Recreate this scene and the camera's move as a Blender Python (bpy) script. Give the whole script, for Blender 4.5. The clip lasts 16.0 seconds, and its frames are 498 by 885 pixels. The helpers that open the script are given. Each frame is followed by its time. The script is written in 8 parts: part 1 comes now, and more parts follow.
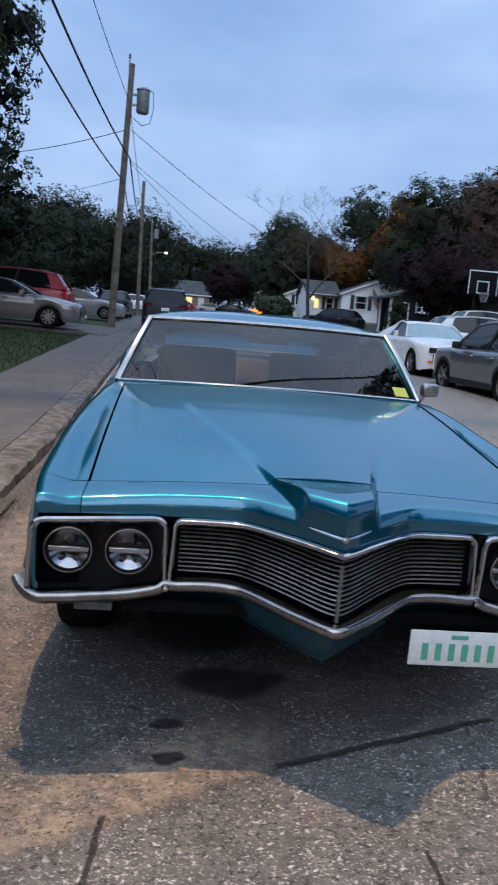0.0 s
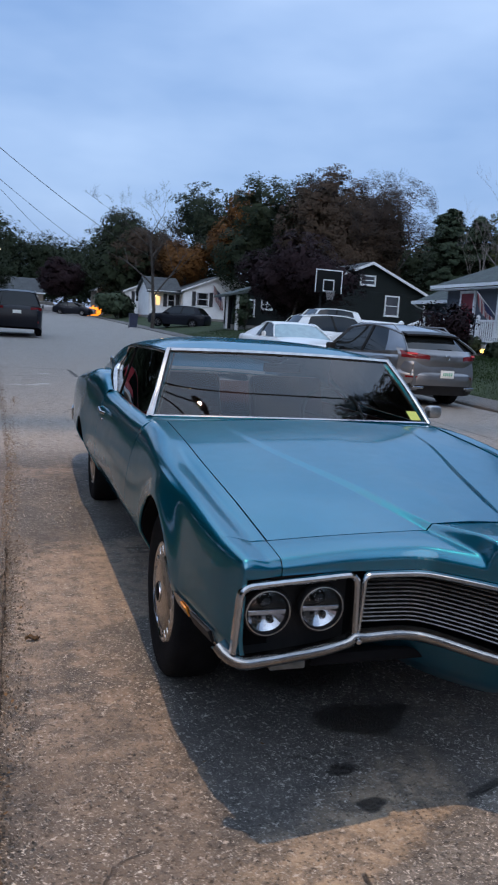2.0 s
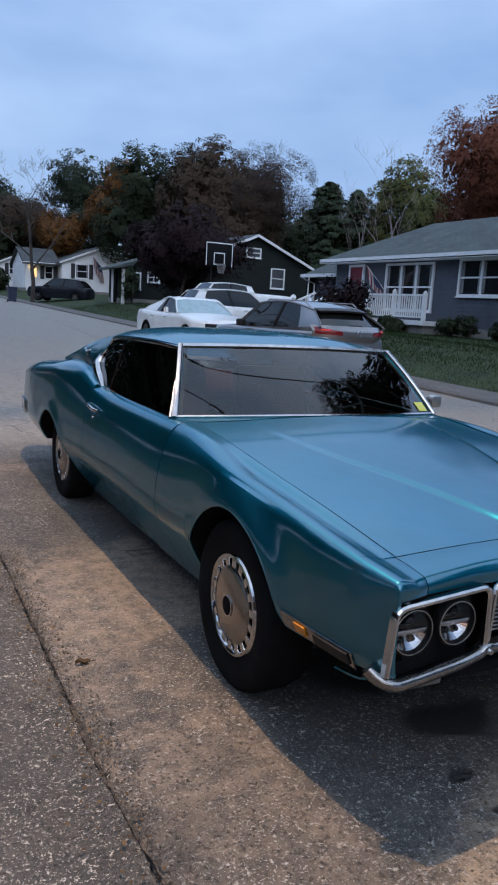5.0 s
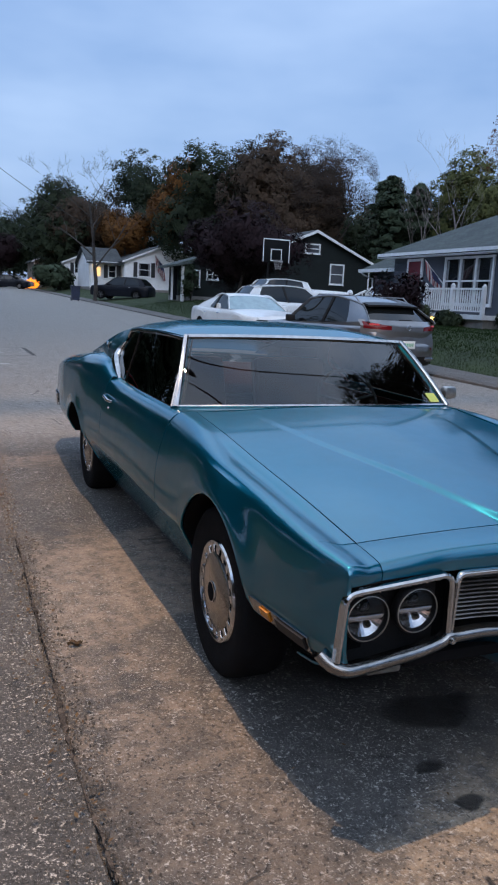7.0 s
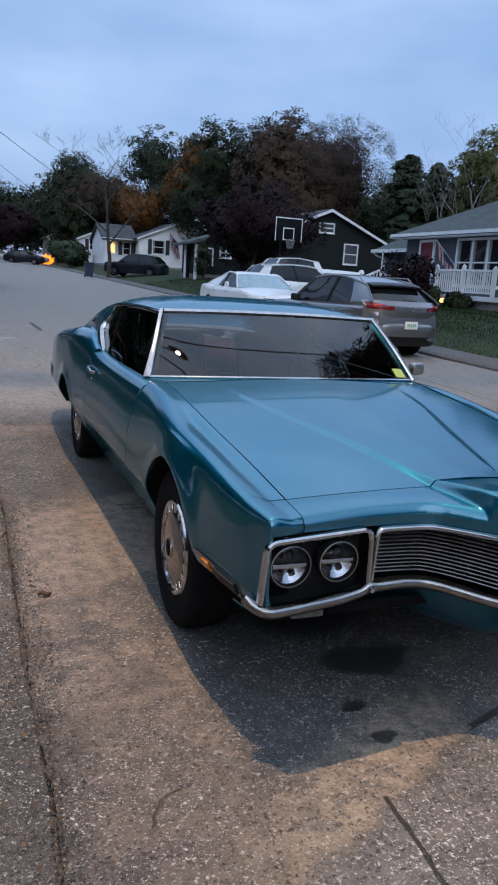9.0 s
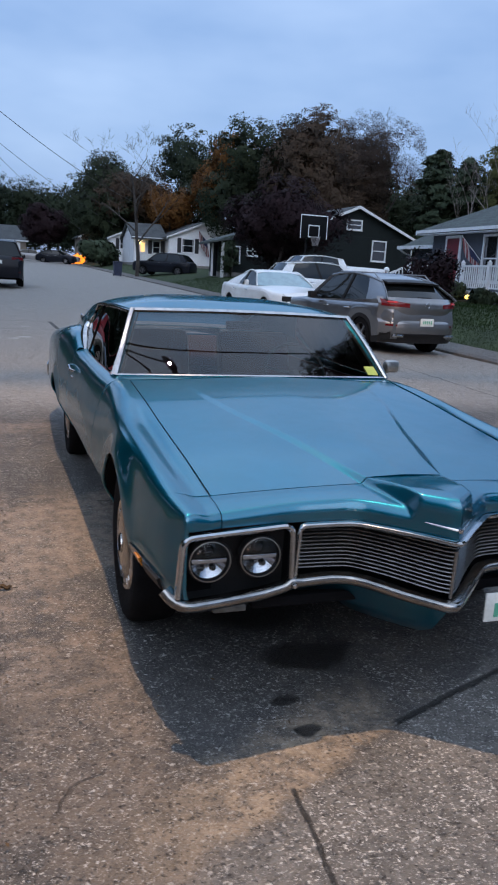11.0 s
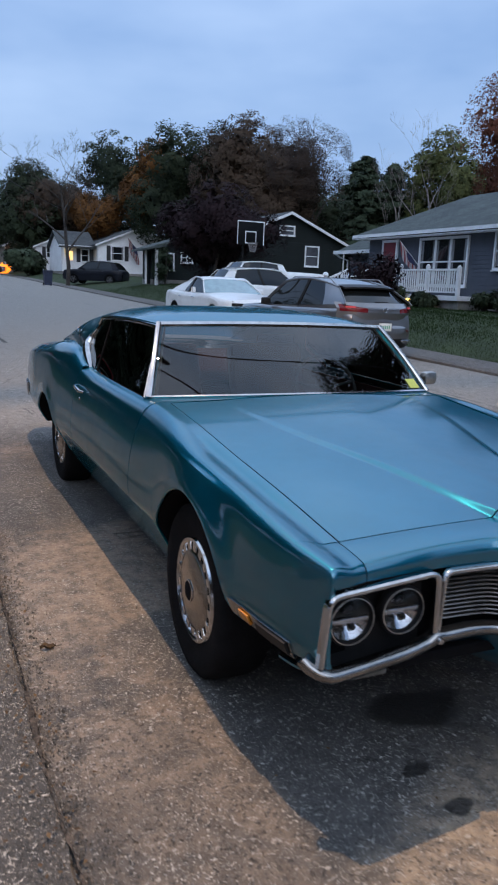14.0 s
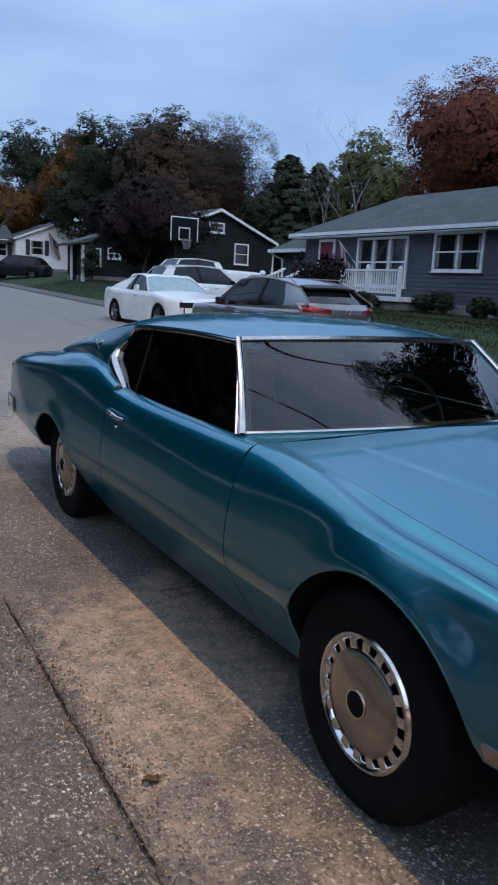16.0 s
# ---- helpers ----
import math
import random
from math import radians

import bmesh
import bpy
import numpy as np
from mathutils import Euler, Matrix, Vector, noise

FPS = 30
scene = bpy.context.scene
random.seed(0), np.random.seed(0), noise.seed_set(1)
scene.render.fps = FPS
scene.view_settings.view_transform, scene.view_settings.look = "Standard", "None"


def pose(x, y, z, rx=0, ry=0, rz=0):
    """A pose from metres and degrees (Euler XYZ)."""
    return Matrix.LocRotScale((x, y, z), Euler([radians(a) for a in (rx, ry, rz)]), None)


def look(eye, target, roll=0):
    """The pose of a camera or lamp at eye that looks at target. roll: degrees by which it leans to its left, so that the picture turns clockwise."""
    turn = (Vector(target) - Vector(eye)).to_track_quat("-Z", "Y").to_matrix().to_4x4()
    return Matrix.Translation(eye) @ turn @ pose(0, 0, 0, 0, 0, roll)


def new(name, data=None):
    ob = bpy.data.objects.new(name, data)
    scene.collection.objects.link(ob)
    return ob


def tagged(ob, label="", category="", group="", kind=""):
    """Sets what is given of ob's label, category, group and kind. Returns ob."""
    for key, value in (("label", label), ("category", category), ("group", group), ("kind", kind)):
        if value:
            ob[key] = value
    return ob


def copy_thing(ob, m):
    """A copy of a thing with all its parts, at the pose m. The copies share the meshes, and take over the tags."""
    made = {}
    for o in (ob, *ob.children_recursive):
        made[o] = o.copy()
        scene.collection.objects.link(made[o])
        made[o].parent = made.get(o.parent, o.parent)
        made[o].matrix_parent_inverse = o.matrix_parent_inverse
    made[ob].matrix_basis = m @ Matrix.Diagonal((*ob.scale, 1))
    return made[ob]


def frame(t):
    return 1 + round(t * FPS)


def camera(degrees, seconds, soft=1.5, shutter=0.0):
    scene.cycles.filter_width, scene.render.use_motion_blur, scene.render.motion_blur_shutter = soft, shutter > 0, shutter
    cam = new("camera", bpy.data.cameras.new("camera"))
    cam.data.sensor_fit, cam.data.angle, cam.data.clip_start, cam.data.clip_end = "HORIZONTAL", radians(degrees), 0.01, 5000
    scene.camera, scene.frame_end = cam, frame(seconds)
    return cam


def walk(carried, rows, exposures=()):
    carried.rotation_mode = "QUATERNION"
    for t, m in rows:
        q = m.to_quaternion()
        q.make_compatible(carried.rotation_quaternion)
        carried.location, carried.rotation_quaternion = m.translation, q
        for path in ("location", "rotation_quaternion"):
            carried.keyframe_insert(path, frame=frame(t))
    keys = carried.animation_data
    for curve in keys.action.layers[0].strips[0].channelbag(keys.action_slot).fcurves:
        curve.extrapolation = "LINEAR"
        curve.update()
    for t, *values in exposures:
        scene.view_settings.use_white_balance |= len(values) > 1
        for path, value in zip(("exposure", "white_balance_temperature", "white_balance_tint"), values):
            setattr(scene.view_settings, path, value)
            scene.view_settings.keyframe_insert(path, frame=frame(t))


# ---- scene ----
cam = camera(36.9, 16.0, soft=2.0, shutter=0.4)
METRES = 4.72
BASE = pose(-0.4382, -2.9532, 1.2537, -9.28, -4.677, -4.436)
ROWS = [
    (0.0, 0.0, 0.0, 0.0, 0.0, 0.0, 0.0),
    (0.5, -0.0542, 0.0076, 0.0016, -3.14, -0.04, 0.5),
    (1.0, -0.1059, 0.0146, 0.0119, -5.85, -0.28, 1.16),
    (1.5, -0.1611, 0.0137, 0.023, -9.62, -0.42, 1.96),
    (2.0, -0.2083, 0.011, 0.044, -12.27, -0.67, 2.81),
    (2.5, -0.2468, 0.0309, 0.0526, -15.21, -0.9, 3.59),
    (3.0, -0.2783, 0.0585, 0.065, -18.18, -1.66, 4.21),
    (5.5, -0.3478, 0.0745, 0.0809, -21.43, -3.52, 4.36),
    (6.0, -0.3333, 0.0692, 0.0778, -19.56, -3.29, 4.57),
    (6.5, -0.3083, 0.0621, 0.0737, -17.66, -3.15, 4.63),
    (7.0, -0.2878, 0.05, 0.0686, -16.64, -3.23, 4.36),
    (7.5, -0.2778, 0.0346, 0.0663, -16.09, -3.54, 3.99),
    (8.0, -0.2644, 0.011, 0.0599, -15.8, -4.12, 3.65),
    (10.5, -0.2257, -0.0171, 0.0563, -14.18, -4.85, 3.47),
    (11.0, -0.1845, -0.0302, 0.0524, -13.08, -4.71, 3.52),
    (11.5, -0.1688, -0.0333, 0.0492, -13.05, -4.75, 3.65),
    (12.0, -0.1713, -0.0299, 0.0504, -13.33, -4.58, 3.96),
    (12.5, -0.1928, -0.0221, 0.0567, -14.28, -4.21, 4.42),
    (13.0, -0.2304, -0.0104, 0.0639, -15.78, -4.15, 4.83),
    (13.5, -0.2587, 0.0185, 0.066, -17.03, -4.17, 5.11),
    (14.0, -0.2793, 0.0728, 0.0743, -18.42, -4.65, 5.18),
    (14.5, -0.31, 0.1246, 0.0877, -19.65, -4.5, 4.96),
    (15.0, -0.3372, 0.1785, 0.0984, -21.05, -4.85, 5.0),
    (15.5, -0.3514, 0.2323, 0.1065, -22.36, -5.15, 4.95),
    (16.0, -0.3734, 0.2726, 0.1154, -24.6, -5.41, 5.19),
]
walk(cam, [(t, BASE @ pose(METRES * x, METRES * y, METRES * z, 90 + pitch, roll, yaw)) for t, x, y, z, yaw, pitch, roll in ROWS])

# ---- light ----
world = bpy.data.worlds.new("dusk")
scene.world = world
world.use_nodes = True
wn, wl = world.node_tree.nodes, world.node_tree.links
wn.clear()
w_out = wn.new("ShaderNodeOutputWorld")
w_bg = wn.new("ShaderNodeBackground")
w_sky = wn.new("ShaderNodeTexSky")
w_sky.sky_type, w_sky.sun_disc = "NISHITA", False
w_sky.sun_elevation, w_sky.sun_rotation = radians(3.0), radians(200)
w_dim = wn.new("ShaderNodeMix")
w_dim.data_type, w_dim.blend_type = "RGBA", "MULTIPLY"
w_dim.inputs["Factor"].default_value = 1.0
w_dim.inputs[7].default_value = (0.3, 0.3, 0.3, 1)
w_co = wn.new("ShaderNodeTexCoord")
w_map = wn.new("ShaderNodeMapping")
w_map.inputs["Scale"].default_value = (1.6, 1.6, 4.5)
w_noise = wn.new("ShaderNodeTexNoise")
w_noise.inputs["Scale"].default_value, w_noise.inputs["Detail"].default_value, w_noise.inputs["Roughness"].default_value = 1.7, 4, 0.5
w_ramp = wn.new("ShaderNodeValToRGB")
w_ramp.color_ramp.elements[0].position, w_ramp.color_ramp.elements[0].color = 0.32, (0.225, 0.388, 0.742, 1)
w_ramp.color_ramp.elements[1].position, w_ramp.color_ramp.elements[1].color = 0.72, (0.43, 0.605, 0.955, 1)
w_mix = wn.new("ShaderNodeMix")
w_mix.data_type = "RGBA"
w_mix.inputs["Factor"].default_value = 0.88
wl.new(w_sky.outputs[0], w_dim.inputs[6])
wl.new(w_co.outputs["Generated"], w_map.inputs[0])
wl.new(w_map.outputs[0], w_noise.inputs["Vector"])
wl.new(w_noise.outputs[0], w_ramp.inputs[0])
wl.new(w_dim.outputs[2], w_mix.inputs[6])
wl.new(w_ramp.outputs[0], w_mix.inputs[7])
w_sep = wn.new("ShaderNodeSeparateXYZ")
w_zen = wn.new("ShaderNodeMapRange")
w_zen.interpolation_type = "SMOOTHSTEP"
w_zen.inputs["From Min"].default_value, w_zen.inputs["From Max"].default_value = 0.355, 0.60
w_zen.inputs["To Min"].default_value, w_zen.inputs["To Max"].default_value = 1.0, 1.95
w_lift = wn.new("ShaderNodeVectorMath")
w_lift.operation = "SCALE"
wl.new(w_co.outputs["Generated"], w_sep.inputs[0])
wl.new(w_sep.outputs["Z"], w_zen.inputs["Value"])
wl.new(w_mix.outputs[2], w_lift.inputs[0])
wl.new(w_zen.outputs[0], w_lift.inputs["Scale"])
w_grey = wn.new("ShaderNodeMix")
w_grey.data_type, w_grey.blend_type = "RGBA", "MULTIPLY"
w_grey.inputs[7].default_value = (1.22, 1.0, 0.80, 1)
w_up = wn.new("ShaderNodeMapRange")
w_up.inputs["From Min"].default_value, w_up.inputs["From Max"].default_value = 0.36, 0.75
wl.new(w_sep.outputs["Z"], w_up.inputs["Value"])
wl.new(w_up.outputs[0], w_grey.inputs["Factor"])
wl.new(w_lift.outputs[0], w_grey.inputs[6])
wl.new(w_grey.outputs[2], w_bg.inputs[0])
w_bg.inputs[1].default_value = 1.12
wl.new(w_bg.outputs[0], w_out.inputs[0])

sun_data = bpy.data.lights.new("sun", "SUN")
sun_data.energy, sun_data.angle, sun_data.color = 0.85, radians(60), (0.95, 0.96, 1.0)
new("sun", sun_data).matrix_basis = look((-4, -22, 14), (0, 0, 0))

# the street lamp over the car
LAMP = Vector((-1.30, 0.9, 7.6))
lamp_data = bpy.data.lights.new("street_light", "SPOT")
lamp_data.energy, lamp_data.color, lamp_data.shadow_soft_size = 2450, (1.0, 0.66, 0.40), 0.035
lamp_data.spot_size, lamp_data.spot_blend = radians(155), 0.35
new("street_light", lamp_data).matrix_basis = look(LAMP, LAMP - Vector((0, 0.001, 1)))

# ---- materials ----
def nodes(name):
    m = bpy.data.materials.new(name)
    m.use_nodes = True
    return m, m.node_tree.nodes, m.node_tree.links, m.node_tree.nodes["Principled BSDF"]


def put(bsdf, **values):
    for key, value in values.items():
        bsdf.inputs[key.replace("_", " ")].default_value = value


def colour_noise(n, l, c1, c2, scale, detail=4, low=0.35, high=0.65, rough=0.6, stretch=None):
    """A ramp between two colours by noise over the object's place in the world."""
    co = n.new("ShaderNodeNewGeometry")
    tex = n.new("ShaderNodeTexNoise")
    tex.inputs["Scale"].default_value, tex.inputs["Detail"].default_value, tex.inputs["Roughness"].default_value = scale, detail, rough
    if stretch:
        mp = n.new("ShaderNodeMapping")
        mp.inputs["Scale"].default_value = stretch
        l.new(co.outputs["Position"], mp.inputs[0])
        l.new(mp.outputs[0], tex.inputs["Vector"])
    else:
        l.new(co.outputs["Position"], tex.inputs["Vector"])
    ramp = n.new("ShaderNodeValToRGB")
    ramp.color_ramp.elements[0].position, ramp.color_ramp.elements[0].color = low, (*c1, 1)
    ramp.color_ramp.elements[1].position, ramp.color_ramp.elements[1].color = high, (*c2, 1)
    l.new(tex.outputs[0], ramp.inputs[0])
    return ramp.outputs[0], tex.outputs[0]


def mix_colour(n, l, a, b, fac, mode="MIX"):
    m = n.new("ShaderNodeMix")
    m.data_type, m.blend_type = "RGBA", mode
    for sock, v in ((m.inputs["Factor"], fac), (m.inputs[6], a), (m.inputs[7], b)):
        if isinstance(v, (int, float)):
            sock.default_value = v
        elif isinstance(v, tuple):
            sock.default_value = (*v, 1)
        else:
            l.new(v, sock)
    return m.outputs[2]


def maths(n, l, op, a, b=0.0, c=0.0, clamp=False):
    m = n.new("ShaderNodeMath")
    m.operation, m.use_clamp = op, clamp
    for sock, v in zip(m.inputs, (a, b, c)):
        if isinstance(v, (int, float)):
            sock.default_value = v
        else:
            l.new(v, sock)
    return m.outputs[0]


def bump(n, l, bsdf, height, strength, distance=0.01):
    b = n.new("ShaderNodeBump")
    b.inputs["Strength"].default_value, b.inputs["Distance"].default_value = strength, distance
    l.new(height, b.inputs["Height"])
    l.new(b.outputs[0], bsdf.inputs["Normal"])


def plain(name, c, rough=0.5, metal=0.0, var=0.25, scale=6.0, bumpy=0.0, bscale=60.0, coat=0.0, spec=0.5):
    """A surface of one colour with two scales of variation."""
    m, n, l, b = nodes(name)
    dark = tuple(v * (1 - var) for v in c)
    light = tuple(min(1, v * (1 + var)) for v in c)
    big, _ = colour_noise(n, l, dark, light, scale)
    fine, h = colour_noise(n, l, (0.88, 0.88, 0.88), (1, 1, 1), bscale, 2, 0.3, 0.6)
    l.new(mix_colour(n, l, big, fine, 1.0, "MULTIPLY"), b.inputs["Base Color"])
    put(b, Roughness=rough, Metallic=metal, Coat_Weight=coat)
    b.inputs["Specular IOR Level"].default_value = spec
    if bumpy:
        bump(n, l, b, h, bumpy, 0.01)
    return m


def paint(name, c, flake=0.35, rough=0.32, coat=0.6, dust=(0.30, 0.27, 0.24), dirt=0.10, low_dirt=0.0, coat_rough=0.04, edge=None, spec=0.5):
    """Car paint: a metallic base under a coat, a little dusty."""
    m, n, l, b = nodes(name)
    base, _ = colour_noise(n, l, tuple(v * 0.9 for v in c), c, 3.0, 3)
    fine, fh = colour_noise(n, l, (0.8, 0.8, 0.8), (1.15, 1.15, 1.15), 900.0, 1, 0.3, 0.7)
    col = mix_colour(n, l, base, fine, 0.5, "MULTIPLY")
    _, dn = colour_noise(n, l, (0, 0, 0), (1, 1, 1), 9.0, 6, 0.45, 0.8)
    amount = maths(n, l, "MULTIPLY", dn, dirt * 2)
    if low_dirt:
        geo = n.new("ShaderNodeNewGeometry")
        sep = n.new("ShaderNodeSeparateXYZ")
        l.new(geo.outputs["Position"], sep.inputs[0])
        ramp = n.new("ShaderNodeMapRange")
        ramp.inputs["From Min"].default_value, ramp.inputs["From Max"].default_value = 0.58, 0.22
        l.new(sep.outputs["Z"], ramp.inputs["Value"])
        grime = maths(n, l, "MULTIPLY", ramp.outputs[0], low_dirt)
        amount = maths(n, l, "ADD", amount, maths(n, l, "MULTIPLY", grime, maths(n, l, "ADD", dn, 0.35)), clamp=True)
    l.new(mix_colour(n, l, col, dust, amount), b.inputs["Base Color"])
    l.new(maths(n, l, "ADD", rough, maths(n, l, "MULTIPLY", dn, 0.12)), b.inputs["Roughness"])
    put(b, Metallic=flake, Coat_Weight=coat, Coat_Roughness=coat_rough)
    b.inputs["Specular IOR Level"].default_value = spec
    if edge:
        b.inputs["Specular Tint"].default_value = (*edge, 1)
    return m


def glass(name, tint=(0.75, 0.8, 0.8), rough=0.0, clear=0.75, gain=1.6):
    """Thin pane: a see-through share mixed with a mirror by Fresnel."""
    m, n, l, b = nodes(name)
    n.remove(b)
    tr, gl = n.new("ShaderNodeBsdfTransparent"), n.new("ShaderNodeBsdfGlossy")
    tr.inputs[0].default_value = tuple(v * clear for v in tint) + (1,)
    gl.inputs["Roughness"].default_value = rough
    fr = n.new("ShaderNodeFresnel")
    fr.inputs[0].default_value = 1.52
    boost = maths(n, l, "MULTIPLY_ADD", fr.outputs[0], gain, 0.02, clamp=True)
    mx = n.new("ShaderNodeMixShader")
    l.new(boost, mx.inputs[0])
    l.new(tr.outputs[0], mx.inputs[1])
    l.new(gl.outputs[0], mx.inputs[2])
    l.new(mx.outputs[0], n["Material Output"].inputs[0])
    return m


def glow(name, c, strength):
    m, n, l, b = nodes(name)
    put(b, Base_Color=(*c, 1), Roughness=0.5)
    b.inputs["Emission Color"].default_value, b.inputs["Emission Strength"].default_value = (*c, 1), strength
    return m


def foliage(name, c1, c2, rough=0.75):
    """Leaves: each tree and each clump a little different."""
    m, n, l, b = nodes(name)
    geo = n.new("ShaderNodeNewGeometry")
    info = n.new("ShaderNodeObjectInfo")
    ramp = n.new("ShaderNodeValToRGB")
    ramp.color_ramp.elements[0].color, ramp.color_ramp.elements[1].color = (*c1, 1), (*c2, 1)
    fac = maths(n, l, "MULTIPLY_ADD", geo.outputs["Random Per Island"], 0.7, maths(n, l, "MULTIPLY", info.outputs["Random"], 0.3))
    l.new(fac, ramp.inputs[0])
    l.new(ramp.outputs[0], b.inputs["Base Color"])
    put(b, Roughness=rough)
    b.inputs["Specular IOR Level"].default_value = 0.15
    return m


TEAL = paint("teal_metallic_paint", (0.0032, 0.150, 0.236), 0.95, 0.31, 0.95, dust=(0.05, 0.047, 0.045), dirt=0.006, low_dirt=0.0, coat_rough=0.09, edge=(0.30, 0.70, 0.82))
TEAL.node_tree.nodes["Principled BSDF"].inputs["Coat IOR"].default_value = 1.80
CHROME = plain("chrome", (0.55, 0.55, 0.55), 0.13, 1.0, 0.10, 8.0, 0.05, 40.0)
BUMPER_CHROME = plain("weathered_bumper_chrome", (0.31, 0.305, 0.30), 0.20, 1.0, 0.16, 14.0, 0.06, 60.0)
DULL_CHROME = plain("aged_bright_metal", (0.52, 0.51, 0.49), 0.30, 1.0, 0.15, 20.0, 0.08, 90.0)
SATIN = plain("satin_wheel_cover_steel", (0.33, 0.315, 0.295), 0.17, 1.0, 0.14, 14.0, 0.05, 120.0)
RUBBER = plain("tyre_rubber", (0.006, 0.006, 0.007), 0.9, 0, 0.3, 12.0, 0.3, 200.0, spec=0.12)
BLACK = plain("dark_cavity", (0.005, 0.005, 0.006), 0.9, 0, 0.2, spec=0.1)
BLACK_PLASTIC = plain("black_plastic", (0.012, 0.012, 0.013), 0.5, 0, 0.2, 9.0, 0.1, spec=0.25)
GRILLE_BAR = plain("grille_bar_metal", (0.30, 0.29, 0.28), 0.38, 1.0, 0.18, 25.0, 0.05)
PANE = glass("windscreen_glass", (0.64, 0.73, 0.76), 0.0, 0.60, 1.45)
REAR_PANE = glass("rear_screen_glass", (0.66, 0.80, 0.80), 0.0, 0.85, 1.2)
SIDE_PANE = glass("side_glass", (0.5, 0.55, 0.55), 0.0, 0.34, 1.5)
DARK_PANE = plain("tinted_car_glass", (0.007, 0.009, 0.010), 0.03, 0, 0.1, spec=0.42)
LENS = glass("lamp_lens_glass", (0.95, 0.97, 1.0), 0.02, 0.98, 0.45)
MAROON = plain("maroon_vinyl", (0.048, 0.013, 0.016), 0.5, 0, 0.2, 7.0, 0.0)
INTERIOR = plain("dark_interior_vinyl", (0.025, 0.027, 0.03), 0.55, 0, 0.2, 7.0, 0.0)
SIGNAL_LENS = plain("dim_grey_lamp_lens", (0.10, 0.105, 0.10), 0.25, 0, 0.2, 30.0)
AMBER = plain("amber_lens", (0.55, 0.20, 0.02), 0.2, 0, 0.15, 30.0)
RED_LENS = plain("red_lamp_lens", (0.13, 0.006, 0.009), 0.15, 0, 0.15, 30.0)
# faint emission that paints bright spots on red lenses and a reflector
RED_GLOW = glow("glowing_red_lens", (0.5, 0.02, 0.02), 0.10)
CAR_WHITE = paint("white_car_paint", (0.86, 0.88, 0.89), 0.0, 0.35, 0.5, dirt=0.02)
CAR_GREY = paint("grey_metallic_car_paint", (0.225, 0.230, 0.240), 0.85, 0.30, 0.9, dirt=0.02)
CAR_DARK = paint("black_blue_car_paint", (0.006, 0.008, 0.014), 0.0, 0.3, 0.1, dirt=0.004, spec=0.2)
CAR_RED = paint("dark_red_car_paint", (0.34, 0.012, 0.028), 0.2, 0.35, 0.5, dirt=0.03)
CAR_SILVER = paint("silver_car_paint", (0.32, 0.32, 0.33), 0.5, 0.35, 0.5, dirt=0.03)
ALLOY = plain("alloy_wheel", (0.30, 0.30, 0.31), 0.35, 0.9, 0.2)
CLAMP_LED = plain("lamp_reflector", (0.60, 0.62, 0.65), 0.14, 1.0, 0.05)
PLATE_WHITE = plain("number_plate_white", (0.74, 0.77, 0.74), 0.4, 0, 0.05)
PLATE_GREEN = plain("number_plate_green", (0.10, 0.42, 0.28), 0.4, 0, 0.05)
STICKER = plain("yellow_green_sticker", (0.36, 0.46, 0.11), 0.5, 0, 0.15)
WOOD_POLE = plain("weathered_pole_wood", (0.155, 0.125, 0.10), 0.85, 0, 0.35, 4.0, 0.4, 30.0)
WIRE = plain("black_cable", (0.012, 0.012, 0.014), 0.6, 0, 0.1)
STEEL_GREY = plain("galvanised_grey_steel", (0.25, 0.26, 0.27), 0.5, 0.6, 0.2)
BARK = plain("tree_bark", (0.046, 0.039, 0.034), 0.9, 0, 0.4, 5.0, 0.5, 25.0)
PALE_BARK = plain("pale_birch_bark", (0.25, 0.215, 0.20), 0.85, 0, 0.3, 4.0, 0.3, 25.0)
LEAF_GREEN = foliage("dark_green_leaves", (0.017, 0.025, 0.015), (0.040, 0.054, 0.029))
LEAF_PINE = foliage("pine_needles", (0.024, 0.038, 0.022), (0.055, 0.075, 0.045))
LEAF_BROWN = foliage("brown_leaves", (0.040, 0.028, 0.020), (0.085, 0.058, 0.039))
LEAF_ORANGE = foliage("orange_leaves", (0.085, 0.038, 0.012), (0.19, 0.085, 0.022))
LEAF_RED = foliage("rusty_red_leaves", (0.105, 0.036, 0.022), (0.215, 0.074, 0.040))
LEAF_PURPLE = foliage("purple_leaves", (0.012, 0.007, 0.009), (0.030, 0.016, 0.019))
LEAF_YELLOW = foliage("yellow_green_leaves", (0.055, 0.068, 0.028), (0.14, 0.145, 0.05))
LEAF_HAZE = foliage("fine_brown_twig_leaves", (0.042, 0.032, 0.027), (0.075, 0.056, 0.046))
LEAF_BUSH = foliage("bush_leaves", (0.018, 0.028, 0.016), (0.05, 0.064, 0.034))
LEAF_DRY = foliage("dry_fallen_leaves", (0.045, 0.028, 0.017), (0.15, 0.095, 0.05))
GRASS_BLADE = foliage("grass_blades", (0.011, 0.026, 0.006), (0.026, 0.049, 0.012))
# ---- mesh tools ----
def part(name, bm, material, parent=None, label="", smooth=True):
    """Links a bmesh as one mesh object under its thing."""
    me = bpy.data.meshes.new(name)
    bmesh.ops.recalc_face_normals(bm, faces=bm.faces) if len(bm.faces) < 40000 else None
    bm.to_mesh(me)
    bm.free()
    if smooth:
        me.shade_smooth()
        me.set_sharp_from_angle(angle=radians(38))
    me.materials.append(material)
    ob = new(name, me)
    ob.parent = parent
    if label:
        ob["label"] = label
    return ob


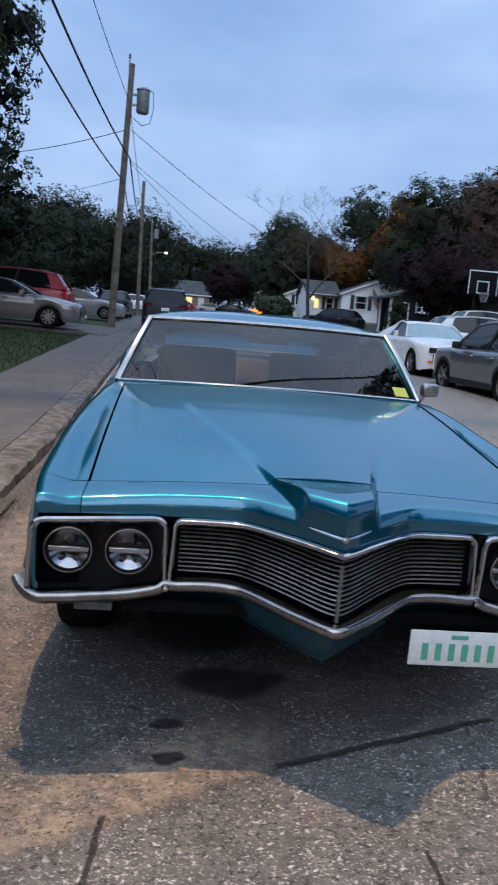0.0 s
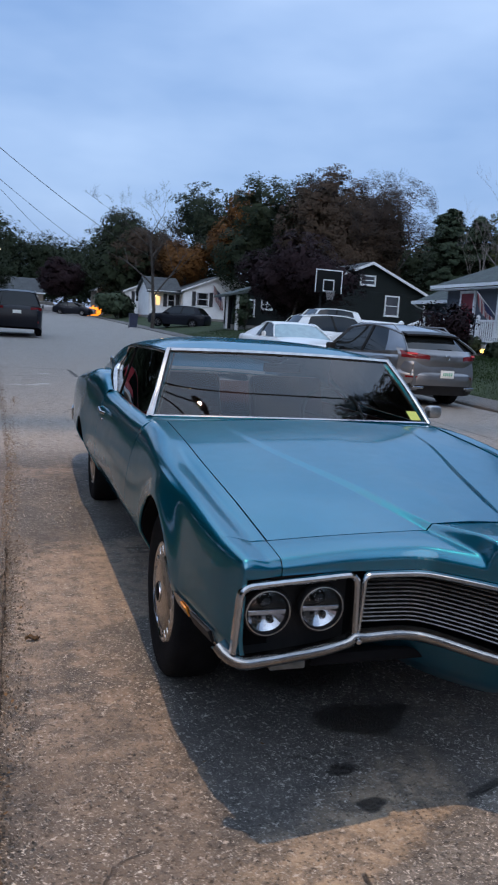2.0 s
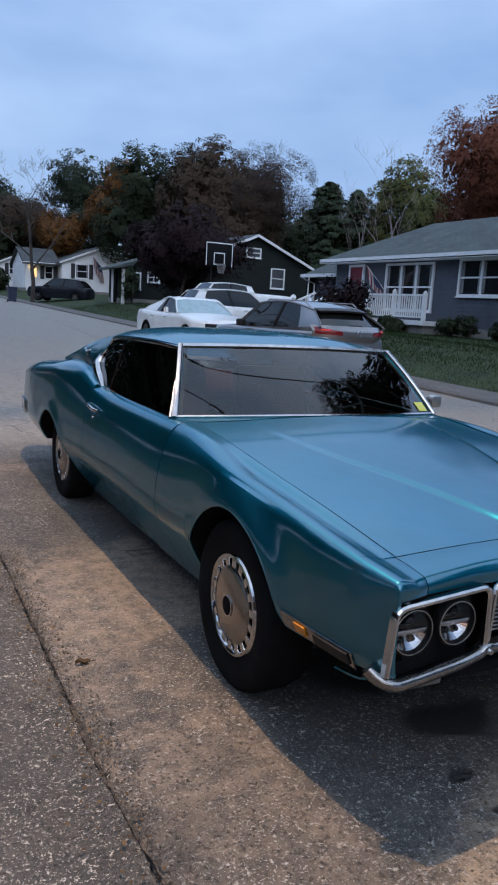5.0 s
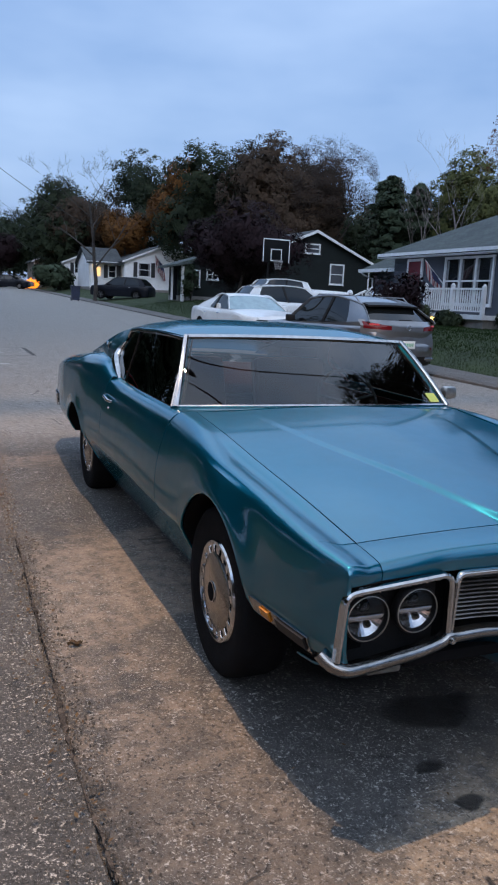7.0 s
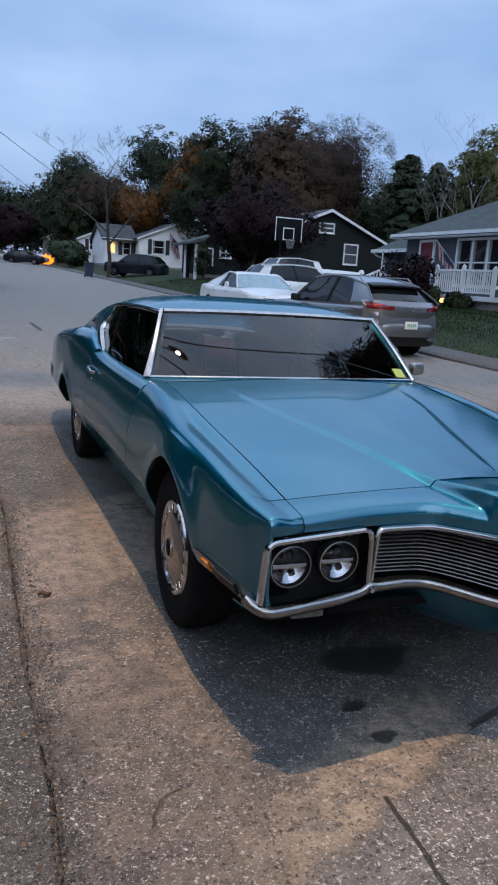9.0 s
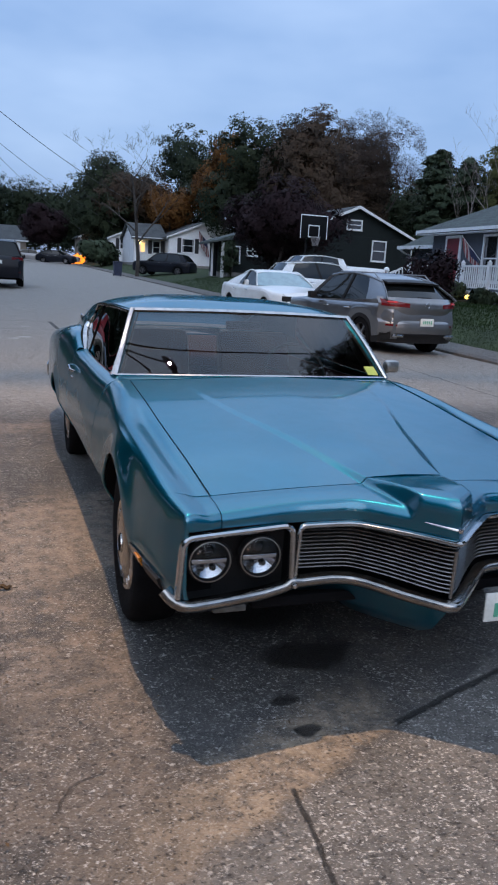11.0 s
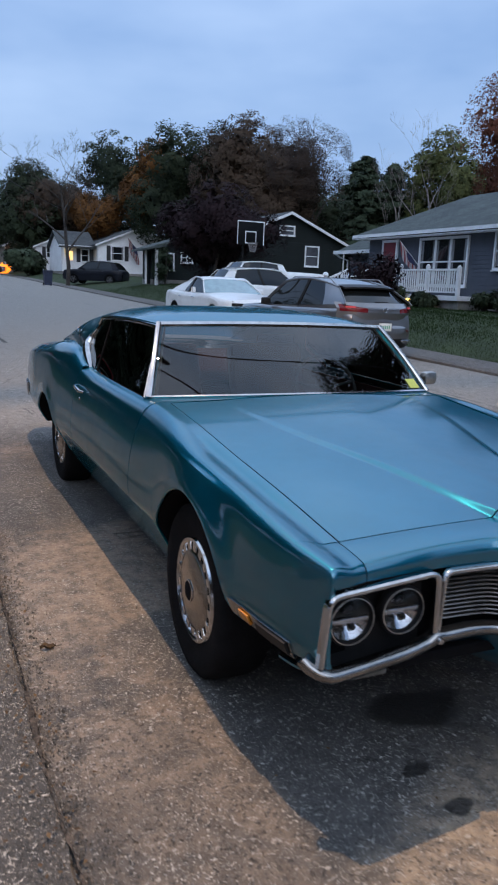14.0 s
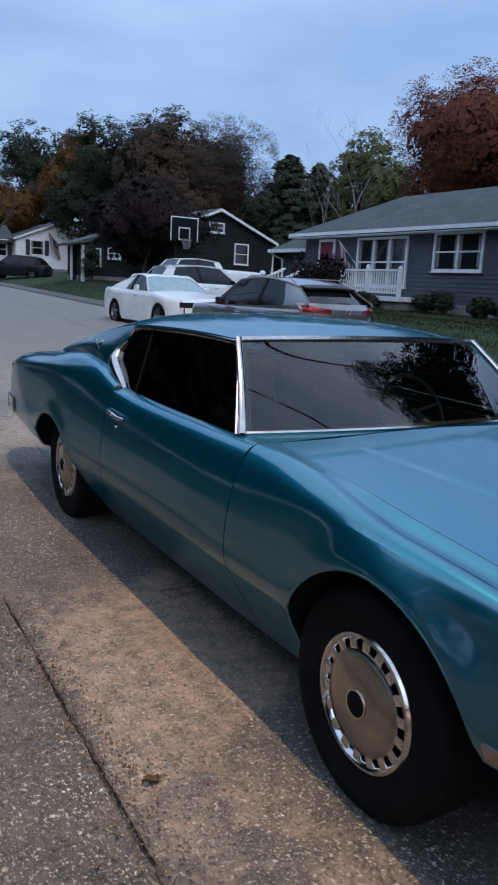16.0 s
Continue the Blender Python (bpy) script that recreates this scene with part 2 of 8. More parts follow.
def share(name, ob, m, parent, label=""):
    """Another object on the mesh of ob, at the pose m under parent."""
    o = new(name, ob.data)
    o.parent, o.matrix_basis = parent, m
    if label:
        o["label"] = label
    return o


def thing(name, label, category, m=None, group="", kind=""):
    e = new(name)
    e.empty_display_size = 0.2
    if m is not None:
        e.matrix_basis = m
    return tagged(e, label, category, group, kind)


def box(bm, lo, hi, m=None, bevel=0.0):
    c = [(a + b) / 2 for a, b in zip(lo, hi)]
    s = [max(1e-4, b - a) for a, b in zip(lo, hi)]
    mat = (m or Matrix()) @ Matrix.Translation(c) @ Matrix.Diagonal((*s, 1))
    r = bmesh.ops.create_cube(bm, size=1.0, matrix=mat)
    if bevel:
        edges = list({e for v in r["verts"] for e in v.link_edges})
        bmesh.ops.bevel(bm, geom=edges, offset=bevel, segments=2, profile=0.5, affect="EDGES")
    return bm


def a_box(lo, hi, m=None, bevel=0.0):
    return box(bmesh.new(), lo, hi, m, bevel)


def lathe(bm, profile, steps=32, m=None, closed=False, caps=False):
    """Turns (radius, height) pairs about the z axis."""
    m = m or Matrix()
    rings = []
    for r, h in profile:
        rings.append([bm.verts.new(m @ Vector((r * math.cos(2 * math.pi * i / steps), r * math.sin(2 * math.pi * i / steps), h))) for i in range(steps)])
    for a, b in zip(rings, rings[1:] + ([rings[0]] if closed else [])):
        for i in range(steps):
            bm.faces.new((a[i], a[(i + 1) % steps], b[(i + 1) % steps], b[i]))
    if caps:
        for ring, (r, h) in ((rings[0], profile[0]), (rings[-1], profile[-1])):
            if r > 1e-4:
                bm.faces.new(ring)
    return bm


def tube(bm, pts, radius, sides=8, caps=True):
    """A tube along points; radius a number or one a point."""
    pts = [Vector(p) for p in pts]
    rad = radius if isinstance(radius, (list, tuple)) else [radius] * len(pts)
    rings = []
    side = None
    for i, p in enumerate(pts):
        d = (pts[min(i + 1, len(pts) - 1)] - pts[max(i - 1, 0)]).normalized()
        if side is None:
            side = d.cross(Vector((0, 0, 1)) if abs(d.z) < 0.9 else Vector((1, 0, 0))).normalized()
        side = (side - d * side.dot(d)).normalized()
        up = d.cross(side)
        rings.append([bm.verts.new(p + (side * math.cos(2 * math.pi * k / sides) + up * math.sin(2 * math.pi * k / sides)) * rad[i]) for k in range(sides)])
    for a, b in zip(rings, rings[1:]):
        for k in range(sides):
            bm.faces.new((a[k], a[(k + 1) % sides], b[(k + 1) % sides], b[k]))
    if caps and sides > 2:
        bm.faces.new(rings[0])
        bm.faces.new(rings[-1])
    return bm


def strip(bm, pts, section, up=(0, 0, 1), out=None):
    """Sweeps a closed section of (sideways, upwards) pairs along points with a fixed up."""
    pts = [Vector(p) for p in pts]
    up = Vector(up)
    rings = []
    for i, p in enumerate(pts):
        d = (pts[min(i + 1, len(pts) - 1)] - pts[max(i - 1, 0)]).normalized()
        s = d.cross(up).normalized()
        u = s.cross(d)
        rings.append([bm.verts.new(p + s * a + u * b) for a, b in section])
    n = len(section)
    for a, b in zip(rings, rings[1:]):
        for k in range(n):
            bm.faces.new((a[k], a[(k + 1) % n], b[(k + 1) % n], b[k]))
    bm.faces.new(rings[0])
    bm.faces.new(rings[-1])
    return bm


def curve(*keys):
    """A smooth function through keys (t, value)."""
    ts = [k[0] for k in keys]
    vs = [k[1] for k in keys]
    slopes = []
    for i in range(len(ts)):
        if 0 < i < len(ts) - 1:
            a, b = (vs[i] - vs[i - 1]) / (ts[i] - ts[i - 1]), (vs[i + 1] - vs[i]) / (ts[i + 1] - ts[i])
            slopes.append(0.0 if a * b <= 0 else 2 * a * b / (a + b))
        else:
            j = 1 if i == 0 else i
            slopes.append((vs[j] - vs[j - 1]) / (ts[j] - ts[j - 1]))

    def f(t):
        if t <= ts[0]:
            return vs[0]
        if t >= ts[-1]:
            return vs[-1]
        i = 0
        while t > ts[i + 1]:
            i += 1
        h = ts[i + 1] - ts[i]
        s = (t - ts[i]) / h
        return (2 * s ** 3 - 3 * s ** 2 + 1) * vs[i] + (s ** 3 - 2 * s ** 2 + s) * h * slopes[i] + (3 * s ** 2 - 2 * s ** 3) * vs[i + 1] + (s ** 3 - s ** 2) * h * slopes[i + 1]

    return f


def span(a, b, n):
    return [a + (b - a) * i / (n - 1) for i in range(n)]


def sheet(fn, us, vs, thick=0.0, mirror=False):
    """A grid of fn(u, v); thick gives it depth along its normals, mirror adds the other half across x = 0."""
    bm = bmesh.new()
    g = [[bm.verts.new(fn(u, v)) for v in vs] for u in us]
    for i in range(len(us) - 1):
        for j in range(len(vs) - 1):
            bm.faces.new((g[i][j], g[i + 1][j], g[i + 1][j + 1], g[i][j + 1]))
    if mirror:
        copy = bmesh.ops.duplicate(bm, geom=bm.verts[:] + bm.edges[:] + bm.faces[:])
        for v in copy["geom"]:
            if isinstance(v, bmesh.types.BMVert):
                v.co.x = -v.co.x
        bmesh.ops.remove_doubles(bm, verts=bm.verts, dist=0.0004)
    bmesh.ops.remove_doubles(bm, verts=bm.verts, dist=0.00005)
    bmesh.ops.recalc_face_normals(bm, faces=bm.faces)
    if thick:
        bmesh.ops.solidify(bm, geom=bm.faces[:], thickness=thick)
    return bm


def rise(x, y):
    """Height of the ground: the street climbs slowly, the lawns across it climb too."""
    z = 0.017 * max(0.0, min(y, 140.0) - 2.0)
    if y < 0:
        z += 0.025 * min(-y, 5.0)
    if x > 8.9:
        cut = min(1.0, max(0.0, abs(y - 25.6) - 4.0)) if x < 14.4 else 1.0
        z += min((x - 8.9) * 0.13, 0.55) * (0.25 + 0.75 * cut)
    if x > 2.5:
        k, q = min(1.0, (x - 2.5) / 4.0), min(1.0, max(0.0, (x - 8.9) / 2.0))
        z -= 0.09 * k * k * (3 - 2 * k) * (1 - q)
    if x < -3.0:
        z += min((-3.0 - x) * 0.02, 0.2)
    return z


def ground_at(x, y, extra=0.0):
    return Vector((x, y, rise(x, y) + extra))


# ---- ground ----
def asphalt(name, base, light, speck, tan, marks=False):
    """Old asphalt: pale aggregate, tan sandy wear, cracks; marks adds the stains and seams near the parked car."""
    m, n, l, b = nodes(name)
    geo = n.new("ShaderNodeNewGeometry")
    pos = geo.outputs["Position"]
    wide, wn_ = colour_noise(n, l, base, light, 0.9, 6, 0.32, 0.68, 0.62)
    mid, mn = colour_noise(n, l, (0.42, 0.42, 0.42), (1.38, 1.38, 1.38), 16.0, 6, 0.3, 0.7, 0.7)
    col = mix_colour(n, l, wide, mid, 1.0, "MULTIPLY")
    def fleck(scale, a, c, detail=3, rough=0.7):
        t = n.new("ShaderNodeTexNoise")
        t.inputs["Scale"].default_value, t.inputs["Detail"].default_value, t.inputs["Roughness"].default_value = scale, detail, rough
        l.new(pos, t.inputs["Vector"])
        r = n.new("ShaderNodeMapRange")
        r.interpolation_type = "SMOOTHSTEP"
        r.inputs["From Min"].default_value, r.inputs["From Max"].default_value = a, c
        l.new(t.outputs[0], r.inputs["Value"])
        return r.outputs[0], t.outputs[0]

    fine_fleck, ff = fleck(120.0, 0.58, 0.64)
    wide_fleck, wf_ = fleck(58.0, 0.585, 0.635, 4)
    pits, pf = fleck(70.0, 0.44, 0.34, 4)
    sandy, _ = fleck(300.0, 0.40, 0.66, 2)
    patchy = n.new("ShaderNodeMapRange")
    patchy.inputs["From Min"].default_value, patchy.inputs["From Max"].default_value = 0.40, 0.60
    _, pn = colour_noise(n, l, (0, 0, 0), (1, 1, 1), 2.3, 3)
    l.new(pn, patchy.inputs["Value"])
    stone = maths(n, l, "MAXIMUM", maths(n, l, "MULTIPLY", fine_fleck, 0.75), wide_fleck)
    stone = maths(n, l, "MULTIPLY", stone, maths(n, l, "MULTIPLY_ADD", patchy.outputs[0], 0.55, 0.40))
    # tan wear
    tanmask = n.new("ShaderNodeMapRange")
    tanmask.inputs["From Min"].default_value, tanmask.inputs["From Max"].default_value = 0.50, 0.66
    _, tn = colour_noise(n, l, (0, 0, 0), (1, 1, 1), 1.35, 5, stretch=(1.3, 0.7, 1))
    l.new(tn, tanmask.inputs["Value"])
    tanfac = maths(n, l, "MULTIPLY", tanmask.outputs[0], 0.5)
    xyz = n.new("ShaderNodeSeparateXYZ")
    l.new(pos, xyz.inputs[0])

    def smooth(value, a, c):
        r = n.new("ShaderNodeMapRange")
        r.interpolation_type = "SMOOTHSTEP"
        r.inputs["From Min"].default_value, r.inputs["From Max"].default_value = a, c
        l.new(value, r.inputs["Value"])
        return r.outputs[0]

    wob = n.new("ShaderNodeTexNoise")
    wob.inputs["Scale"].default_value, wob.inputs["Detail"].default_value = 3.0, 5
    l.new(pos, wob.inputs["Vector"])
    wx = maths(n, l, "MULTIPLY_ADD", maths(n, l, "SUBTRACT", wob.outputs[0], 0.5), 0.18, xyz.outputs["X"])
    wy = maths(n, l, "MULTIPLY_ADD", maths(n, l, "SUBTRACT", wob.outputs[0], 0.5), -0.20, xyz.outputs["Y"])

    def blot(cx, cy, rx, ry, soft=0.45, turn=0.0):
        """A worn round patch at a place of the street."""
        c, s = math.cos(turn), math.sin(turn)
        dx, dy = maths(n, l, "SUBTRACT", wx, cx), maths(n, l, "SUBTRACT", wy, cy)
        u = maths(n, l, "MULTIPLY", maths(n, l, "ADD", maths(n, l, "MULTIPLY", dx, c), maths(n, l, "MULTIPLY", dy, s)), 1 / rx)
        v = maths(n, l, "MULTIPLY", maths(n, l, "SUBTRACT", maths(n, l, "MULTIPLY", dy, c), maths(n, l, "MULTIPLY", dx, s)), 1 / ry)
        d = maths(n, l, "ADD", maths(n, l, "MULTIPLY", u, u), maths(n, l, "MULTIPLY", v, v))
        return smooth(d, 1.0 + soft, 1.0 - soft)

    wob3 = n.new("ShaderNodeTexNoise")
    wob3.inputs["Scale"].default_value, wob3.inputs["Detail"].default_value, wob3.inputs["Roughness"].default_value = 4.5, 8, 0.68
    l.new(pos, wob3.inputs["Vector"])
    rough = 0.76
    if marks:
        for cx, cy, rx, ry, turn in ((-0.55, -1.45, 0.55, 0.13, 0.5), (-1.15, 1.2, 0.30, 0.75, 0.0), (-1.2, -0.3, 0.28, 0.9, 0.05), (-1.15, 3.3, 0.45, 0.8, 0.0), (-1.0, -1.6, 0.25, 0.4, 0.3), (-0.9, 5.6, 0.8, 0.35, 0.1), (0.1, -1.25, 0.3, 0.07, 0.4)):
            tanfac = maths(n, l, "MAXIMUM", tanfac, maths(n, l, "MULTIPLY", blot(cx, cy, rx, ry, 0.7, turn), 0.9))
        fx = maths(n, l, "MULTIPLY_ADD", maths(n, l, "SUBTRACT", wob3.outputs[0], 0.5), 0.16, xyz.outputs["X"])
        fy = maths(n, l, "MULTIPLY_ADD", maths(n, l, "SUBTRACT", wob3.outputs[0], 0.5), -0.16, xyz.outputs["Y"])

        def slab(cx, cy, hx, hy, tilt=0.0, soft=0.05):
            """A worn patch with fairly straight edges; tilt shears its ends."""
            dx = maths(n, l, "ABSOLUTE", maths(n, l, "SUBTRACT", fx, cx))
            dy = maths(n, l, "ABSOLUTE", maths(n, l, "SUBTRACT", maths(n, l, "MULTIPLY_ADD", maths(n, l, "SUBTRACT", fx, cx), -tilt, fy), cy))
            return maths(n, l, "MULTIPLY", smooth(dx, hx + soft, hx - soft), smooth(dy, hy + soft, hy - soft))

        tanfac = maths(n, l, "MULTIPLY", tanfac, smooth(wob3.outputs[0], 0.36, 0.56), clamp=True)
        rough_part = slab(-1.2, 2.75, 0.45, 0.75, 0.3, 0.1)
        tanfac = maths(n, l, "MULTIPLY", tanfac, maths(n, l, "MULTIPLY_ADD", rough_part, -0.75, 1.0))
        for cx, cy, hx, hy, tilt in ((-1.02, 1.05, 0.40, 0.62, 0.5), (-1.25, 3.74, 0.34, 0.13, 0.4), (-1.12, -0.75, 0.24, 0.55, 0.2)):
            tanfac = maths(n, l, "MAXIMUM", tanfac, maths(n, l, "MULTIPLY", slab(cx, cy, hx, hy, tilt), 0.80))
        side = maths(n, l, "SUBTRACT", maths(n, l, "ADD", fy, 1.08), maths(n, l, "MULTIPLY", maths(n, l, "ADD", fx, 0.13), 0.555))
        wedge = maths(n, l, "MULTIPLY", maths(n, l, "MULTIPLY", smooth(side, -0.03, 0.04), smooth(side, 0.42, 0.16)), maths(n, l, "MULTIPLY", smooth(fx, -0.02, -0.25), smooth(fx, -1.25, -0.95)))
        tanfac = maths(n, l, "MAXIMUM", tanfac, maths(n, l, "MULTIPLY", wedge, 0.95))
        coarse = maths(n, l, "MULTIPLY", smooth(side, 0.03, -0.06), smooth(fx, -1.1, -0.8))
        tanfac = maths(n, l, "MULTIPLY", tanfac, maths(n, l, "MULTIPLY_ADD", coarse, -0.85, 1.0))
        stone = maths(n, l, "MULTIPLY", stone, maths(n, l, "MULTIPLY_ADD", coarse, 0.5, 1.0), clamp=True)
    mottle, _ = fleck(11.0, 0.40, 0.58, 8, 0.72)
    tanfac = maths(n, l, "MULTIPLY", tanfac, maths(n, l, "MULTIPLY_ADD", mottle, 0.62, 0.38))
    col = mix_colour(n, l, col, mix_colour(n, l, tan, mid, 0.8, "MULTIPLY"), tanfac)
    if marks:
        sand = maths(n, l, "MULTIPLY", wedge, maths(n, l, "MULTIPLY_ADD", mottle, 0.50, 0.15))
        col = mix_colour(n, l, col, mix_colour(n, l, (0.30, 0.235, 0.160), mid, 0.6, "MULTIPLY"), sand)
    if marks:
        # pale sandy slabs beside the car and the dirt along the kerb
        pale = slab(-1.02, 1.05, 0.40, 0.62, 0.5, 0.06)
        col = mix_colour(n, l, col, mix_colour(n, l, (0.300, 0.238, 0.182), mid, 0.55, "MULTIPLY"), maths(n, l, "MULTIPLY", pale, maths(n, l, "MULTIPLY_ADD", mottle, 0.35, 0.10)))
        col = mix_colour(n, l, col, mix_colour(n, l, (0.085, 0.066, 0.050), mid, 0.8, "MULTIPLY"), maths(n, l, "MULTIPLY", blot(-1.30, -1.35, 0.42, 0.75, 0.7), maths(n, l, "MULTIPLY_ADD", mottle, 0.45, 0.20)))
        kerb_x = maths(n, l, "MULTIPLY_ADD", maths(n, l, "MAXIMUM", maths(n, l, "SUBTRACT", xyz.outputs["Y"], 4.0), 0.0), 0.034, maths(n, l, "ADD", fx, 1.56))
        dirt = maths(n, l, "MULTIPLY", smooth(kerb_x, 0.22, 0.04), smooth(fy, 1.0, 2.2))
        col = mix_colour(n, l, col, mix_colour(n, l, (0.070, 0.052, 0.038), mid, 0.8, "MULTIPLY"), maths(n, l, "MULTIPLY", dirt, maths(n, l, "MULTIPLY_ADD", mottle, 0.45, 0.45)))
        # bare pale aggregate before the car
        col = mix_colour(n, l, col, mix_colour(n, l, (0.190, 0.176, 0.158), mid, 0.9, "MULTIPLY"), maths(n, l, "MULTIPLY", coarse, 0.55))
        # a paler colour over the street beyond the parked car
        paler_far = maths(n, l, "MULTIPLY", smooth(fy, 3.9, 5.2), 0.85)
        col = mix_colour(n, l, col, mix_colour(n, l, (0.270, 0.246, 0.216), mid, 0.7, "MULTIPLY"), paler_far)
    stone = maths(n, l, "MULTIPLY", stone, maths(n, l, "MULTIPLY_ADD", tanfac, -0.6, 1.0))
    col = mix_colour(n, l, col, speck, maths(n, l, "MULTIPLY", stone, 0.95))
    col = mix_colour(n, l, col, tuple(v * 0.30 for v in base), maths(n, l, "MULTIPLY", pits, 0.75))
    col = mix_colour(n, l, col, (0.70, 0.70, 0.70), maths(n, l, "MULTIPLY", sandy, 0.07))
    # cracks
    cr = n.new("ShaderNodeTexVoronoi")
    cr.feature = "DISTANCE_TO_EDGE"
    cr.inputs["Scale"].default_value = 0.9
    warp = n.new("ShaderNodeVectorMath")
    warp.operation = "MULTIPLY_ADD"
    warp.inputs[1].default_value = (0.35, 0.35, 0)
    wob2 = n.new("ShaderNodeTexNoise")
    wob2.inputs["Scale"].default_value, wob2.inputs["Detail"].default_value = 2.2, 6
    l.new(pos, wob2.inputs["Vector"])
    l.new(wob2.outputs["Color"], warp.inputs[0])
    l.new(pos, warp.inputs[2])
    l.new(warp.outputs[0], cr.inputs["Vector"])
    crack = smooth(cr.outputs["Distance"], 0.007, 0.002)
    crack = maths(n, l, "MULTIPLY", maths(n, l, "MULTIPLY", crack, smooth(pn, 0.55, 0.62)), 0.6)
    if marks:
        fine = n.new("ShaderNodeTexVoronoi")
        fine.feature = "DISTANCE_TO_EDGE"
        fine.inputs["Scale"].default_value = 2.4
        l.new(warp.outputs[0], fine.inputs["Vector"])
        web = maths(n, l, "MULTIPLY", smooth(fine.outputs["Distance"], 0.016, 0.004), maths(n, l, "MULTIPLY", smooth(fy, 3.6, 4.6), smooth(pn, 0.47, 0.56)))
        crack = maths(n, l, "MAXIMUM", crack, maths(n, l, "MULTIPLY", web, 0.75))
        for ax, ay, bx, by, w in ((-0.12, -1.06, 0.62, -0.78, 0.020), (-0.57, -1.28, -0.60, -1.75, 0.010), (0.20, -1.40, 0.25, -2.2, 0.008), (-1.8, 14.1, -0.35, 14.1, 0.03), (-0.35, 14.05, -0.27, 12.4, 0.06), (-1.7, 12.3, -0.29, 12.4, 0.02), (2.6, 6.0, 4.6, 30.0, 0.02), (4.9, 4.0, 5.3, 14.0, 0.018)):
            ux, uy = bx - ax, by - ay
            ln = math.hypot(ux, uy)
            dx = maths(n, l, "SUBTRACT", maths(n, l, "MULTIPLY_ADD", maths(n, l, "SUBTRACT", wob3.outputs[0], 0.5), 0.05, xyz.outputs["X"]), ax)
            dy = maths(n, l, "SUBTRACT", maths(n, l, "MULTIPLY_ADD", maths(n, l, "SUBTRACT", wob3.outputs[0], 0.5), -0.05, xyz.outputs["Y"]), ay)
            off = maths(n, l, "ABSOLUTE", maths(n, l, "SUBTRACT", maths(n, l, "MULTIPLY", dx, uy / ln), maths(n, l, "MULTIPLY", dy, ux / ln)))
            along = maths(n, l, "ADD", maths(n, l, "MULTIPLY", dx, ux / ln / ln), maths(n, l, "MULTIPLY", dy, uy / ln / ln))
            inside = maths(n, l, "MULTIPLY", smooth(along, -0.02, 0.03), smooth(along, 1.02, 0.97))
            crack = maths(n, l, "MAXIMUM", crack, maths(n, l, "MULTIPLY", smooth(off, w, w * 0.3), inside))
    col = mix_colour(n, l, col, tuple(v * 0.22 for v in base), maths(n, l, "MULTIPLY", crack, 0.85))
    if marks:
        for cx, cy, hx in ((-1.44, 10.7, 0.10), (-1.16, 10.72, 0.10), (-0.95, 10.95, 0.12), (-0.9, 12.9, 0.10)):
            col = mix_colour(n, l, col, (0.55, 0.55, 0.53), maths(n, l, "MULTIPLY", slab(cx, cy, hx, 0.05, 0.0, 0.03), 0.6))
    if marks:
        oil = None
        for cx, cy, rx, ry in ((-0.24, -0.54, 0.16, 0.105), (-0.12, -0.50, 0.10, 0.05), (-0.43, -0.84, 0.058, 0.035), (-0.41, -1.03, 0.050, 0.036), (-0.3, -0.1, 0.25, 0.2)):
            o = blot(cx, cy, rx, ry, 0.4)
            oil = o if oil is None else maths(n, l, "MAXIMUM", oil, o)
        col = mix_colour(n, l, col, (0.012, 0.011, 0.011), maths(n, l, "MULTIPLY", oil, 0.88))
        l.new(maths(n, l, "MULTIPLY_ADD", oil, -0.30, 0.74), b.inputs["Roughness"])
    else:
        put(b, Roughness=rough)
    l.new(col, b.inputs["Base Color"])
    h = maths(n, l, "ADD", maths(n, l, "ADD", maths(n, l, "MULTIPLY", wf_, 1.2), maths(n, l, "MULTIPLY", ff, 0.6)), maths(n, l, "MULTIPLY", pits, -0.5))
    h = maths(n, l, "SUBTRACT", h, maths(n, l, "MULTIPLY", crack, 1.5))
    bump(n, l, b, h, 0.9, 0.010)
    b.inputs["Specular IOR Level"].default_value = 0.55
    return m


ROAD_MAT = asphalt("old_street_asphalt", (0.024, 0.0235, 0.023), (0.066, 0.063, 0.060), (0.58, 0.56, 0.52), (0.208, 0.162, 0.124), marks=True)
APRON_MAT = asphalt("coarse_driveway_asphalt", (0.028, 0.026, 0.024), (0.070, 0.064, 0.058), (0.60, 0.56, 0.50), (0.14, 0.112, 0.084))
WALK_MAT = asphalt("dark_footpath_asphalt", (0.058, 0.052, 0.046), (0.118, 0.106, 0.094), (0.30, 0.28, 0.26), (0.15, 0.120, 0.090))
KERB_MAT = plain("worn_kerb_concrete", (0.120, 0.110, 0.100), 0.95, 0, 0.55, 9.0, 0.9, 55.0)
LAWN, ln_, ll_, lb_ = nodes("lawn_grass")
lc_, lh_ = colour_noise(ln_, ll_, (0.013, 0.026, 0.007), (0.034, 0.056, 0.015), 1.2, 7, 0.3, 0.7)
lf_, lfh_ = colour_noise(ln_, ll_, (0.55, 0.6, 0.5), (1.2, 1.2, 1.0), 26.0, 4, 0.3, 0.7)
ll_.new(mix_colour(ln_, ll_, lc_, lf_, 1.0, "MULTIPLY"), lb_.inputs["Base Color"])
put(lb_, Roughness=0.95)
bump(ln_, ll_, lb_, lfh_, 0.8, 0.03)

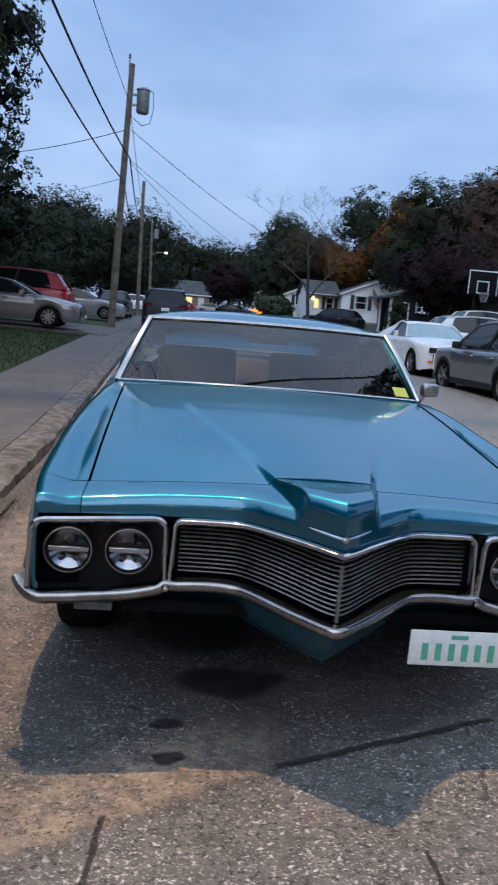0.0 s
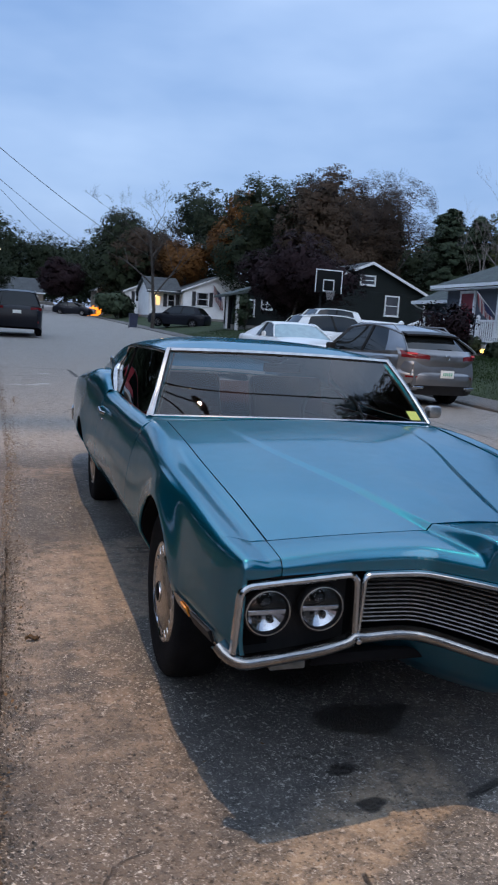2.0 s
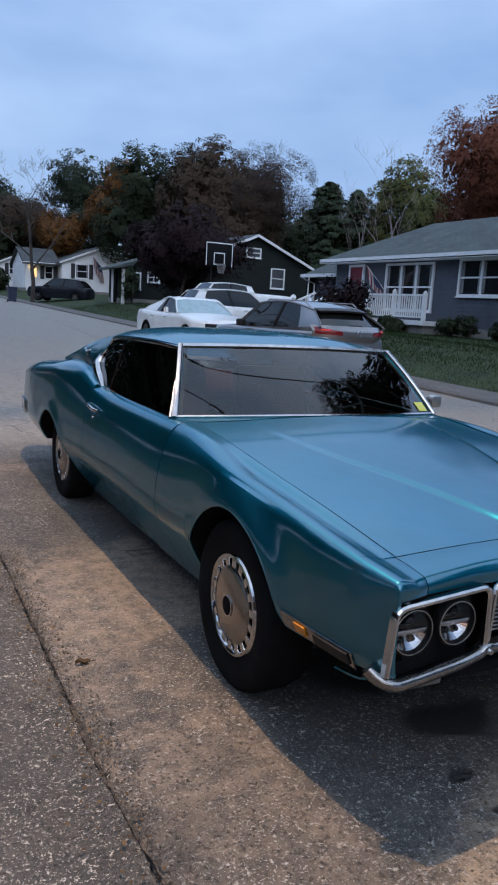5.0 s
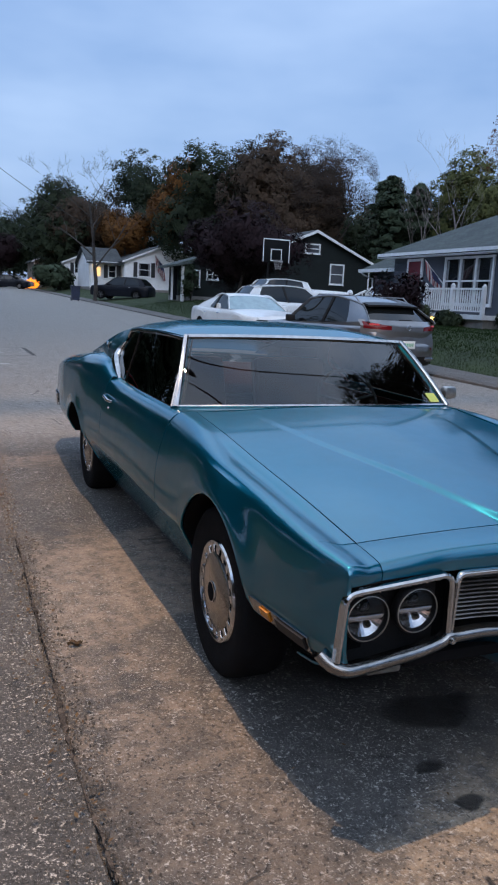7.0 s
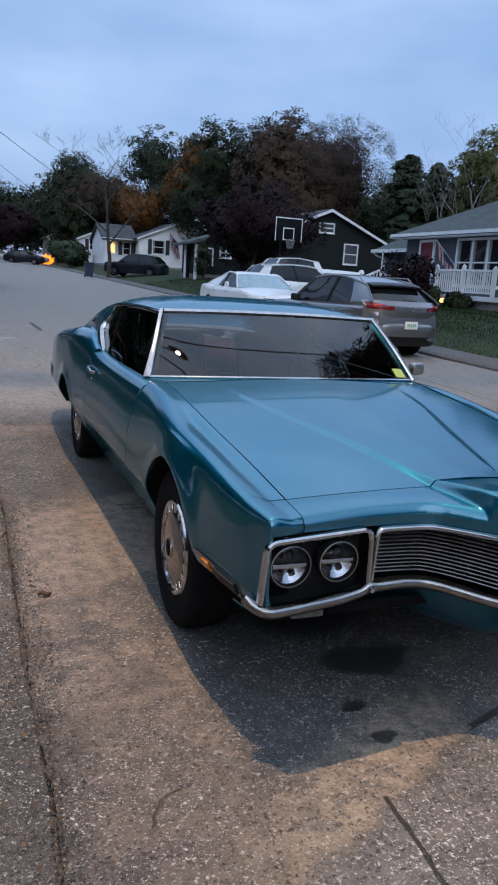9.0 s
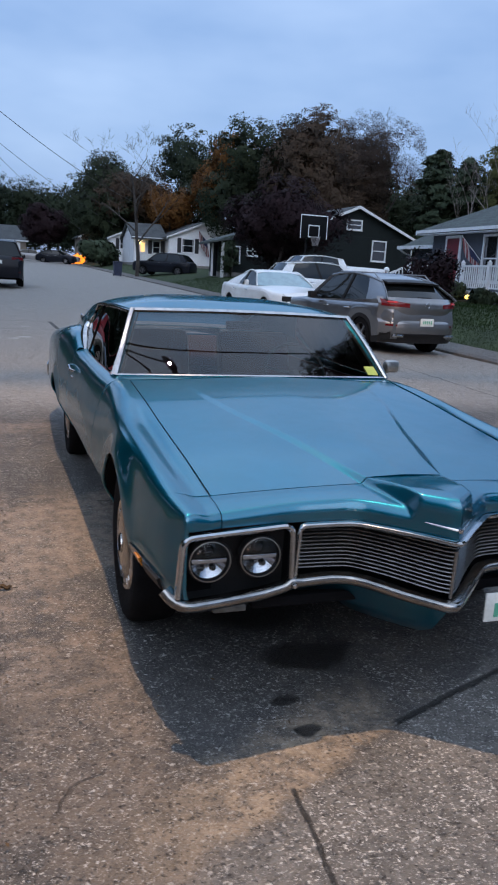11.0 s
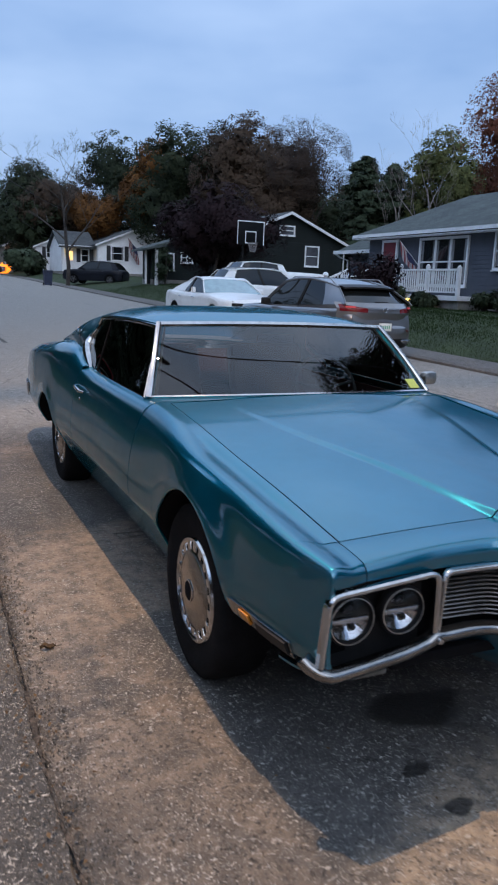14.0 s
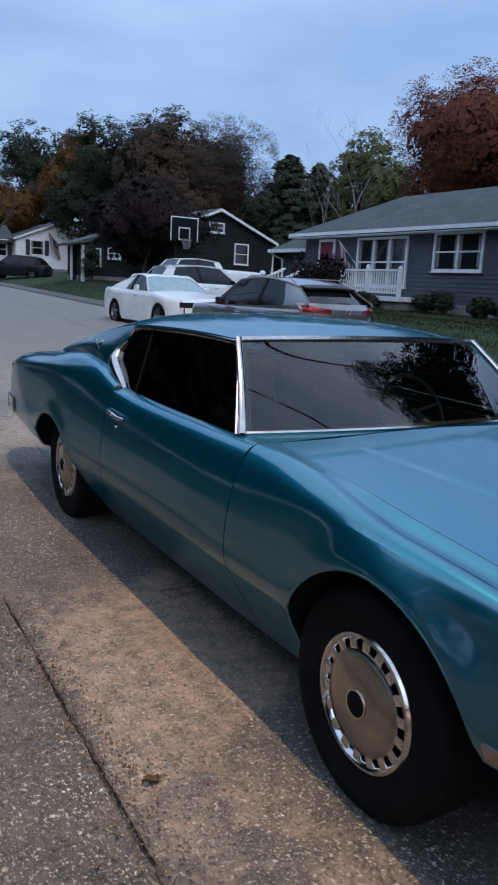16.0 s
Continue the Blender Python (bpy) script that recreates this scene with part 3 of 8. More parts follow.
ROAD_L, ROAD_R = -1.55, 7.62
xs_ = [-600, -300, -150, -90, -60, -40, -28, -20, -14, -10, -7, -5, -4, -3.2, -2.9, -1.9, -1.5, 0, 4, 7.5, 7.8, 8.4, 9, 10, 12, 14, 16, 18, 20.5, 24, 30, 40, 60, 90, 150, 300, 600]
ys_ = [-500, -250, -120, -60, -30, -15, -8, -5, -4, -2, 0, 2, 3, 5, 8, 12, 16, 20, 25, 30, 36, 43, 50, 60, 70, 85, 100, 120, 140, 170, 220, 300, 500, 900]


def ground_point(x, y):
    z = rise(x, y) - (0.12 if -3.1 < x < 9.0 else 0.0)
    return (x, y, z + 0.03 * noise.noise(Vector((x * 0.3, y * 0.3, 0))) * (1 if abs(x) < 60 else 0))


tagged(part("ground", sheet(ground_point, xs_, ys_), LAWN), "short green suburban lawn grass beside the street", "ground", kind="structure")

road_x = [ROAD_L + (ROAD_R - ROAD_L) * i / 40 for i in range(41)]
road_y = [-60, -40, -25, -15, -10] + span(-7, 12, 77) + [14, 17, 20, 25, 30, 37, 45, 55, 65, 80, 95, 110, 125, 140, 180, 260]


def drift(y):
    """The left kerb runs slowly away from the line of the car."""
    return -0.034 * max(0.0, min(y, 40.0) - 4.0)


def road_point(x, y):
    crown = 0.05 * math.sin(math.pi * (x - ROAD_L) / (ROAD_R - ROAD_L)) ** 0.8 if ROAD_L < x < ROAD_R else 0
    far = min(1.0, max(0.0, (x + 0.8) / 2.0))
    return (x + drift(y) * max(0.0, 1 - (x - ROAD_L) / 3.0), y, rise(min(x, 7.7), y) + crown * far + 0.008 * noise.noise(Vector((x * 1.1, y * 0.8, 3))))


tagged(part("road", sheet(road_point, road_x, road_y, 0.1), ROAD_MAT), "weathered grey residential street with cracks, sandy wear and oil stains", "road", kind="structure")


def apron_point(x, y):
    edge = max(0.0, (-1.55 - x))
    x2 = x + 0.05 * noise.noise(Vector((y * 2.5, 0, 1))) + 0.025 * noise.noise(Vector((y * 9, 0, 1))) if x > -1.6 else x
    return (x2, y, rise(x, y) + min(edge * 0.035, 0.05) + 0.010 * noise.noise(Vector((x * 0.9, y * 0.9, 7))) + 0.016)


tagged(part("driveway", sheet(apron_point, span(-9, -1.47, 40), span(-8.0, 1.75, 60), 0.08), APRON_MAT), "coarse dark asphalt driveway apron meeting the street", "driveway", kind="structure")


def kerb_lift(y):
    return 0.056 * min(1.0, max(0.0, (y - 1.7) / 1.0))


def kerb_ring(y):
    e = 0.022 * noise.noise(Vector((0, y * 1.7, 1))) + 0.020 * noise.noise(Vector((0, y * 7, 5)))
    h = kerb_lift(y) * (1 + 0.25 * noise.noise(Vector((3, y * 0.9, 2))))
    r = rise(0, y)
    s = drift(y)

    def chip(k):
        return 0.014 * noise.noise(Vector((k * 1.3, y * 5.0, 4))) + 0.012 * noise.noise(Vector((k * 1.1, y * 17.0, 8)))

    return [(x + s + chip(k), z + 0.6 * chip(k + 0.5) * (k not in (0, 5))) for k, (x, z) in enumerate(((-1.58 + e, r - 0.1), (-1.60 + e, r + h * 0.55), (-1.64 + e, r + h * 0.93), (-1.70, r + h + 0.004), (-1.86, r + h), (-1.86, r - 0.1)))]


def kerb_mesh(ring, ys):
    bm = bmesh.new()
    rings = [[bm.verts.new((x, y, z)) for x, z in ring(y)] for y in ys]
    for a, b in zip(rings, rings[1:]):
        for k in range(len(a)):
            bm.faces.new((a[k], a[(k + 1) % len(a)], b[(k + 1) % len(a)], b[k]))
    bm.faces.new(rings[0])
    bm.faces.new(rings[-1])
    return bm


kerb_ys = span(1.76, 14, 320) + span(14.5, 60, 60) + span(62, 180, 20)
tagged(part("kerb", kerb_mesh(kerb_ring, kerb_ys), KERB_MAT), "low crumbling kerb with worn rounded edge beside the footpath", "kerb", kind="structure")


def walk_left(x, y):
    return (x + drift(y), y, rise(-2.5, y) + kerb_lift(y) + 0.004 - 0.01 * (x + 1.86) + 0.01 * noise.noise(Vector((x, y * 0.8, 9))))


tagged(part("footpath", sheet(walk_left, span(-3.05, -1.865, 8), kerb_ys[::4] + [200], 0.12), WALK_MAT), "patched dark asphalt footpath along the kerb", "pavement", kind="structure")


def kerb_right(y):
    e = 0.02 * noise.noise(Vector((5, y * 1.3, 1)))
    r = rise(7.7, y)
    return [(7.60 + e, r - 0.1), (7.62 + e, r + 0.05), (7.70 + e, r + 0.085), (7.80, r + 0.08), (7.80, r - 0.1)]


tagged(part("kerb", kerb_mesh(kerb_right, span(-40, 60, 120) + span(63, 200, 20)), WALK_MAT), "low dark asphalt kerb on the far side of the street", "kerb", kind="structure")


def walk_right(x, y):
    return (x, y, rise(x, y) + 0.06 + 0.01 * noise.noise(Vector((x, y * 0.8, 4))))


tagged(part("footpath", sheet(walk_right, span(7.805, 8.85, 6), span(-40, 60, 90) + span(63, 200, 20), 0.12), WALK_MAT), "narrow dark asphalt footpath beside the lawns", "pavement", kind="structure")
drive_l = sheet(lambda x, y: (x, y, rise(x, y) + 0.05 + (0.06 if x < -3.2 else 0.03)), span(-16, -3.06, 14), span(21.5, 27.5, 8), 0.1)
tagged(part("driveway", drive_l, WALK_MAT), "asphalt driveway with two parked cars", "driveway", kind="structure")
drive_r = sheet(lambda x, y: (x, y, rise(x, y) + 0.05), span(8.86, 20, 14), span(22.0, 29.5, 8), 0.1)
tagged(part("driveway", drive_r, WALK_MAT), "asphalt driveway beside the dark house", "driveway", kind="structure")

# ---- the vintage coupe ----
coupe = thing("vintage_coupe", "teal blue early seventies two-door coupe parked at the kerb", "car")

SH_X = curve((-0.935, 0.828), (-0.7, 0.858), (-0.3, 0.874), (0.2, 0.878), (0.735, 0.862), (1.4, 0.872), (1.9, 0.880), (2.3, 0.895), (2.8, 0.930), (3.5, 0.940), (4.0, 0.915), (4.25, 0.87))
SH_Z = curve((-0.935, 0.742), (-0.75, 0.762), (-0.3, 0.800), (0.2, 0.826), (0.735, 0.842), (1.3, 0.848), (1.75, 0.858), (2.05, 0.895), (2.4, 0.938), (2.8, 0.930), (3.4, 0.885), (4.0, 0.825), (4.25, 0.79))
MAX_X = curve((-0.935, 0.834), (-0.8, 0.872), (-0.55, 0.900), (-0.2, 0.902), (0.3, 0.908), (0.9, 0.922), (1.6, 0.930), (2.2, 0.945), (2.8, 0.965), (3.4, 0.965), (4.0, 0.935), (4.25, 0.88))
BOT_Z = curve((-0.935, 0.475), (-0.5, 0.432), (-0.3, 0.43), (-0.05, 0.215), (0.5, 0.182), (1.5, 0.174), (2.3, 0.192), (2.48, 0.30), (3.1, 0.34), (3.6, 0.42), (4.25, 0.47))
WHEEL_Y, HUB_Z, TYRE_R = (0.0, 2.91), 0.318, 0.33


def arch(y, cy, rx, rz, z0):
    d = (y - cy) / rx
    return z0 + rz * math.sqrt(max(0.0, 1 - d * d)) if abs(d) < 1 else -1


def low_edge(y):
    return max(BOT_Z(y), arch(y, -0.057, 0.433, 0.418, 0.300), arch(y, 2.87, 0.40, 0.335, 0.315))


def side_x(y, z):
    """Half width of the body side at a height: a shoulder, a full middle and a tucked sill."""
    zs, xs, xm = SH_Z(y), SH_X(y), MAX_X(y)
    k = (zs - z) / max(0.05, zs - 0.54)
    full = xs + (xm - xs) * (1 - (1 - k) ** 2.1) if k < 1 else xm
    d = 0.485 - z
    return full - 0.30 * (d + math.sqrt(d * d + 0.0005))


ARCHES = ((-0.057, 0.433, 0.418, 0.300, 0.036), (2.87, 0.40, 0.335, 0.315, 0.014))


def flare(y, z):
    """The metal swells out towards the wheel openings, most over the top and ahead of the wheel."""
    out = 0.0
    for cy, rx, rz, z0, amp in ARCHES:
        d = math.hypot((y - cy) / rx, max(0.0, z - z0) / rz)
        over = max(0.0, z - z0) / max(1e-4, math.hypot(y - cy, max(0.0, z - z0)))
        back = (0.35 + 0.65 * ease(1.0, -0.4, (y - cy) / rx)) * (0.25 + 0.75 * over ** 1.2)
        out = max(out, amp * back * math.exp(-(max(0.0, d - 0.98) / 0.19) ** 2))
    return out


def surf_x(y, z):
    return side_x(y, z) + flare(y, z)


arch_cols = [c + r * math.cos(a) for c, r in ((-0.057, 0.433), (2.87, 0.40)) for a in span(0.02, math.pi - 0.02, 33)]
side_cols = sorted(set([round(v, 4) for v in arch_cols + span(-0.935, 4.25, 60) + [-0.4905, 0.3765, 2.4695, 3.2705]]))


DOOR = (0.735, 2.02)
SILL_X = curve((0.60, 0.80), (0.9, 0.792), (1.5, 0.802), (2.0, 0.806), (2.3, 0.800), (2.7, 0.75))
SILL_Z = curve((0.60, 0.905), (0.9, 0.898), (1.5, 0.900), (2.0, 0.914), (2.3, 0.99), (2.7, 1.08))
HOOD_X = curve((-0.755, 0.704), (0.0, 0.722), (0.71, 0.732))
HOOD_Z = curve((-0.755, 0.748), (-0.4, 0.795), (0.0, 0.838), (0.3, 0.872), (0.71, 0.908))
FOOT_X = curve((2.02, 0.806), (2.35, 0.800), (2.75, 0.775), (3.2, 0.74), (3.7, 0.72), (4.25, 0.70))
FOOT_Z = curve((2.02, 0.914), (2.35, 1.00), (2.75, 1.015), (3.2, 0.975), (3.7, 0.93), (4.25, 0.86))


def ease(a, b, t):
    k = min(1.0, max(0.0, (t - a) / (b - a)))
    return k * k * (3 - 2 * k)


def wing_top(y, k):
    """From the shoulder (k = 0) to the bonnet gap (k = 1)."""
    xs, zs = SH_X(y), SH_Z(y)
    xi, zi = HOOD_X(y) + 0.004, HOOD_Z(y)
    fade = 0.35 + 0.65 * ease(-0.85, -0.45, y)
    ridge = 0.011 * math.exp(-((k - 0.24) / 0.17) ** 2) * (1 - k)
    valley = -0.012 * math.exp(-((k - 0.68) / 0.15) ** 2)
    z = zs + (zi - zs) * k + (ridge + valley) * fade * (1 - ease(0.15, 0.72, y))
    rise_k = 1 - (1 - min(1.0, k / 0.62)) ** 2
    bent = zs + (0.902 - zs) * rise_k + (zi - 0.902) * ease(0.55, 1.0, k)
    w = ease(-0.05, 0.73, y)
    return xs + (xi - xs) * k, z * (1 - w) + bent * w


def sill(y, k):
    bulge = 0.010 * math.sin(math.pi * k)
    return SH_X(y) + (SILL_X(y) - SH_X(y)) * k + bulge, SH_Z(y) + (SILL_Z(y) - SH_Z(y)) * k + bulge * 0.6


def haunch(y, k):
    bulge = 0.022 * math.sin(math.pi * k)
    return SH_X(y) + (FOOT_X(y) - SH_X(y)) * k + bulge * 0.5, SH_Z(y) + (FOOT_Z(y) - SH_Z(y)) * k + bulge


SIDE_V = [0.03, 0.06, 0.09, 0.13, 0.18, 0.24, 0.31, 0.38, 0.43, 0.47, 0.50, 0.53, 0.56, 0.59, 0.62, 0.66, 0.70, 0.76, 0.83, 0.90, 0.95, 1.0]
TOP_K = [1.0, 0.9, 0.8, 0.7, 0.6, 0.5, 0.4, 0.3, 0.2, 0.13, 0.07, 0.0]


def skin(y, top):
    """One section of the body from its upper edge over a rounded shoulder down to the sill or the wheel opening."""
    zs = SH_Z(y)
    pts = [top(y, k) for k in TOP_K]
    pts += [(side_x(y, z), z) for z in (zs + (0.17 - zs) * v for v in span(0.03, 1.0, 36))]
    soft = 0.45 + 0.55 * ease(-0.75, -0.35, y)
    for _ in range(7):
        out = [pts[0]]
        for i in range(1, len(pts) - 1):
            near = soft * math.exp(-((i - 11) / 3.2) ** 2) * 0.5
            mx, mz = (pts[i - 1][0] + pts[i + 1][0]) / 2, (pts[i - 1][1] + pts[i + 1][1]) / 2
            out.append((pts[i][0] + (mx - pts[i][0]) * near, pts[i][1] + (mz - pts[i][1]) * near))
        pts = out + [pts[-1]]
    flank = pts[11:]
    z0, z1 = flank[0][1], low_edge(y)
    res = pts[:12]
    for v in SIDE_V:
        z = z0 + (z1 - z0) * v
        i = 0
        while i < len(flank) - 2 and flank[i + 1][1] > z:
            i += 1
        (xa, za), (xb, zb) = flank[i], flank[i + 1]
        k = min(1.0, max(0.0, (za - z) / max(1e-5, za - zb)))
        res.append((xa + (xb - xa) * k + flare(y, z), z))
    return res


def body_panel(side, a, b, top):
    cols = sorted(set([a] + [c for c in side_cols if a + 0.004 < c < b - 0.004] + [b]))
    bm = bmesh.new()
    rows = [[bm.verts.new((side * x, y, z)) for x, z in skin(y, top)] for y in cols]
    for p, q in zip(rows, rows[1:]):
        for j in range(len(p) - 1):
            bm.faces.new((p[j], q[j], q[j + 1], p[j + 1]))
    bmesh.ops.remove_doubles(bm, verts=bm.verts, dist=0.0002)
    bmesh.ops.recalc_face_normals(bm, faces=bm.faces)
    bmesh.ops.solidify(bm, geom=bm.faces[:], thickness=0.006)
    return bm


for side in (-1, 1):
    part("front_wing", body_panel(side, -0.757, DOOR[0] - 0.003, wing_top), TEAL, coupe)
    part("door", body_panel(side, DOOR[0] + 0.003, DOOR[1] - 0.003, sill), TEAL, coupe)
    part("rear_wing", body_panel(side, DOOR[1] + 0.003, 4.25, haunch), TEAL, coupe)
    for cy, rx, rz, z0, _amp in ARCHES:
        pts = []
        for a in span(0.0, math.pi, 29):
            y, z = cy + rx * math.cos(a), z0 + rz * math.sin(a)
            if z < BOT_Z(y) - 0.01:
                continue
            pts.append((side * (surf_x(y, z) - 0.006), y, z - 0.002))
        part("wheel_arch_lip", tube(bmesh.new(), pts, 0.007, 8), TEAL, coupe)
        part("wheel_well", sheet(lambda a, k: (side * (side_x(cy + rx * math.cos(a), z0 + rz * math.sin(a)) - 0.006 - 0.40 * k), cy + (rx - 0.004) * math.cos(a), z0 + (rz - 0.004) * math.sin(a)), span(0.16 if cy > 1 else 0.0, math.pi if cy > 1 else math.pi - 0.34, 21), [0, 0.5, 1.0], 0.004), BLACK, coupe)
        part("wheel_well_wall", a_box((side * 0.50 - 0.02, cy - rx, 0.2), (side * 0.50 + 0.02, cy + rx, z0 + rz)), BLACK, coupe)

# bonnet with its raised, pointed centre
CREASE = curve((-1.12, 0.088), (-0.915, 0.122), (-0.755, 0.158), (-0.3, 0.270), (0.22, 0.425), (0.6, 0.50))
LIFT = curve((-1.12, 0.056), (-0.755, 0.021), (-0.55, 0.011), (-0.3, 0.0085), (0.22, 0.0045), (0.58, 0.001))


def cowl_y(x):
    return 0.665 + 0.045 * (abs(x) / 0.73) ** 2


def bonnet_z(x, y):
    a = abs(x)
    base = HOOD_Z(y) + 0.026 * (1 - (a / 0.73) ** 2) - 0.004
    c = CREASE(y)
    w = 0.046 - 0.020 * ease(-0.50, -0.755, y)
    k = min(1.0, max(0.0, (c + 0.43 * w - a) / w))
    return base + LIFT(y) * (k * k * (3 - 2 * k)) + 0.006 * (1 - a / c if a < c else 0)


half_u = sorted(set(span(0, 0.40, 16) + span(0.40, 0.46, 12) + span(0.46, 0.54, 44) + span(0.54, 0.60, 12) + span(0.60, 1, 20)))
bonnet_u = sorted(set([-u for u in half_u] + half_u))


def bonnet(u, v):
    y0, y1 = -0.752, cowl_y(u * 0.73)
    y = y0 + (y1 - y0) * v
    c, edge, a = CREASE(y), HOOD_X(y) - 0.004, abs(u)
    x = math.copysign(c * a / 0.5 if a < 0.5 else c + (edge - c) * (a - 0.5) / 0.5, u)
    return (x, y, bonnet_z(x, y))


part("bonnet", sheet(bonnet, bonnet_u, span(0, 1, 50), 0.006), TEAL, coupe, "teal bonnet with raised pointed centre")


# nose panel in front of the bonnet
FACE = curve((0.0, -1.115), (0.025, -1.096), (0.08, -1.046), (0.14, -0.992), (0.20, -0.938), (0.235, -0.909), (0.265, -0.896), (0.32, -0.890), (0.44, -0.886), (0.62, -0.900), (0.83, -0.925))


def face_y(x):
    """Plan of the grille face: flat beside the lamps, swept out to a centre beak."""
    a = abs(x)
    return FACE(a)


def face_top(x):
    return curve((0.0, 0.682), (0.10, 0.688), (0.2, 0.690), (0.44, 0.688), (0.62, 0.690), (0.83, 0.690))(abs(x))


def nose(u, v):
    a = abs(u) * 0.828
    wing = max(0.0, (abs(u) - 0.85) / 0.15)
    xf = u * 0.828
    xb = u * 0.704 / 0.85 if abs(u) < 0.85 else math.copysign(0.704 + (SH_X(-0.757) - 0.704) * wing, u)
    zb = HOOD_Z(-0.757) + 0.026 * max(0, 1 - (abs(xb) / 0.73) ** 2) - 0.004 if wing == 0 else HOOD_Z(-0.757) - 0.004 + (SH_Z(-0.757) - HOOD_Z(-0.757) + 0.004) * wing
    yf, zf = face_y(xf), face_top(xf)
    go = min(1.0, v / 0.86)
    yy = -0.757 + (yf + 0.757) * (1 - (1 - go) ** (1.15 + 0.5 * wing))
    x = xb + (xf - xb) * go
    crest = zb - (0.017 - 0.003 * wing) * go ** 1.6
    c = CREASE(yy)
    k = min(1.0, max(0.0, (c + 0.010 - abs(x)) / 0.024))
    k = k * k * (3 - 2 * k)
    drop = max(0.0, (v - 0.72) / 0.28) ** 1.2 * (1 - k) + k * max(0.0, (v - 0.80) / 0.20) ** 1.15
    z = crest + (zf - crest) * drop
    block = LIFT(-0.757) + 0.032 * min(1, v / 0.6)
    z += k * block * (1 - max(0.0, (v - 0.81) / 0.19) ** 1.1)
    return (x, yy, z)


NOSE_V = [0, 0.08, 0.16, 0.24, 0.32, 0.4, 0.48, 0.54, 0.60, 0.65, 0.70, 0.74, 0.78, 0.82, 0.86, 0.89, 0.92, 0.94, 0.96, 0.98, 1.0]
nose_u = sorted(set(span(-0.85, 0.85, 61) + span(-0.26, 0.26, 121)))
part("nose_panel", sheet(nose, nose_u, NOSE_V, 0.006), TEAL, coupe)


def wing_nose(side):
    """The wing's front: a rounded corner that rolls down to the lamp surround."""
    bm = bmesh.new()
    rows = []
    for v in NOSE_V:
        inner = nose(0.85, v)
        go = min(1.0, v / 0.86)
        yo = -0.757 - 0.180 * (1 - (1 - go) ** 1.5)
        roll = max(0.0, (v - 0.55) / 0.45)
        rz, rx = 0.97 * max(0.0, (v - 0.70) / 0.30) ** 1.3, roll ** 3
        chain = skin(max(yo, -0.93), wing_top)
        z1 = chain[0][1]
        row = []
        for i, (x, z) in enumerate(chain):
            if i <= 11:
                k = TOP_K[i]
                za = z + (0.690 - z) * rz
                z2 = za + k * (inner[2] - (z1 + (0.690 - z1) * rz))
                row.append((side * (x + k * (0.707 - chain[0][0]) - 0.010 * rx * (1 - k)), yo + (inner[1] - yo) * k ** 1.3, z2))
            else:
                w = max(0.0, (z - 0.60) / 0.16)
                row.append((side * (x - 0.016 * rx), yo, z + (min(z, 0.690) - z) * rz))
        rows.append([bm.verts.new(p) for p in row])
    for p, q in zip(rows, rows[1:]):
        for j in range(len(p) - 1):
            bm.faces.new((p[j], q[j], q[j + 1], p[j + 1]))
    bmesh.ops.recalc_face_normals(bm, faces=bm.faces)
    return bm


for side in (-1, 1):
    part("wing_nose", wing_nose(side), TEAL, coupe)

# dark inner shell behind the gaps, floor and firewall
shell = bmesh.new()
box(shell, (-0.70, -0.78, 0.41), (0.70, -0.45, 0.715))
box(shell, (-0.48, -0.50, 0.30), (0.48, 0.66, 0.715))
box(shell, (-0.70, 0.45, 0.22), (0.70, 3.9, 0.34))
box(shell, (-0.66, 0.60, 0.3), (0.66, 0.70, 0.86))
box(shell, (-0.50, 2.55, 0.3), (0.50, 3.3, 0.72))
box(shell, (-0.90, 3.26, 0.44), (0.90, 4.12, 0.80))
part("underbody", shell, BLACK, coupe)


# lower apron and chin
def chin(u, v):
    x = u * 0.832
    a = abs(x)
    top = curve((0, 0.452), (0.2, 0.462), (0.44, 0.475), (0.83, 0.455), (0.86, 0.47))(a)
    bot = curve((0, 0.285), (0.12, 0.300), (0.28, 0.345), (0.5, 0.365), (0.75, 0.365), (0.86, 0.40))(a)
    y = face_y(x) + 0.01 + (0.03 if a > 0.8 else 0)
    z = top + (bot - top) * v
    back = 0.13 * v + 0.30 * max(0.0, v - 0.60) ** 1.5
    return (x, y + back, z)


part("front_apron", sheet(chin, span(-1, 1, 65), span(0, 1, 9), 0.006), TEAL, coupe)
for side in (-1, 1):
    part("apron_slot", a_box((side * 0.38 - 0.20, -0.872, 0.392), (side * 0.38 + 0.20, -0.78, 0.430), None, 0.008), BLACK, coupe)
for side in (-1, 1):
    lampb = a_box((side * 0.66 - 0.055, -0.892, 0.398), (side * 0.66 + 0.055, -0.86, 0.424), None, 0.006)
    part("turn_signal", lampb, SIGNAL_LENS, coupe, "low front turn signal lamp")


# bumper blade
BLADE_Z = curve((0, 0.466), (0.10, 0.474), (0.22, 0.490), (0.33, 0.497), (0.44, 0.492), (0.456, 0.497), (0.48, 0.480), (0.60, 0.461), (0.80, 0.453), (0.845, 0.466), (0.885, 0.510))


def bumper_line(x):
    a = abs(x)
    z = BLADE_Z(a)
    y = face_y(min(a, 0.83)) - 0.012
    if a > 0.80:
        y = -0.935 + (a - 0.80) ** 2 * 8
    return Vector((x, y, z))


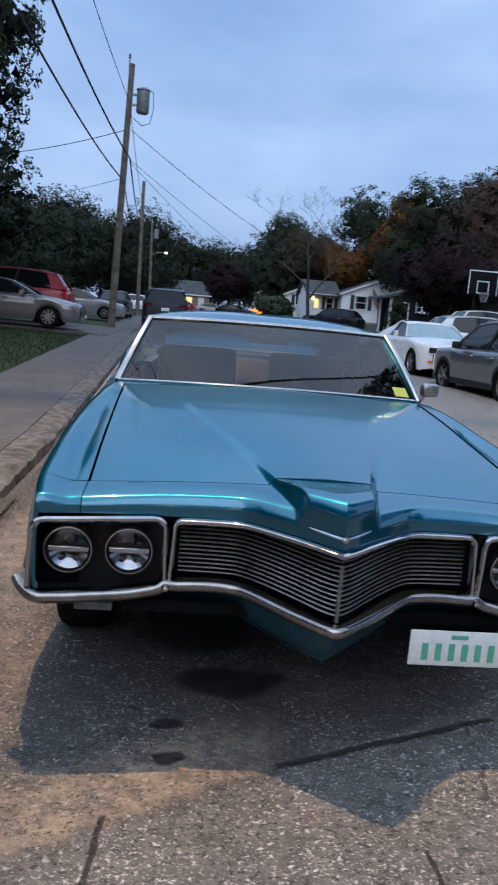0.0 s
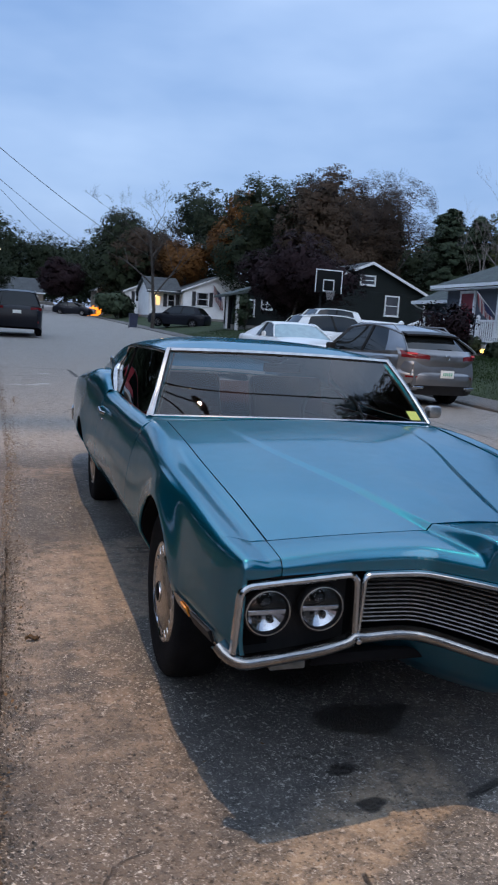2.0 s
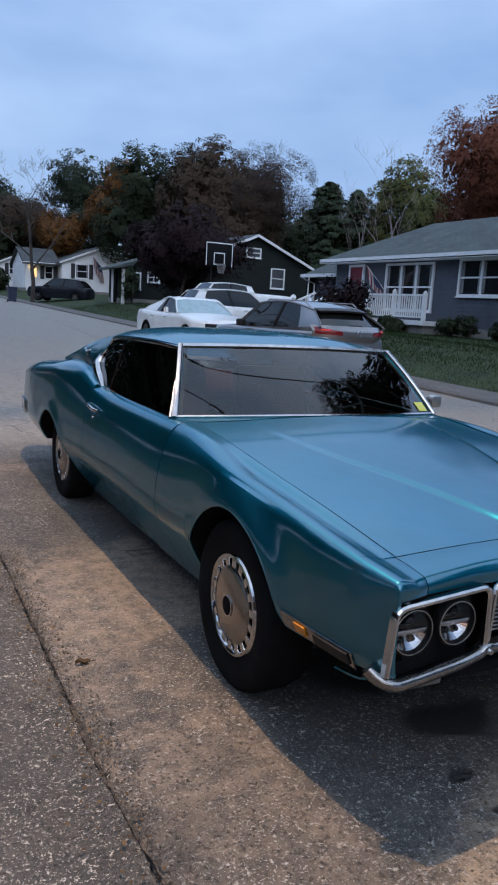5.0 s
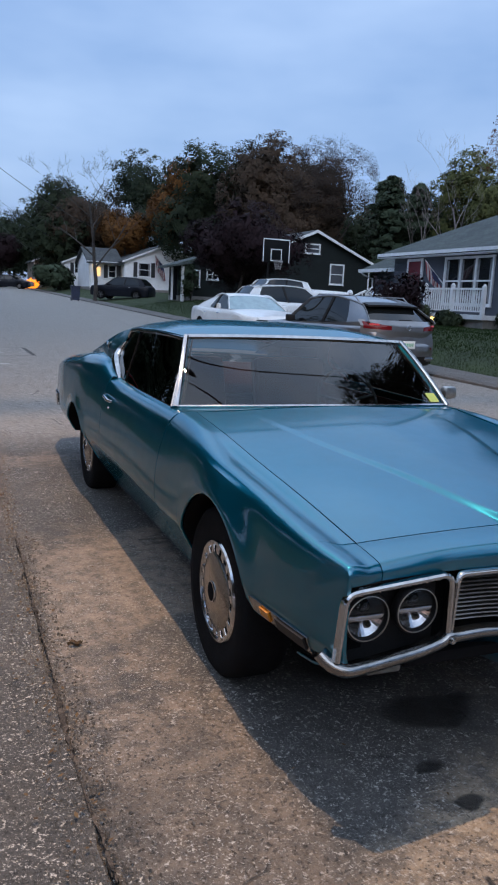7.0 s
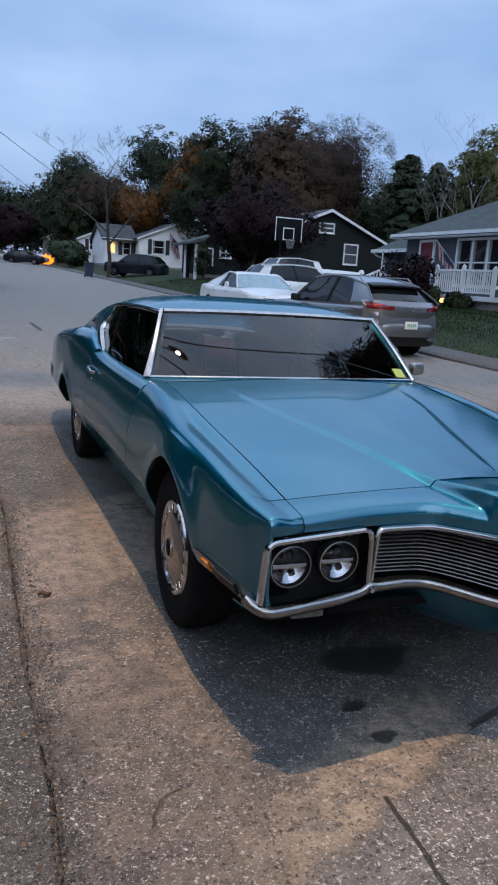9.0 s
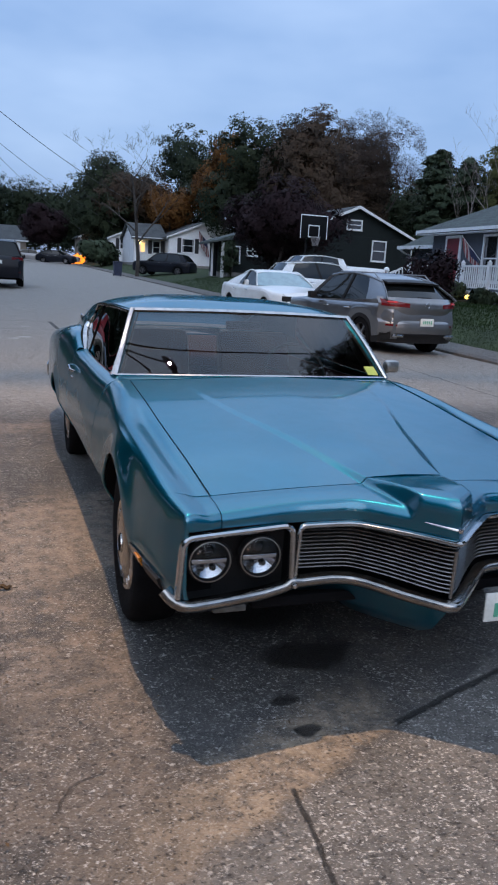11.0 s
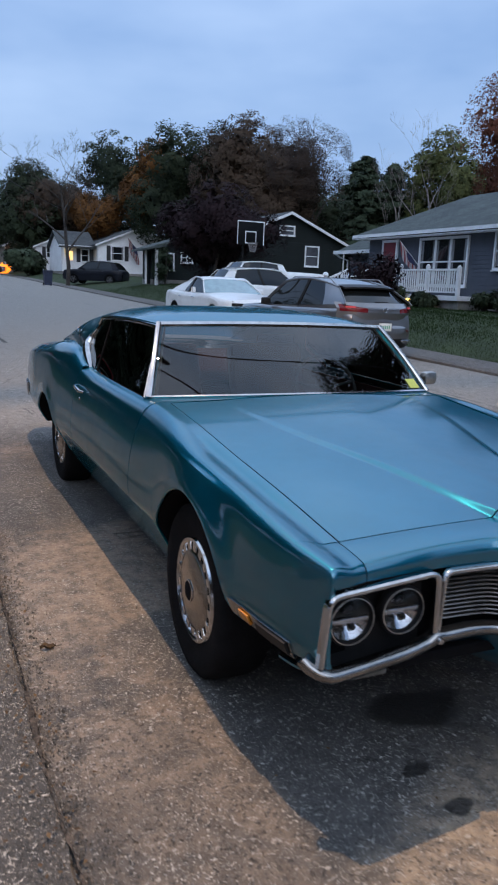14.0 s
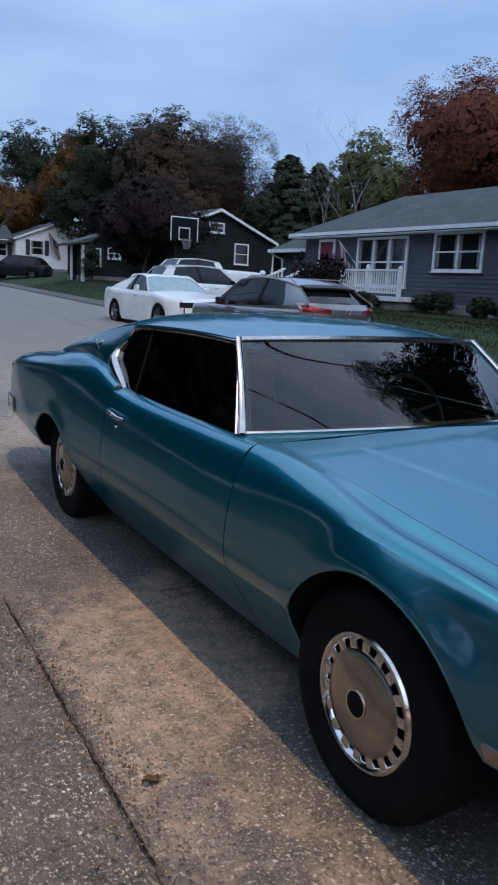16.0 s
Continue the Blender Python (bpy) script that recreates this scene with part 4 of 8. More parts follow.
blade = bmesh.new()
strip(blade, [bumper_line(x) for x in span(-0.872, 0.872, 120)], [(-0.016, -0.021), (0.004, -0.023), (0.014, -0.018), (0.020, -0.009), (0.022, 0.001), (0.019, 0.009), (0.012, 0.014), (-0.016, 0.016)], out=None)
part("front_bumper", blade, BUMPER_CHROME, coupe, "chrome blade bumper with pointed centre")
for side in (-1, 1):
    nb = lathe(bmesh.new(), [(0.0, 0.012), (0.008, 0.010), (0.012, 0.0)], 12, pose(side * 0.456, -0.918, 0.486, 90, 0, 0))
    part("bumper_bolt", nb, CHROME, coupe)

# grille: bright surround, twelve bars, dark back
bars = 12
for i in range(bars):
    z = 0.522 + (0.664 - 0.522) * i / (bars - 1)

    def bar_point(x, dz=0.0):
        a = abs(x)
        droop = -0.018 * math.exp(-(a / 0.14) ** 2) * (1 - 0.35 * i / (bars - 1))
        return Vector((x, face_y(x) + 0.030 - 0.018 * math.exp(-(a / 0.1) ** 2), z + droop))

    bm = strip(bmesh.new(), [bar_point(x) for x in span(-0.425, 0.425, 61)], [(-0.012, -0.0022), (0.006, -0.0030), (0.009, 0.0), (0.006, 0.0026), (-0.012, 0.0020)])
    part("grille_bar", bm, GRILLE_BAR, coupe)
part("grille_spine", tube(bmesh.new(), [(0, -1.106, 0.486), (0, -1.112, 0.645)], 0.006, 8), GRILLE_BAR, coupe)
back = sheet(lambda x, v: (x, face_y(x) + 0.075, 0.46 + 0.23 * v), span(-0.84, 0.84, 61), [0, 0.5, 1.0], 0.004)
part("grille_back", back, BLACK, coupe)


def surround(points, width=0.014, depth=0.016):
    return strip(bmesh.new(), points, [(-width, -depth), (-width, depth * 0.5), (-width * 0.4, depth), (width * 0.4, depth), (width, depth * 0.5), (width, -depth)], up=(0, -1, 0.05))


def round_path(pts, r=0.03, n=5):
    """Rounds the corners of an open path."""
    out = [Vector(pts[0])]
    for a, b, c in zip(pts, pts[1:], pts[2:]):
        a, b, c = Vector(a), Vector(b), Vector(c)
        p, q = b + (a - b).normalized() * r, b + (c - b).normalized() * r
        for k in range(n + 1):
            t = k / n
            out.append((1 - t) ** 2 * p + 2 * t * (1 - t) * b + t * t * q)
    return out + [Vector(pts[-1])]


gpts = [(-0.448, face_y(0.44) - 0.004, 0.505), (-0.440, face_y(0.44) - 0.006, 0.676)] + [(x, face_y(x) - 0.006, face_top(x) - 0.010) for x in span(-0.40, 0.40, 49)] + [(0.440, face_y(0.44) - 0.006, 0.676), (0.448, face_y(0.44) - 0.004, 0.505)]
rounded = round_path(gpts[:4], 0.022) [:-1] + [Vector(p) for p in gpts[3:-3]] + round_path(gpts[-4:], 0.022)[1:]
part("grille_surround", surround(rounded, 0.009, 0.014), CHROME, coupe, "bright metal grille surround")
for side in (-1, 1):
    hp = [(side * 0.840, -0.930, 0.480), (side * 0.830, -0.938, 0.672), (side * 0.468, -0.902, 0.684), (side * 0.462, -0.900, 0.505)]
    part("lamp_surround", surround(round_path(hp, 0.035), 0.009, 0.012), CHROME, coupe, "bright metal headlamp surround")
    tr = bmesh.new()
    box(tr, (side * 0.65 - 0.18, -0.835, 0.42), (side * 0.65 + 0.18, -0.815, 0.68))
    part("lamp_panel", tr, BLACK_PLASTIC, coupe)
    for hx, hy in ((0.736, -0.892), (0.567, -0.880)):
        m = pose(side * hx, hy, 0.580, 90, 0, 0) @ Matrix.Diagonal((0.87, 0.87, 1, 1))
        hl = part("headlamp", lathe(bmesh.new(), [(0.080, -0.02), (0.084, 0.004), (0.080, 0.012), (0.074, 0.013), (0.071, 0.004), (0.071, -0.02)], 40, m), BLACK_PLASTIC, coupe, "round projector headlamp with black ring")
        part("bezel", lathe(bmesh.new(), [(0.0755, 0.006), (0.0765, 0.0140), (0.0740, 0.0145), (0.0730, 0.008)], 40, m, closed=True), DULL_CHROME, hl, "thin bright bezel ring")
        part("reflector_bowl", lathe(bmesh.new(), [(0.0, -0.045), (0.03, -0.042), (0.055, -0.03), (0.072, 0.0)], 32, m), BLACK_PLASTIC, hl)
        bars_l = a_box((-0.066, -0.010, -0.012), (0.066, 0.008, 0.004), m, 0.003)
        part("light_bar", bars_l, CLAMP_LED, hl, "pale horizontal light bar")
        rf = bmesh.new()
        for k in range(13):
            a0, a1 = math.pi + 0.25 + (math.pi - 0.5) * k / 13, math.pi + 0.25 + (math.pi - 0.5) * (k + 1) / 13
            quad = [m @ Vector((r * math.cos(a), r * math.sin(a) - 0.004, h)) for r, h, a in ((0.022, -0.03, a0), (0.066, -0.004, a0), (0.066, -0.004, a1), (0.022, -0.03, a1))]
            rf.faces.new([rf.verts.new(q) for q in quad])
        part("lower_reflector", rf, CLAMP_LED, hl, "bright faceted lower reflector")
        for cx, cy, r in ((-0.022, -0.034, 0.013), (0.020, -0.034, 0.013), (0.0, 0.03, 0.024)):
            part("projector", lathe(bmesh.new(), [(0.0, 0.004), (r * 0.6, 0.001), (r, -0.010), (r, -0.03)], 16, m @ Matrix.Translation((cx, cy, -0.008))), DARK_PANE, hl)
        lens = part("lens", lathe(bmesh.new(), [(0.0, 0.018), (0.03, 0.0165), (0.055, 0.012), (0.071, 0.005)], 32, m), LENS, hl, "clear domed lens")
        lens.visible_shadow = False

# emblem on the beak
wing_em = bmesh.new()
for side in (-1, 1):
    pts = [(side * k, face_y(k) - 0.006, 0.716 + 0.10 * k) for k in span(0.0, 0.085, 6)]
    tube(wing_em, pts, [0.005, 0.0045, 0.004, 0.0035, 0.003, 0.001], 6)
lathe(wing_em, [(0.0, 0.008), (0.009, 0.005), (0.009, -0.01)], 10, pose(0, -1.118, 0.716, 90, 0, 0))
part("nose_emblem", wing_em, CHROME, coupe, "slim chrome winged emblem")

# number plate with unreadable bars
plate = part("number_plate", a_box((0.262, -0.948, 0.300), (0.567, -0.940, 0.408), None, 0.003), PLATE_WHITE, coupe, "white number plate with green marks")
for k in range(6):
    part("plate_bar", a_box((0.300 + k * 0.040, -0.951, 0.318), (0.318 + k * 0.040, -0.9484, 0.370)), PLATE_GREEN, plate)
part("plate_bar", a_box((0.385, -0.951, 0.385), (0.435, -0.9484, 0.397)), PLATE_GREEN, plate)
part("plate_bracket", a_box((0.35, -0.94, 0.33), (0.48, -0.88, 0.36)), BLACK_PLASTIC, coupe)


# glasshouse
def ws(u, v):
    """Windscreen: u across, v up."""
    xb, xt = 0.772 * u, 0.640 * u
    yb, yt = 0.690 + 0.185 * u * u, 1.125 + 0.050 * u * u
    zb, zt = 0.932 - 0.026 * u * u, 1.234 - 0.012 * u * u
    bow = 0.008 * math.sin(math.pi * v)
    return Vector((xb + (xt - xb) * v, yb + (yt - yb) * v - bow, zb + (zt - zb) * v + bow))


screen = part("windscreen", sheet(ws, span(-1, 1, 61), span(0, 1, 31), 0.0), PANE, coupe, "curved windscreen reflecting sky and wires")
screen.visible_shadow = False
for side in (-1, 1):
    pil = [ws(side * 1.0, v) + Vector((side * 0.012, 0.0, 0.004)) for v in span(-0.015, 1.02, 12)]
    part("pillar_trim", strip(bmesh.new(), pil, [(-0.013, -0.010), (0.013, -0.010), (0.013, 0.006), (0.006, 0.011), (-0.006, 0.011), (-0.013, 0.006)], up=(0, -0.6, 0.8)), CHROME, coupe, "bright chrome windscreen pillar")
part("screen_top_trim", strip(bmesh.new(), [ws(u, 1.0) + Vector((0, 0.004, 0.006)) for u in span(-1.02, 1.02, 33)], [(-0.011, -0.008), (0.011, -0.008), (0.011, 0.006), (-0.011, 0.006)], up=(0, -0.6, 0.8)), CHROME, coupe)
part("screen_base_trim", strip(bmesh.new(), [ws(u, 0.0) + Vector((0, -0.004, 0.002)) for u in span(-1.02, 1.02, 33)], [(-0.005, -0.008), (0.005, -0.008), (0.005, 0.005), (-0.005, 0.005)], up=(0, -0.6, 0.8)), CHROME, coupe)


def cowl(u, v):
    p = ws(u, 0.0)
    x = u * (0.738 + (0.772 - 0.738) * v)
    y0 = cowl_y(u * 0.73) + 0.006
    return (x, y0 + (p.y - 0.004 - y0) * v, bonnet_z(u * 0.73, min(0.70, y0)) * (1 - v) + (p.z - 0.004) * v)


part("cowl", sheet(cowl, span(-1, 1, 33), [0, 0.5, 1.0], 0.006), TEAL, coupe)
for side in (-1, 1):
    def corner(y, k):
        t = (y - 0.716) / 0.165
        xi, zi = 0.738 + 0.034 * t, 0.908 - 0.003 * t
        return (side * (xi + (SILL_X(y) - xi) * k), y, zi + (SILL_Z(y) - zi) * k)

    part("cowl_corner", sheet(corner, span(0.722, 0.90, 6), [0, 0.5, 1], 0.006), TEAL, coupe)

# roof: over the screen, back to a sloping rear pillar
ROOF_Z = curve((1.13, 1.246), (1.4, 1.285), (1.8, 1.300), (2.2, 1.290), (2.6, 1.235), (2.9, 1.160), (3.2, 1.06), (3.4, 0.985))
ROOF_X = curve((1.13, 0.648), (1.5, 0.690), (2.1, 0.715), (2.6, 0.730), (3.0, 0.735), (3.4, 0.735))
EDGE_Z = curve((1.13, 1.228), (1.5, 1.238), (2.0, 1.226), (2.3, 1.195), (2.7, 1.125), (3.0, 1.060), (3.4, 0.975))


def roof(u, y):
    a = abs(u)
    x = u * ROOF_X(y)
    y2 = y + (0.045 * u * u if y < 1.2 else 0.045 * u * u * max(0, 1 - (y - 1.2) / 0.3))
    k = 1 - a ** 3.2
    return (x, y2, EDGE_Z(y) + (ROOF_Z(y) - EDGE_Z(y)) * k)


part("roof", sheet(roof, span(-1, 1, 41), span(1.135, 2.72, 34), 0.006), TEAL, coupe)


def rear_pillar(side):
    def f(u, y):
        x0, z0 = ROOF_X(y), EDGE_Z(y)
        xi = curve((2.02, 0.806), (2.35, 0.800), (2.75, 0.775), (3.2, 0.74), (3.7, 0.72))(y)
        zi = curve((2.02, 0.914), (2.35, 1.00), (2.75, 1.015), (3.2, 0.975), (3.7, 0.93))(y)
        return (side * (x0 + (xi - x0) * u + 0.012 * math.sin(math.pi * u)), y, z0 + (zi - z0) * u)
    return f


def pillar_edge(k):
    """Front edge of the rear pillar: the rounded end of the side window."""
    return curve((0.0, 2.14), (0.25, 2.17), (0.5, 2.235), (0.75, 2.245), (1.0, 2.02))(k)


for side in (-1, 1):
    f = rear_pillar(side)
    bm = sheet(lambda k, s: f(k, pillar_edge(k) + (3.35 - pillar_edge(k)) * s), span(0, 1, 15), span(0, 1, 24), 0.006)
    part("rear_pillar", bm, TEAL, coupe)
    em = bmesh.new()
    c = Vector(f(0.50, 2.50)) + Vector((side * 0.016, 0, 0.004))
    tube(em, [c + Vector((0, -0.065, 0.018)), c + Vector((0, 0.0, -0.004)), c + Vector((0, 0.075, 0.022))], [0.003, 0.012, 0.003], 6)
    tube(em, [c + Vector((0, 0.0, 0.016)), c + Vector((0, 0.0, -0.028))], [0.007, 0.004], 6)
    part("pillar_badge", em, CHROME, coupe, "small winged chrome badge")
    # side glass and its chrome frame
    def wtop(y):
        return Vector((side * (ROOF_X(y) - 0.002), y, EDGE_Z(y) - 0.022))

    def wbot(y):
        return Vector((side * (SILL_X(y) - 0.002), y, SILL_Z(y) + 0.004 if y < 2.0 else 0.918 + (y - 2.0) * 0.22))

    def pane(s, v):
        y0 = 0.905 + (1.165 - 0.905) * v
        y1 = curve((0.0, 1.99), (0.35, 2.235), (0.6, 2.235), (0.85, 2.17), (1.0, 2.12))(v)
        yd = 1.89 + 0.03 * v
        y = y0 + (yd - y0) * s / 0.703 if s < 0.703 else yd + (y1 - yd) * (s - 0.703) / 0.297
        a, b = wbot(y), wtop(max(1.14, y))
        p = a + (b - a) * v
        p.y = y
        return p

    gl = part("side_window", sheet(pane, span(0, 0.70, 12), span(0, 1, 8), 0.003), SIDE_PANE, coupe, "dark side window glass")
    gl.visible_shadow = False
    gl2 = part("quarter_window", sheet(pane, span(0.706, 1.0, 8), span(0, 1, 8), 0.003), SIDE_PANE, coupe, "small rear quarter glass")
    gl2.visible_shadow = False
    part("glass_divider", tube(bmesh.new(), [pane(0.703, v) + Vector((side * 0.003, 0, 0)) for v in span(0, 1, 6)], 0.005, 6), BLACK, coupe)
    drip = [pane(0.0, v) + Vector((side * 0.006, -0.004, 0)) for v in span(-0.01, 1.0, 8)] + [wtop(max(1.14, y)) + Vector((side * 0.006, y - max(1.14, y), 0.008)) for y in span(1.18, 2.13, 16)] + [pane(1.0, v) + Vector((side * 0.006, 0.008, 0)) for v in (0.94, 0.85, 0.75, 0.6)]
    part("window_trim", tube(bmesh.new(), drip, 0.0085, 6), CHROME, coupe, "bright window edge trim")
    crescent = [Vector(pane(1.0, k)) + Vector((side * 0.010, 0.006 + 0.020 * (0.9 - k), -0.012)) for k in span(0.0, 0.82, 12)]
    part("quarter_trim", tube(bmesh.new(), crescent, [0.016, 0.026, 0.034, 0.038, 0.036, 0.032, 0.027, 0.022, 0.018, 0.014, 0.010, 0.006], 10), CHROME, coupe, "wide bright trim behind the quarter window")
    # pillar beside the screen
    part("pillar_lining", sheet(lambda v, w: ws(side, v) * (1 - w) + Vector(pane(0.0, v)) * w + Vector((-side * 0.024, 0.004, -0.004)), span(0.02, 1, 8), [-0.1, 1.0], 0.004), INTERIOR, coupe)
    part("screen_pillar", sheet(lambda v, w: ws(side, v) * (1 - w) + Vector(pane(0.0, v)) * w + Vector((side * 0.004, 0, 0)), span(0, 1, 8), [0, 1], 0.02), TEAL, coupe)
    # handle, lock, markers
    hy, hz = 1.872, 0.803
    hx = side_x(hy, hz)
    hb = bmesh.new()
    tube(hb, [(side * (hx + 0.004), hy - 0.075, hz - 0.006), (side * (hx + 0.028), hy - 0.06, hz), (side * (hx + 0.028), hy + 0.06, hz + 0.012), (side * (hx + 0.002), hy + 0.09, hz + 0.016)], [0.008, 0.010, 0.010, 0.007], 8)
    part("door_handle", hb, CHROME, coupe, "chrome door handle")
    part("door_lock", lathe(bmesh.new(), [(0.0, 0.006), (0.008, 0.005), (0.010, 0.0)], 12, pose(side * (side_x(1.85, 0.75)), 1.865, 0.752, 0, side * 90, 0)), CHROME, coupe)
    marker = part("side_marker", sheet(lambda y, z: (side * (surf_x(y, z) + 0.006), y, z), span(-0.81, -0.475, 9), [0.444, 0.455, 0.485, 0.496], 0.008), BUMPER_CHROME, coupe, "bright-framed side marker lamp")
    part("marker_lens", sheet(lambda y, z: (side * (surf_x(y, z) + 0.013), y, z), span(-0.60, -0.545, 5), [0.455, 0.470, 0.485], 0.006), AMBER, marker, "amber side marker lens")
    part("marker_lens", sheet(lambda y, z: (side * (surf_x(y, z) + 0.013), y, z), span(-0.795, -0.645, 5), [0.452, 0.470, 0.488], 0.008), BLACK_PLASTIC, marker)
    # panel gaps
    gap = bmesh.new()
    gap2 = bmesh.new()
    strip(gap, [(side * (surf_x(DOOR[0], z) - 0.010), DOOR[0], z) for z in span(0.24, 0.84, 12)], [(-0.012, -0.003), (0.012, -0.003), (0.012, 0.003), (-0.012, 0.003)], up=(side, 0, 0))
    strip(gap2, [(side * (surf_x(DOOR[1], z) - 0.010), DOOR[1], z) for z in span(0.24, 0.86, 12)], [(-0.012, -0.003), (0.012, -0.003), (0.012, 0.003), (-0.012, 0.003)], up=(side, 0, 0))
    part("panel_gap", gap, BLACK, coupe)
    part("panel_gap", gap2, BLACK, coupe)

# tail: deck, rear screen, rear face, bumper
def deck(u, y):
    xi = curve((2.7, 0.776), (3.2, 0.74), (3.7, 0.72), (4.2, 0.70))(y)
    zi = curve((2.7, 1.016), (3.2, 0.975), (3.7, 0.93), (4.2, 0.86))(y)
    return (u * xi, y, zi + 0.03 * (1 - u * u))


part("boot_lid", sheet(deck, span(-1, 1, 21), span(3.18, 4.2, 12), 0.006), TEAL, coupe)
rs = part("rear_screen", sheet(lambda u, y: roof(u * 0.84, y), span(-1, 1, 15), span(2.722, 3.30, 10), 0.0), REAR_PANE, coupe, "sloping rear screen")
for side in (-1, 1):
    part("roof_rail", sheet(lambda u, y: roof(side * u, y), [0.842, 0.9, 0.95, 1.0], span(2.722, 3.34, 10), 0.006), TEAL, coupe)
rs.visible_shadow = False
part("rear_panel", sheet(lambda u, v: (u * (0.70 + 0.17 * min(1, v * 3)), 4.2 + 0.05 * math.sin(v * 2), 0.86 - 0.44 * v), span(-1, 1, 15), span(0, 1, 8), 0.006), TEAL, coupe)
tb = strip(bmesh.new(), [(x, 4.27 - 0.9 * max(0, abs(x) - 0.80) ** 1.3 * 3, 0.53) for x in span(-0.90, 0.90, 40)], [(-0.03, -0.05), (0.02, -0.05), (0.03, 0.0), (0.02, 0.05), (-0.03, 0.05)])
part("rear_bumper", tb, CHROME, coupe)
for side in (-1, 1):
    part("bumper_end", sheet(lambda y, z: (side * (side_x(y, z) + 0.014), y, z), span(3.86, 4.24, 8), [0.475, 0.49, 0.53, 0.565, 0.58], 0.010), CHROME, coupe, "wrapped end of the rear bumper")

# door mirror on the driver's side
mb = bmesh.new()
box(mb, (-0.050, -0.028, -0.036), (0.050, 0.028, 0.036), pose(0.872, 0.985, 0.962, 0, 0, 14), 0.020)
tube(mb, [(0.815, 1.0, 0.890), (0.830, 0.995, 0.912), (0.850, 0.99, 0.945)], [0.018, 0.016, 0.014], 8)
part("door_mirror", mb, DULL_CHROME, coupe, "dull chrome door mirror")
part("windscreen_sticker", sheet(lambda u, v: ws(0.845 + 0.105 * u, 0.04 + 0.13 * v) + Vector((0, -0.004, 0.003)), [0, 0.5, 1], [0, 0.5, 1], 0.001), STICKER, coupe, "small yellow-green inspection sticker")

# wheels
TREAD = [(0.195, -0.085), (0.26, -0.100), (0.305, -0.098), (0.322, -0.085), (0.330, -0.055), (0.331, 0.0), (0.330, 0.055), (0.322, 0.085), (0.305, 0.098), (0.26, 0.100), (0.195, 0.085)]
for wy in WHEEL_Y:
    for side in (-1, 1):
        wm = pose(side * 0.765, wy, HUB_Z, 0, side * 90, 0)
        wc = wm @ Matrix.Diagonal((0.95, 0.95, 1, 1))
        wheel = part("wheel", lathe(bmesh.new(), [(0.0, 0.02), (0.18, 0.02), (0.200, 0.05), (0.200, -0.085), (0.0, -0.085)], 40, wm), BLACK_PLASTIC, coupe)
        part("tyre", lathe(bmesh.new(), TREAD, 64, wm, closed=True), RUBBER, wheel, "black tyre")
        cov = part("wheel_cover", lathe(bmesh.new(), [(0.210, 0.066), (0.212, 0.084), (0.205, 0.094), (0.196, 0.096), (0.187, 0.090), (0.180, 0.076)], 64, wc), CHROME, wheel, "bright wheel cover ring")
        part("cover_dish", lathe(bmesh.new(), [(0.160, 0.074), (0.160, 0.090), (0.155, 0.094), (0.130, 0.099), (0.100, 0.104), (0.070, 0.107), (0.046, 0.108), (0.0, 0.108)], 48, wc), SATIN, wheel, "satin domed wheel cover")
        part("hub_cap", lathe(bmesh.new(), [(0.038, 0.107), (0.037, 0.112), (0.032, 0.114), (0.0, 0.115)], 32, wm), BLACK, wheel, "black centre cap")
        part("cap_ring", lathe(bmesh.new(), [(0.037, 0.1125), (0.041, 0.1125), (0.042, 0.107), (0.037, 0.107)], 32, wm, closed=True), CHROME, wheel)
        for k in range(18):
            a = 2 * math.pi * k / 18
            fin = a_box((0.150, -0.0165, -0.006), (0.190, 0.0165, 0.006), wc @ Matrix.Rotation(a, 4, "Z") @ pose(0, 0, 0.086, 0, 0, 0), 0.003)
            part("cover_fin", fin, CHROME, wheel)

# cabin
part("dashboard", sheet(lambda u, v: (u * 0.70, 0.80 + 0.10 * u * u + 0.30 * v, 0.905 - 0.015 * u * u - 0.10 * v ** 3), span(-1, 1, 15), span(0, 1, 7), 0.02), INTERIOR, coupe)
sw = bmesh.new()
ring = [Vector((0.19 * math.cos(a), 0.19 * math.sin(a), 0)) for a in span(0, 2 * math.pi, 33)]
wmat = pose(0.36, 1.24, 0.88, 62, 0, 0)
tube(sw, [wmat @ p for p in ring], 0.011, 8)
for a in (0.2, math.pi - 0.2, -math.pi / 2):
    tube(sw, [wmat @ Vector((0, 0, -0.02)), wmat @ Vector((0.19 * math.cos(a), 0.19 * math.sin(a), 0))], 0.009, 6)
tube(sw, [wmat @ Vector((0, 0, 0)), (0.36, 0.95, 0.78)], 0.025, 8)
part("steering_wheel", sw, INTERIOR, coupe, "thin-rimmed steering wheel")
for sx in (-0.37, 0.37):
    st = bmesh.new()
    box(st, (sx - 0.27, 1.42, 0.40), (sx + 0.27, 1.95, 0.56), None, 0.05)
    box(st, (sx - 0.26, -0.06, 0.0), (sx + 0.26, 0.08, 0.58), pose(0, 1.95, 0.50, -18, 0, 0), 0.045)
    part("seat", st, MAROON, coupe, "maroon vinyl front seat")
rsb = bmesh.new()
box(rsb, (-0.62, 2.35, 0.40), (0.62, 2.75, 0.54), None, 0.05)
box(rsb, (-0.62, -0.06, 0.0), (0.62, 0.08, 0.50), pose(0, 2.78, 0.48, -22, 0, 0), 0.045)
part("rear_seat", rsb, MAROON, coupe, "maroon vinyl rear bench")
for side in (-1, 1):
    part("door_card", sheet(lambda y, z: (side * (0.79 if z < 0.8 else 0.765), y, z), span(0.85, 2.6, 8), [0.34, 0.6, 0.8, 0.865], 0.02), MAROON, coupe)
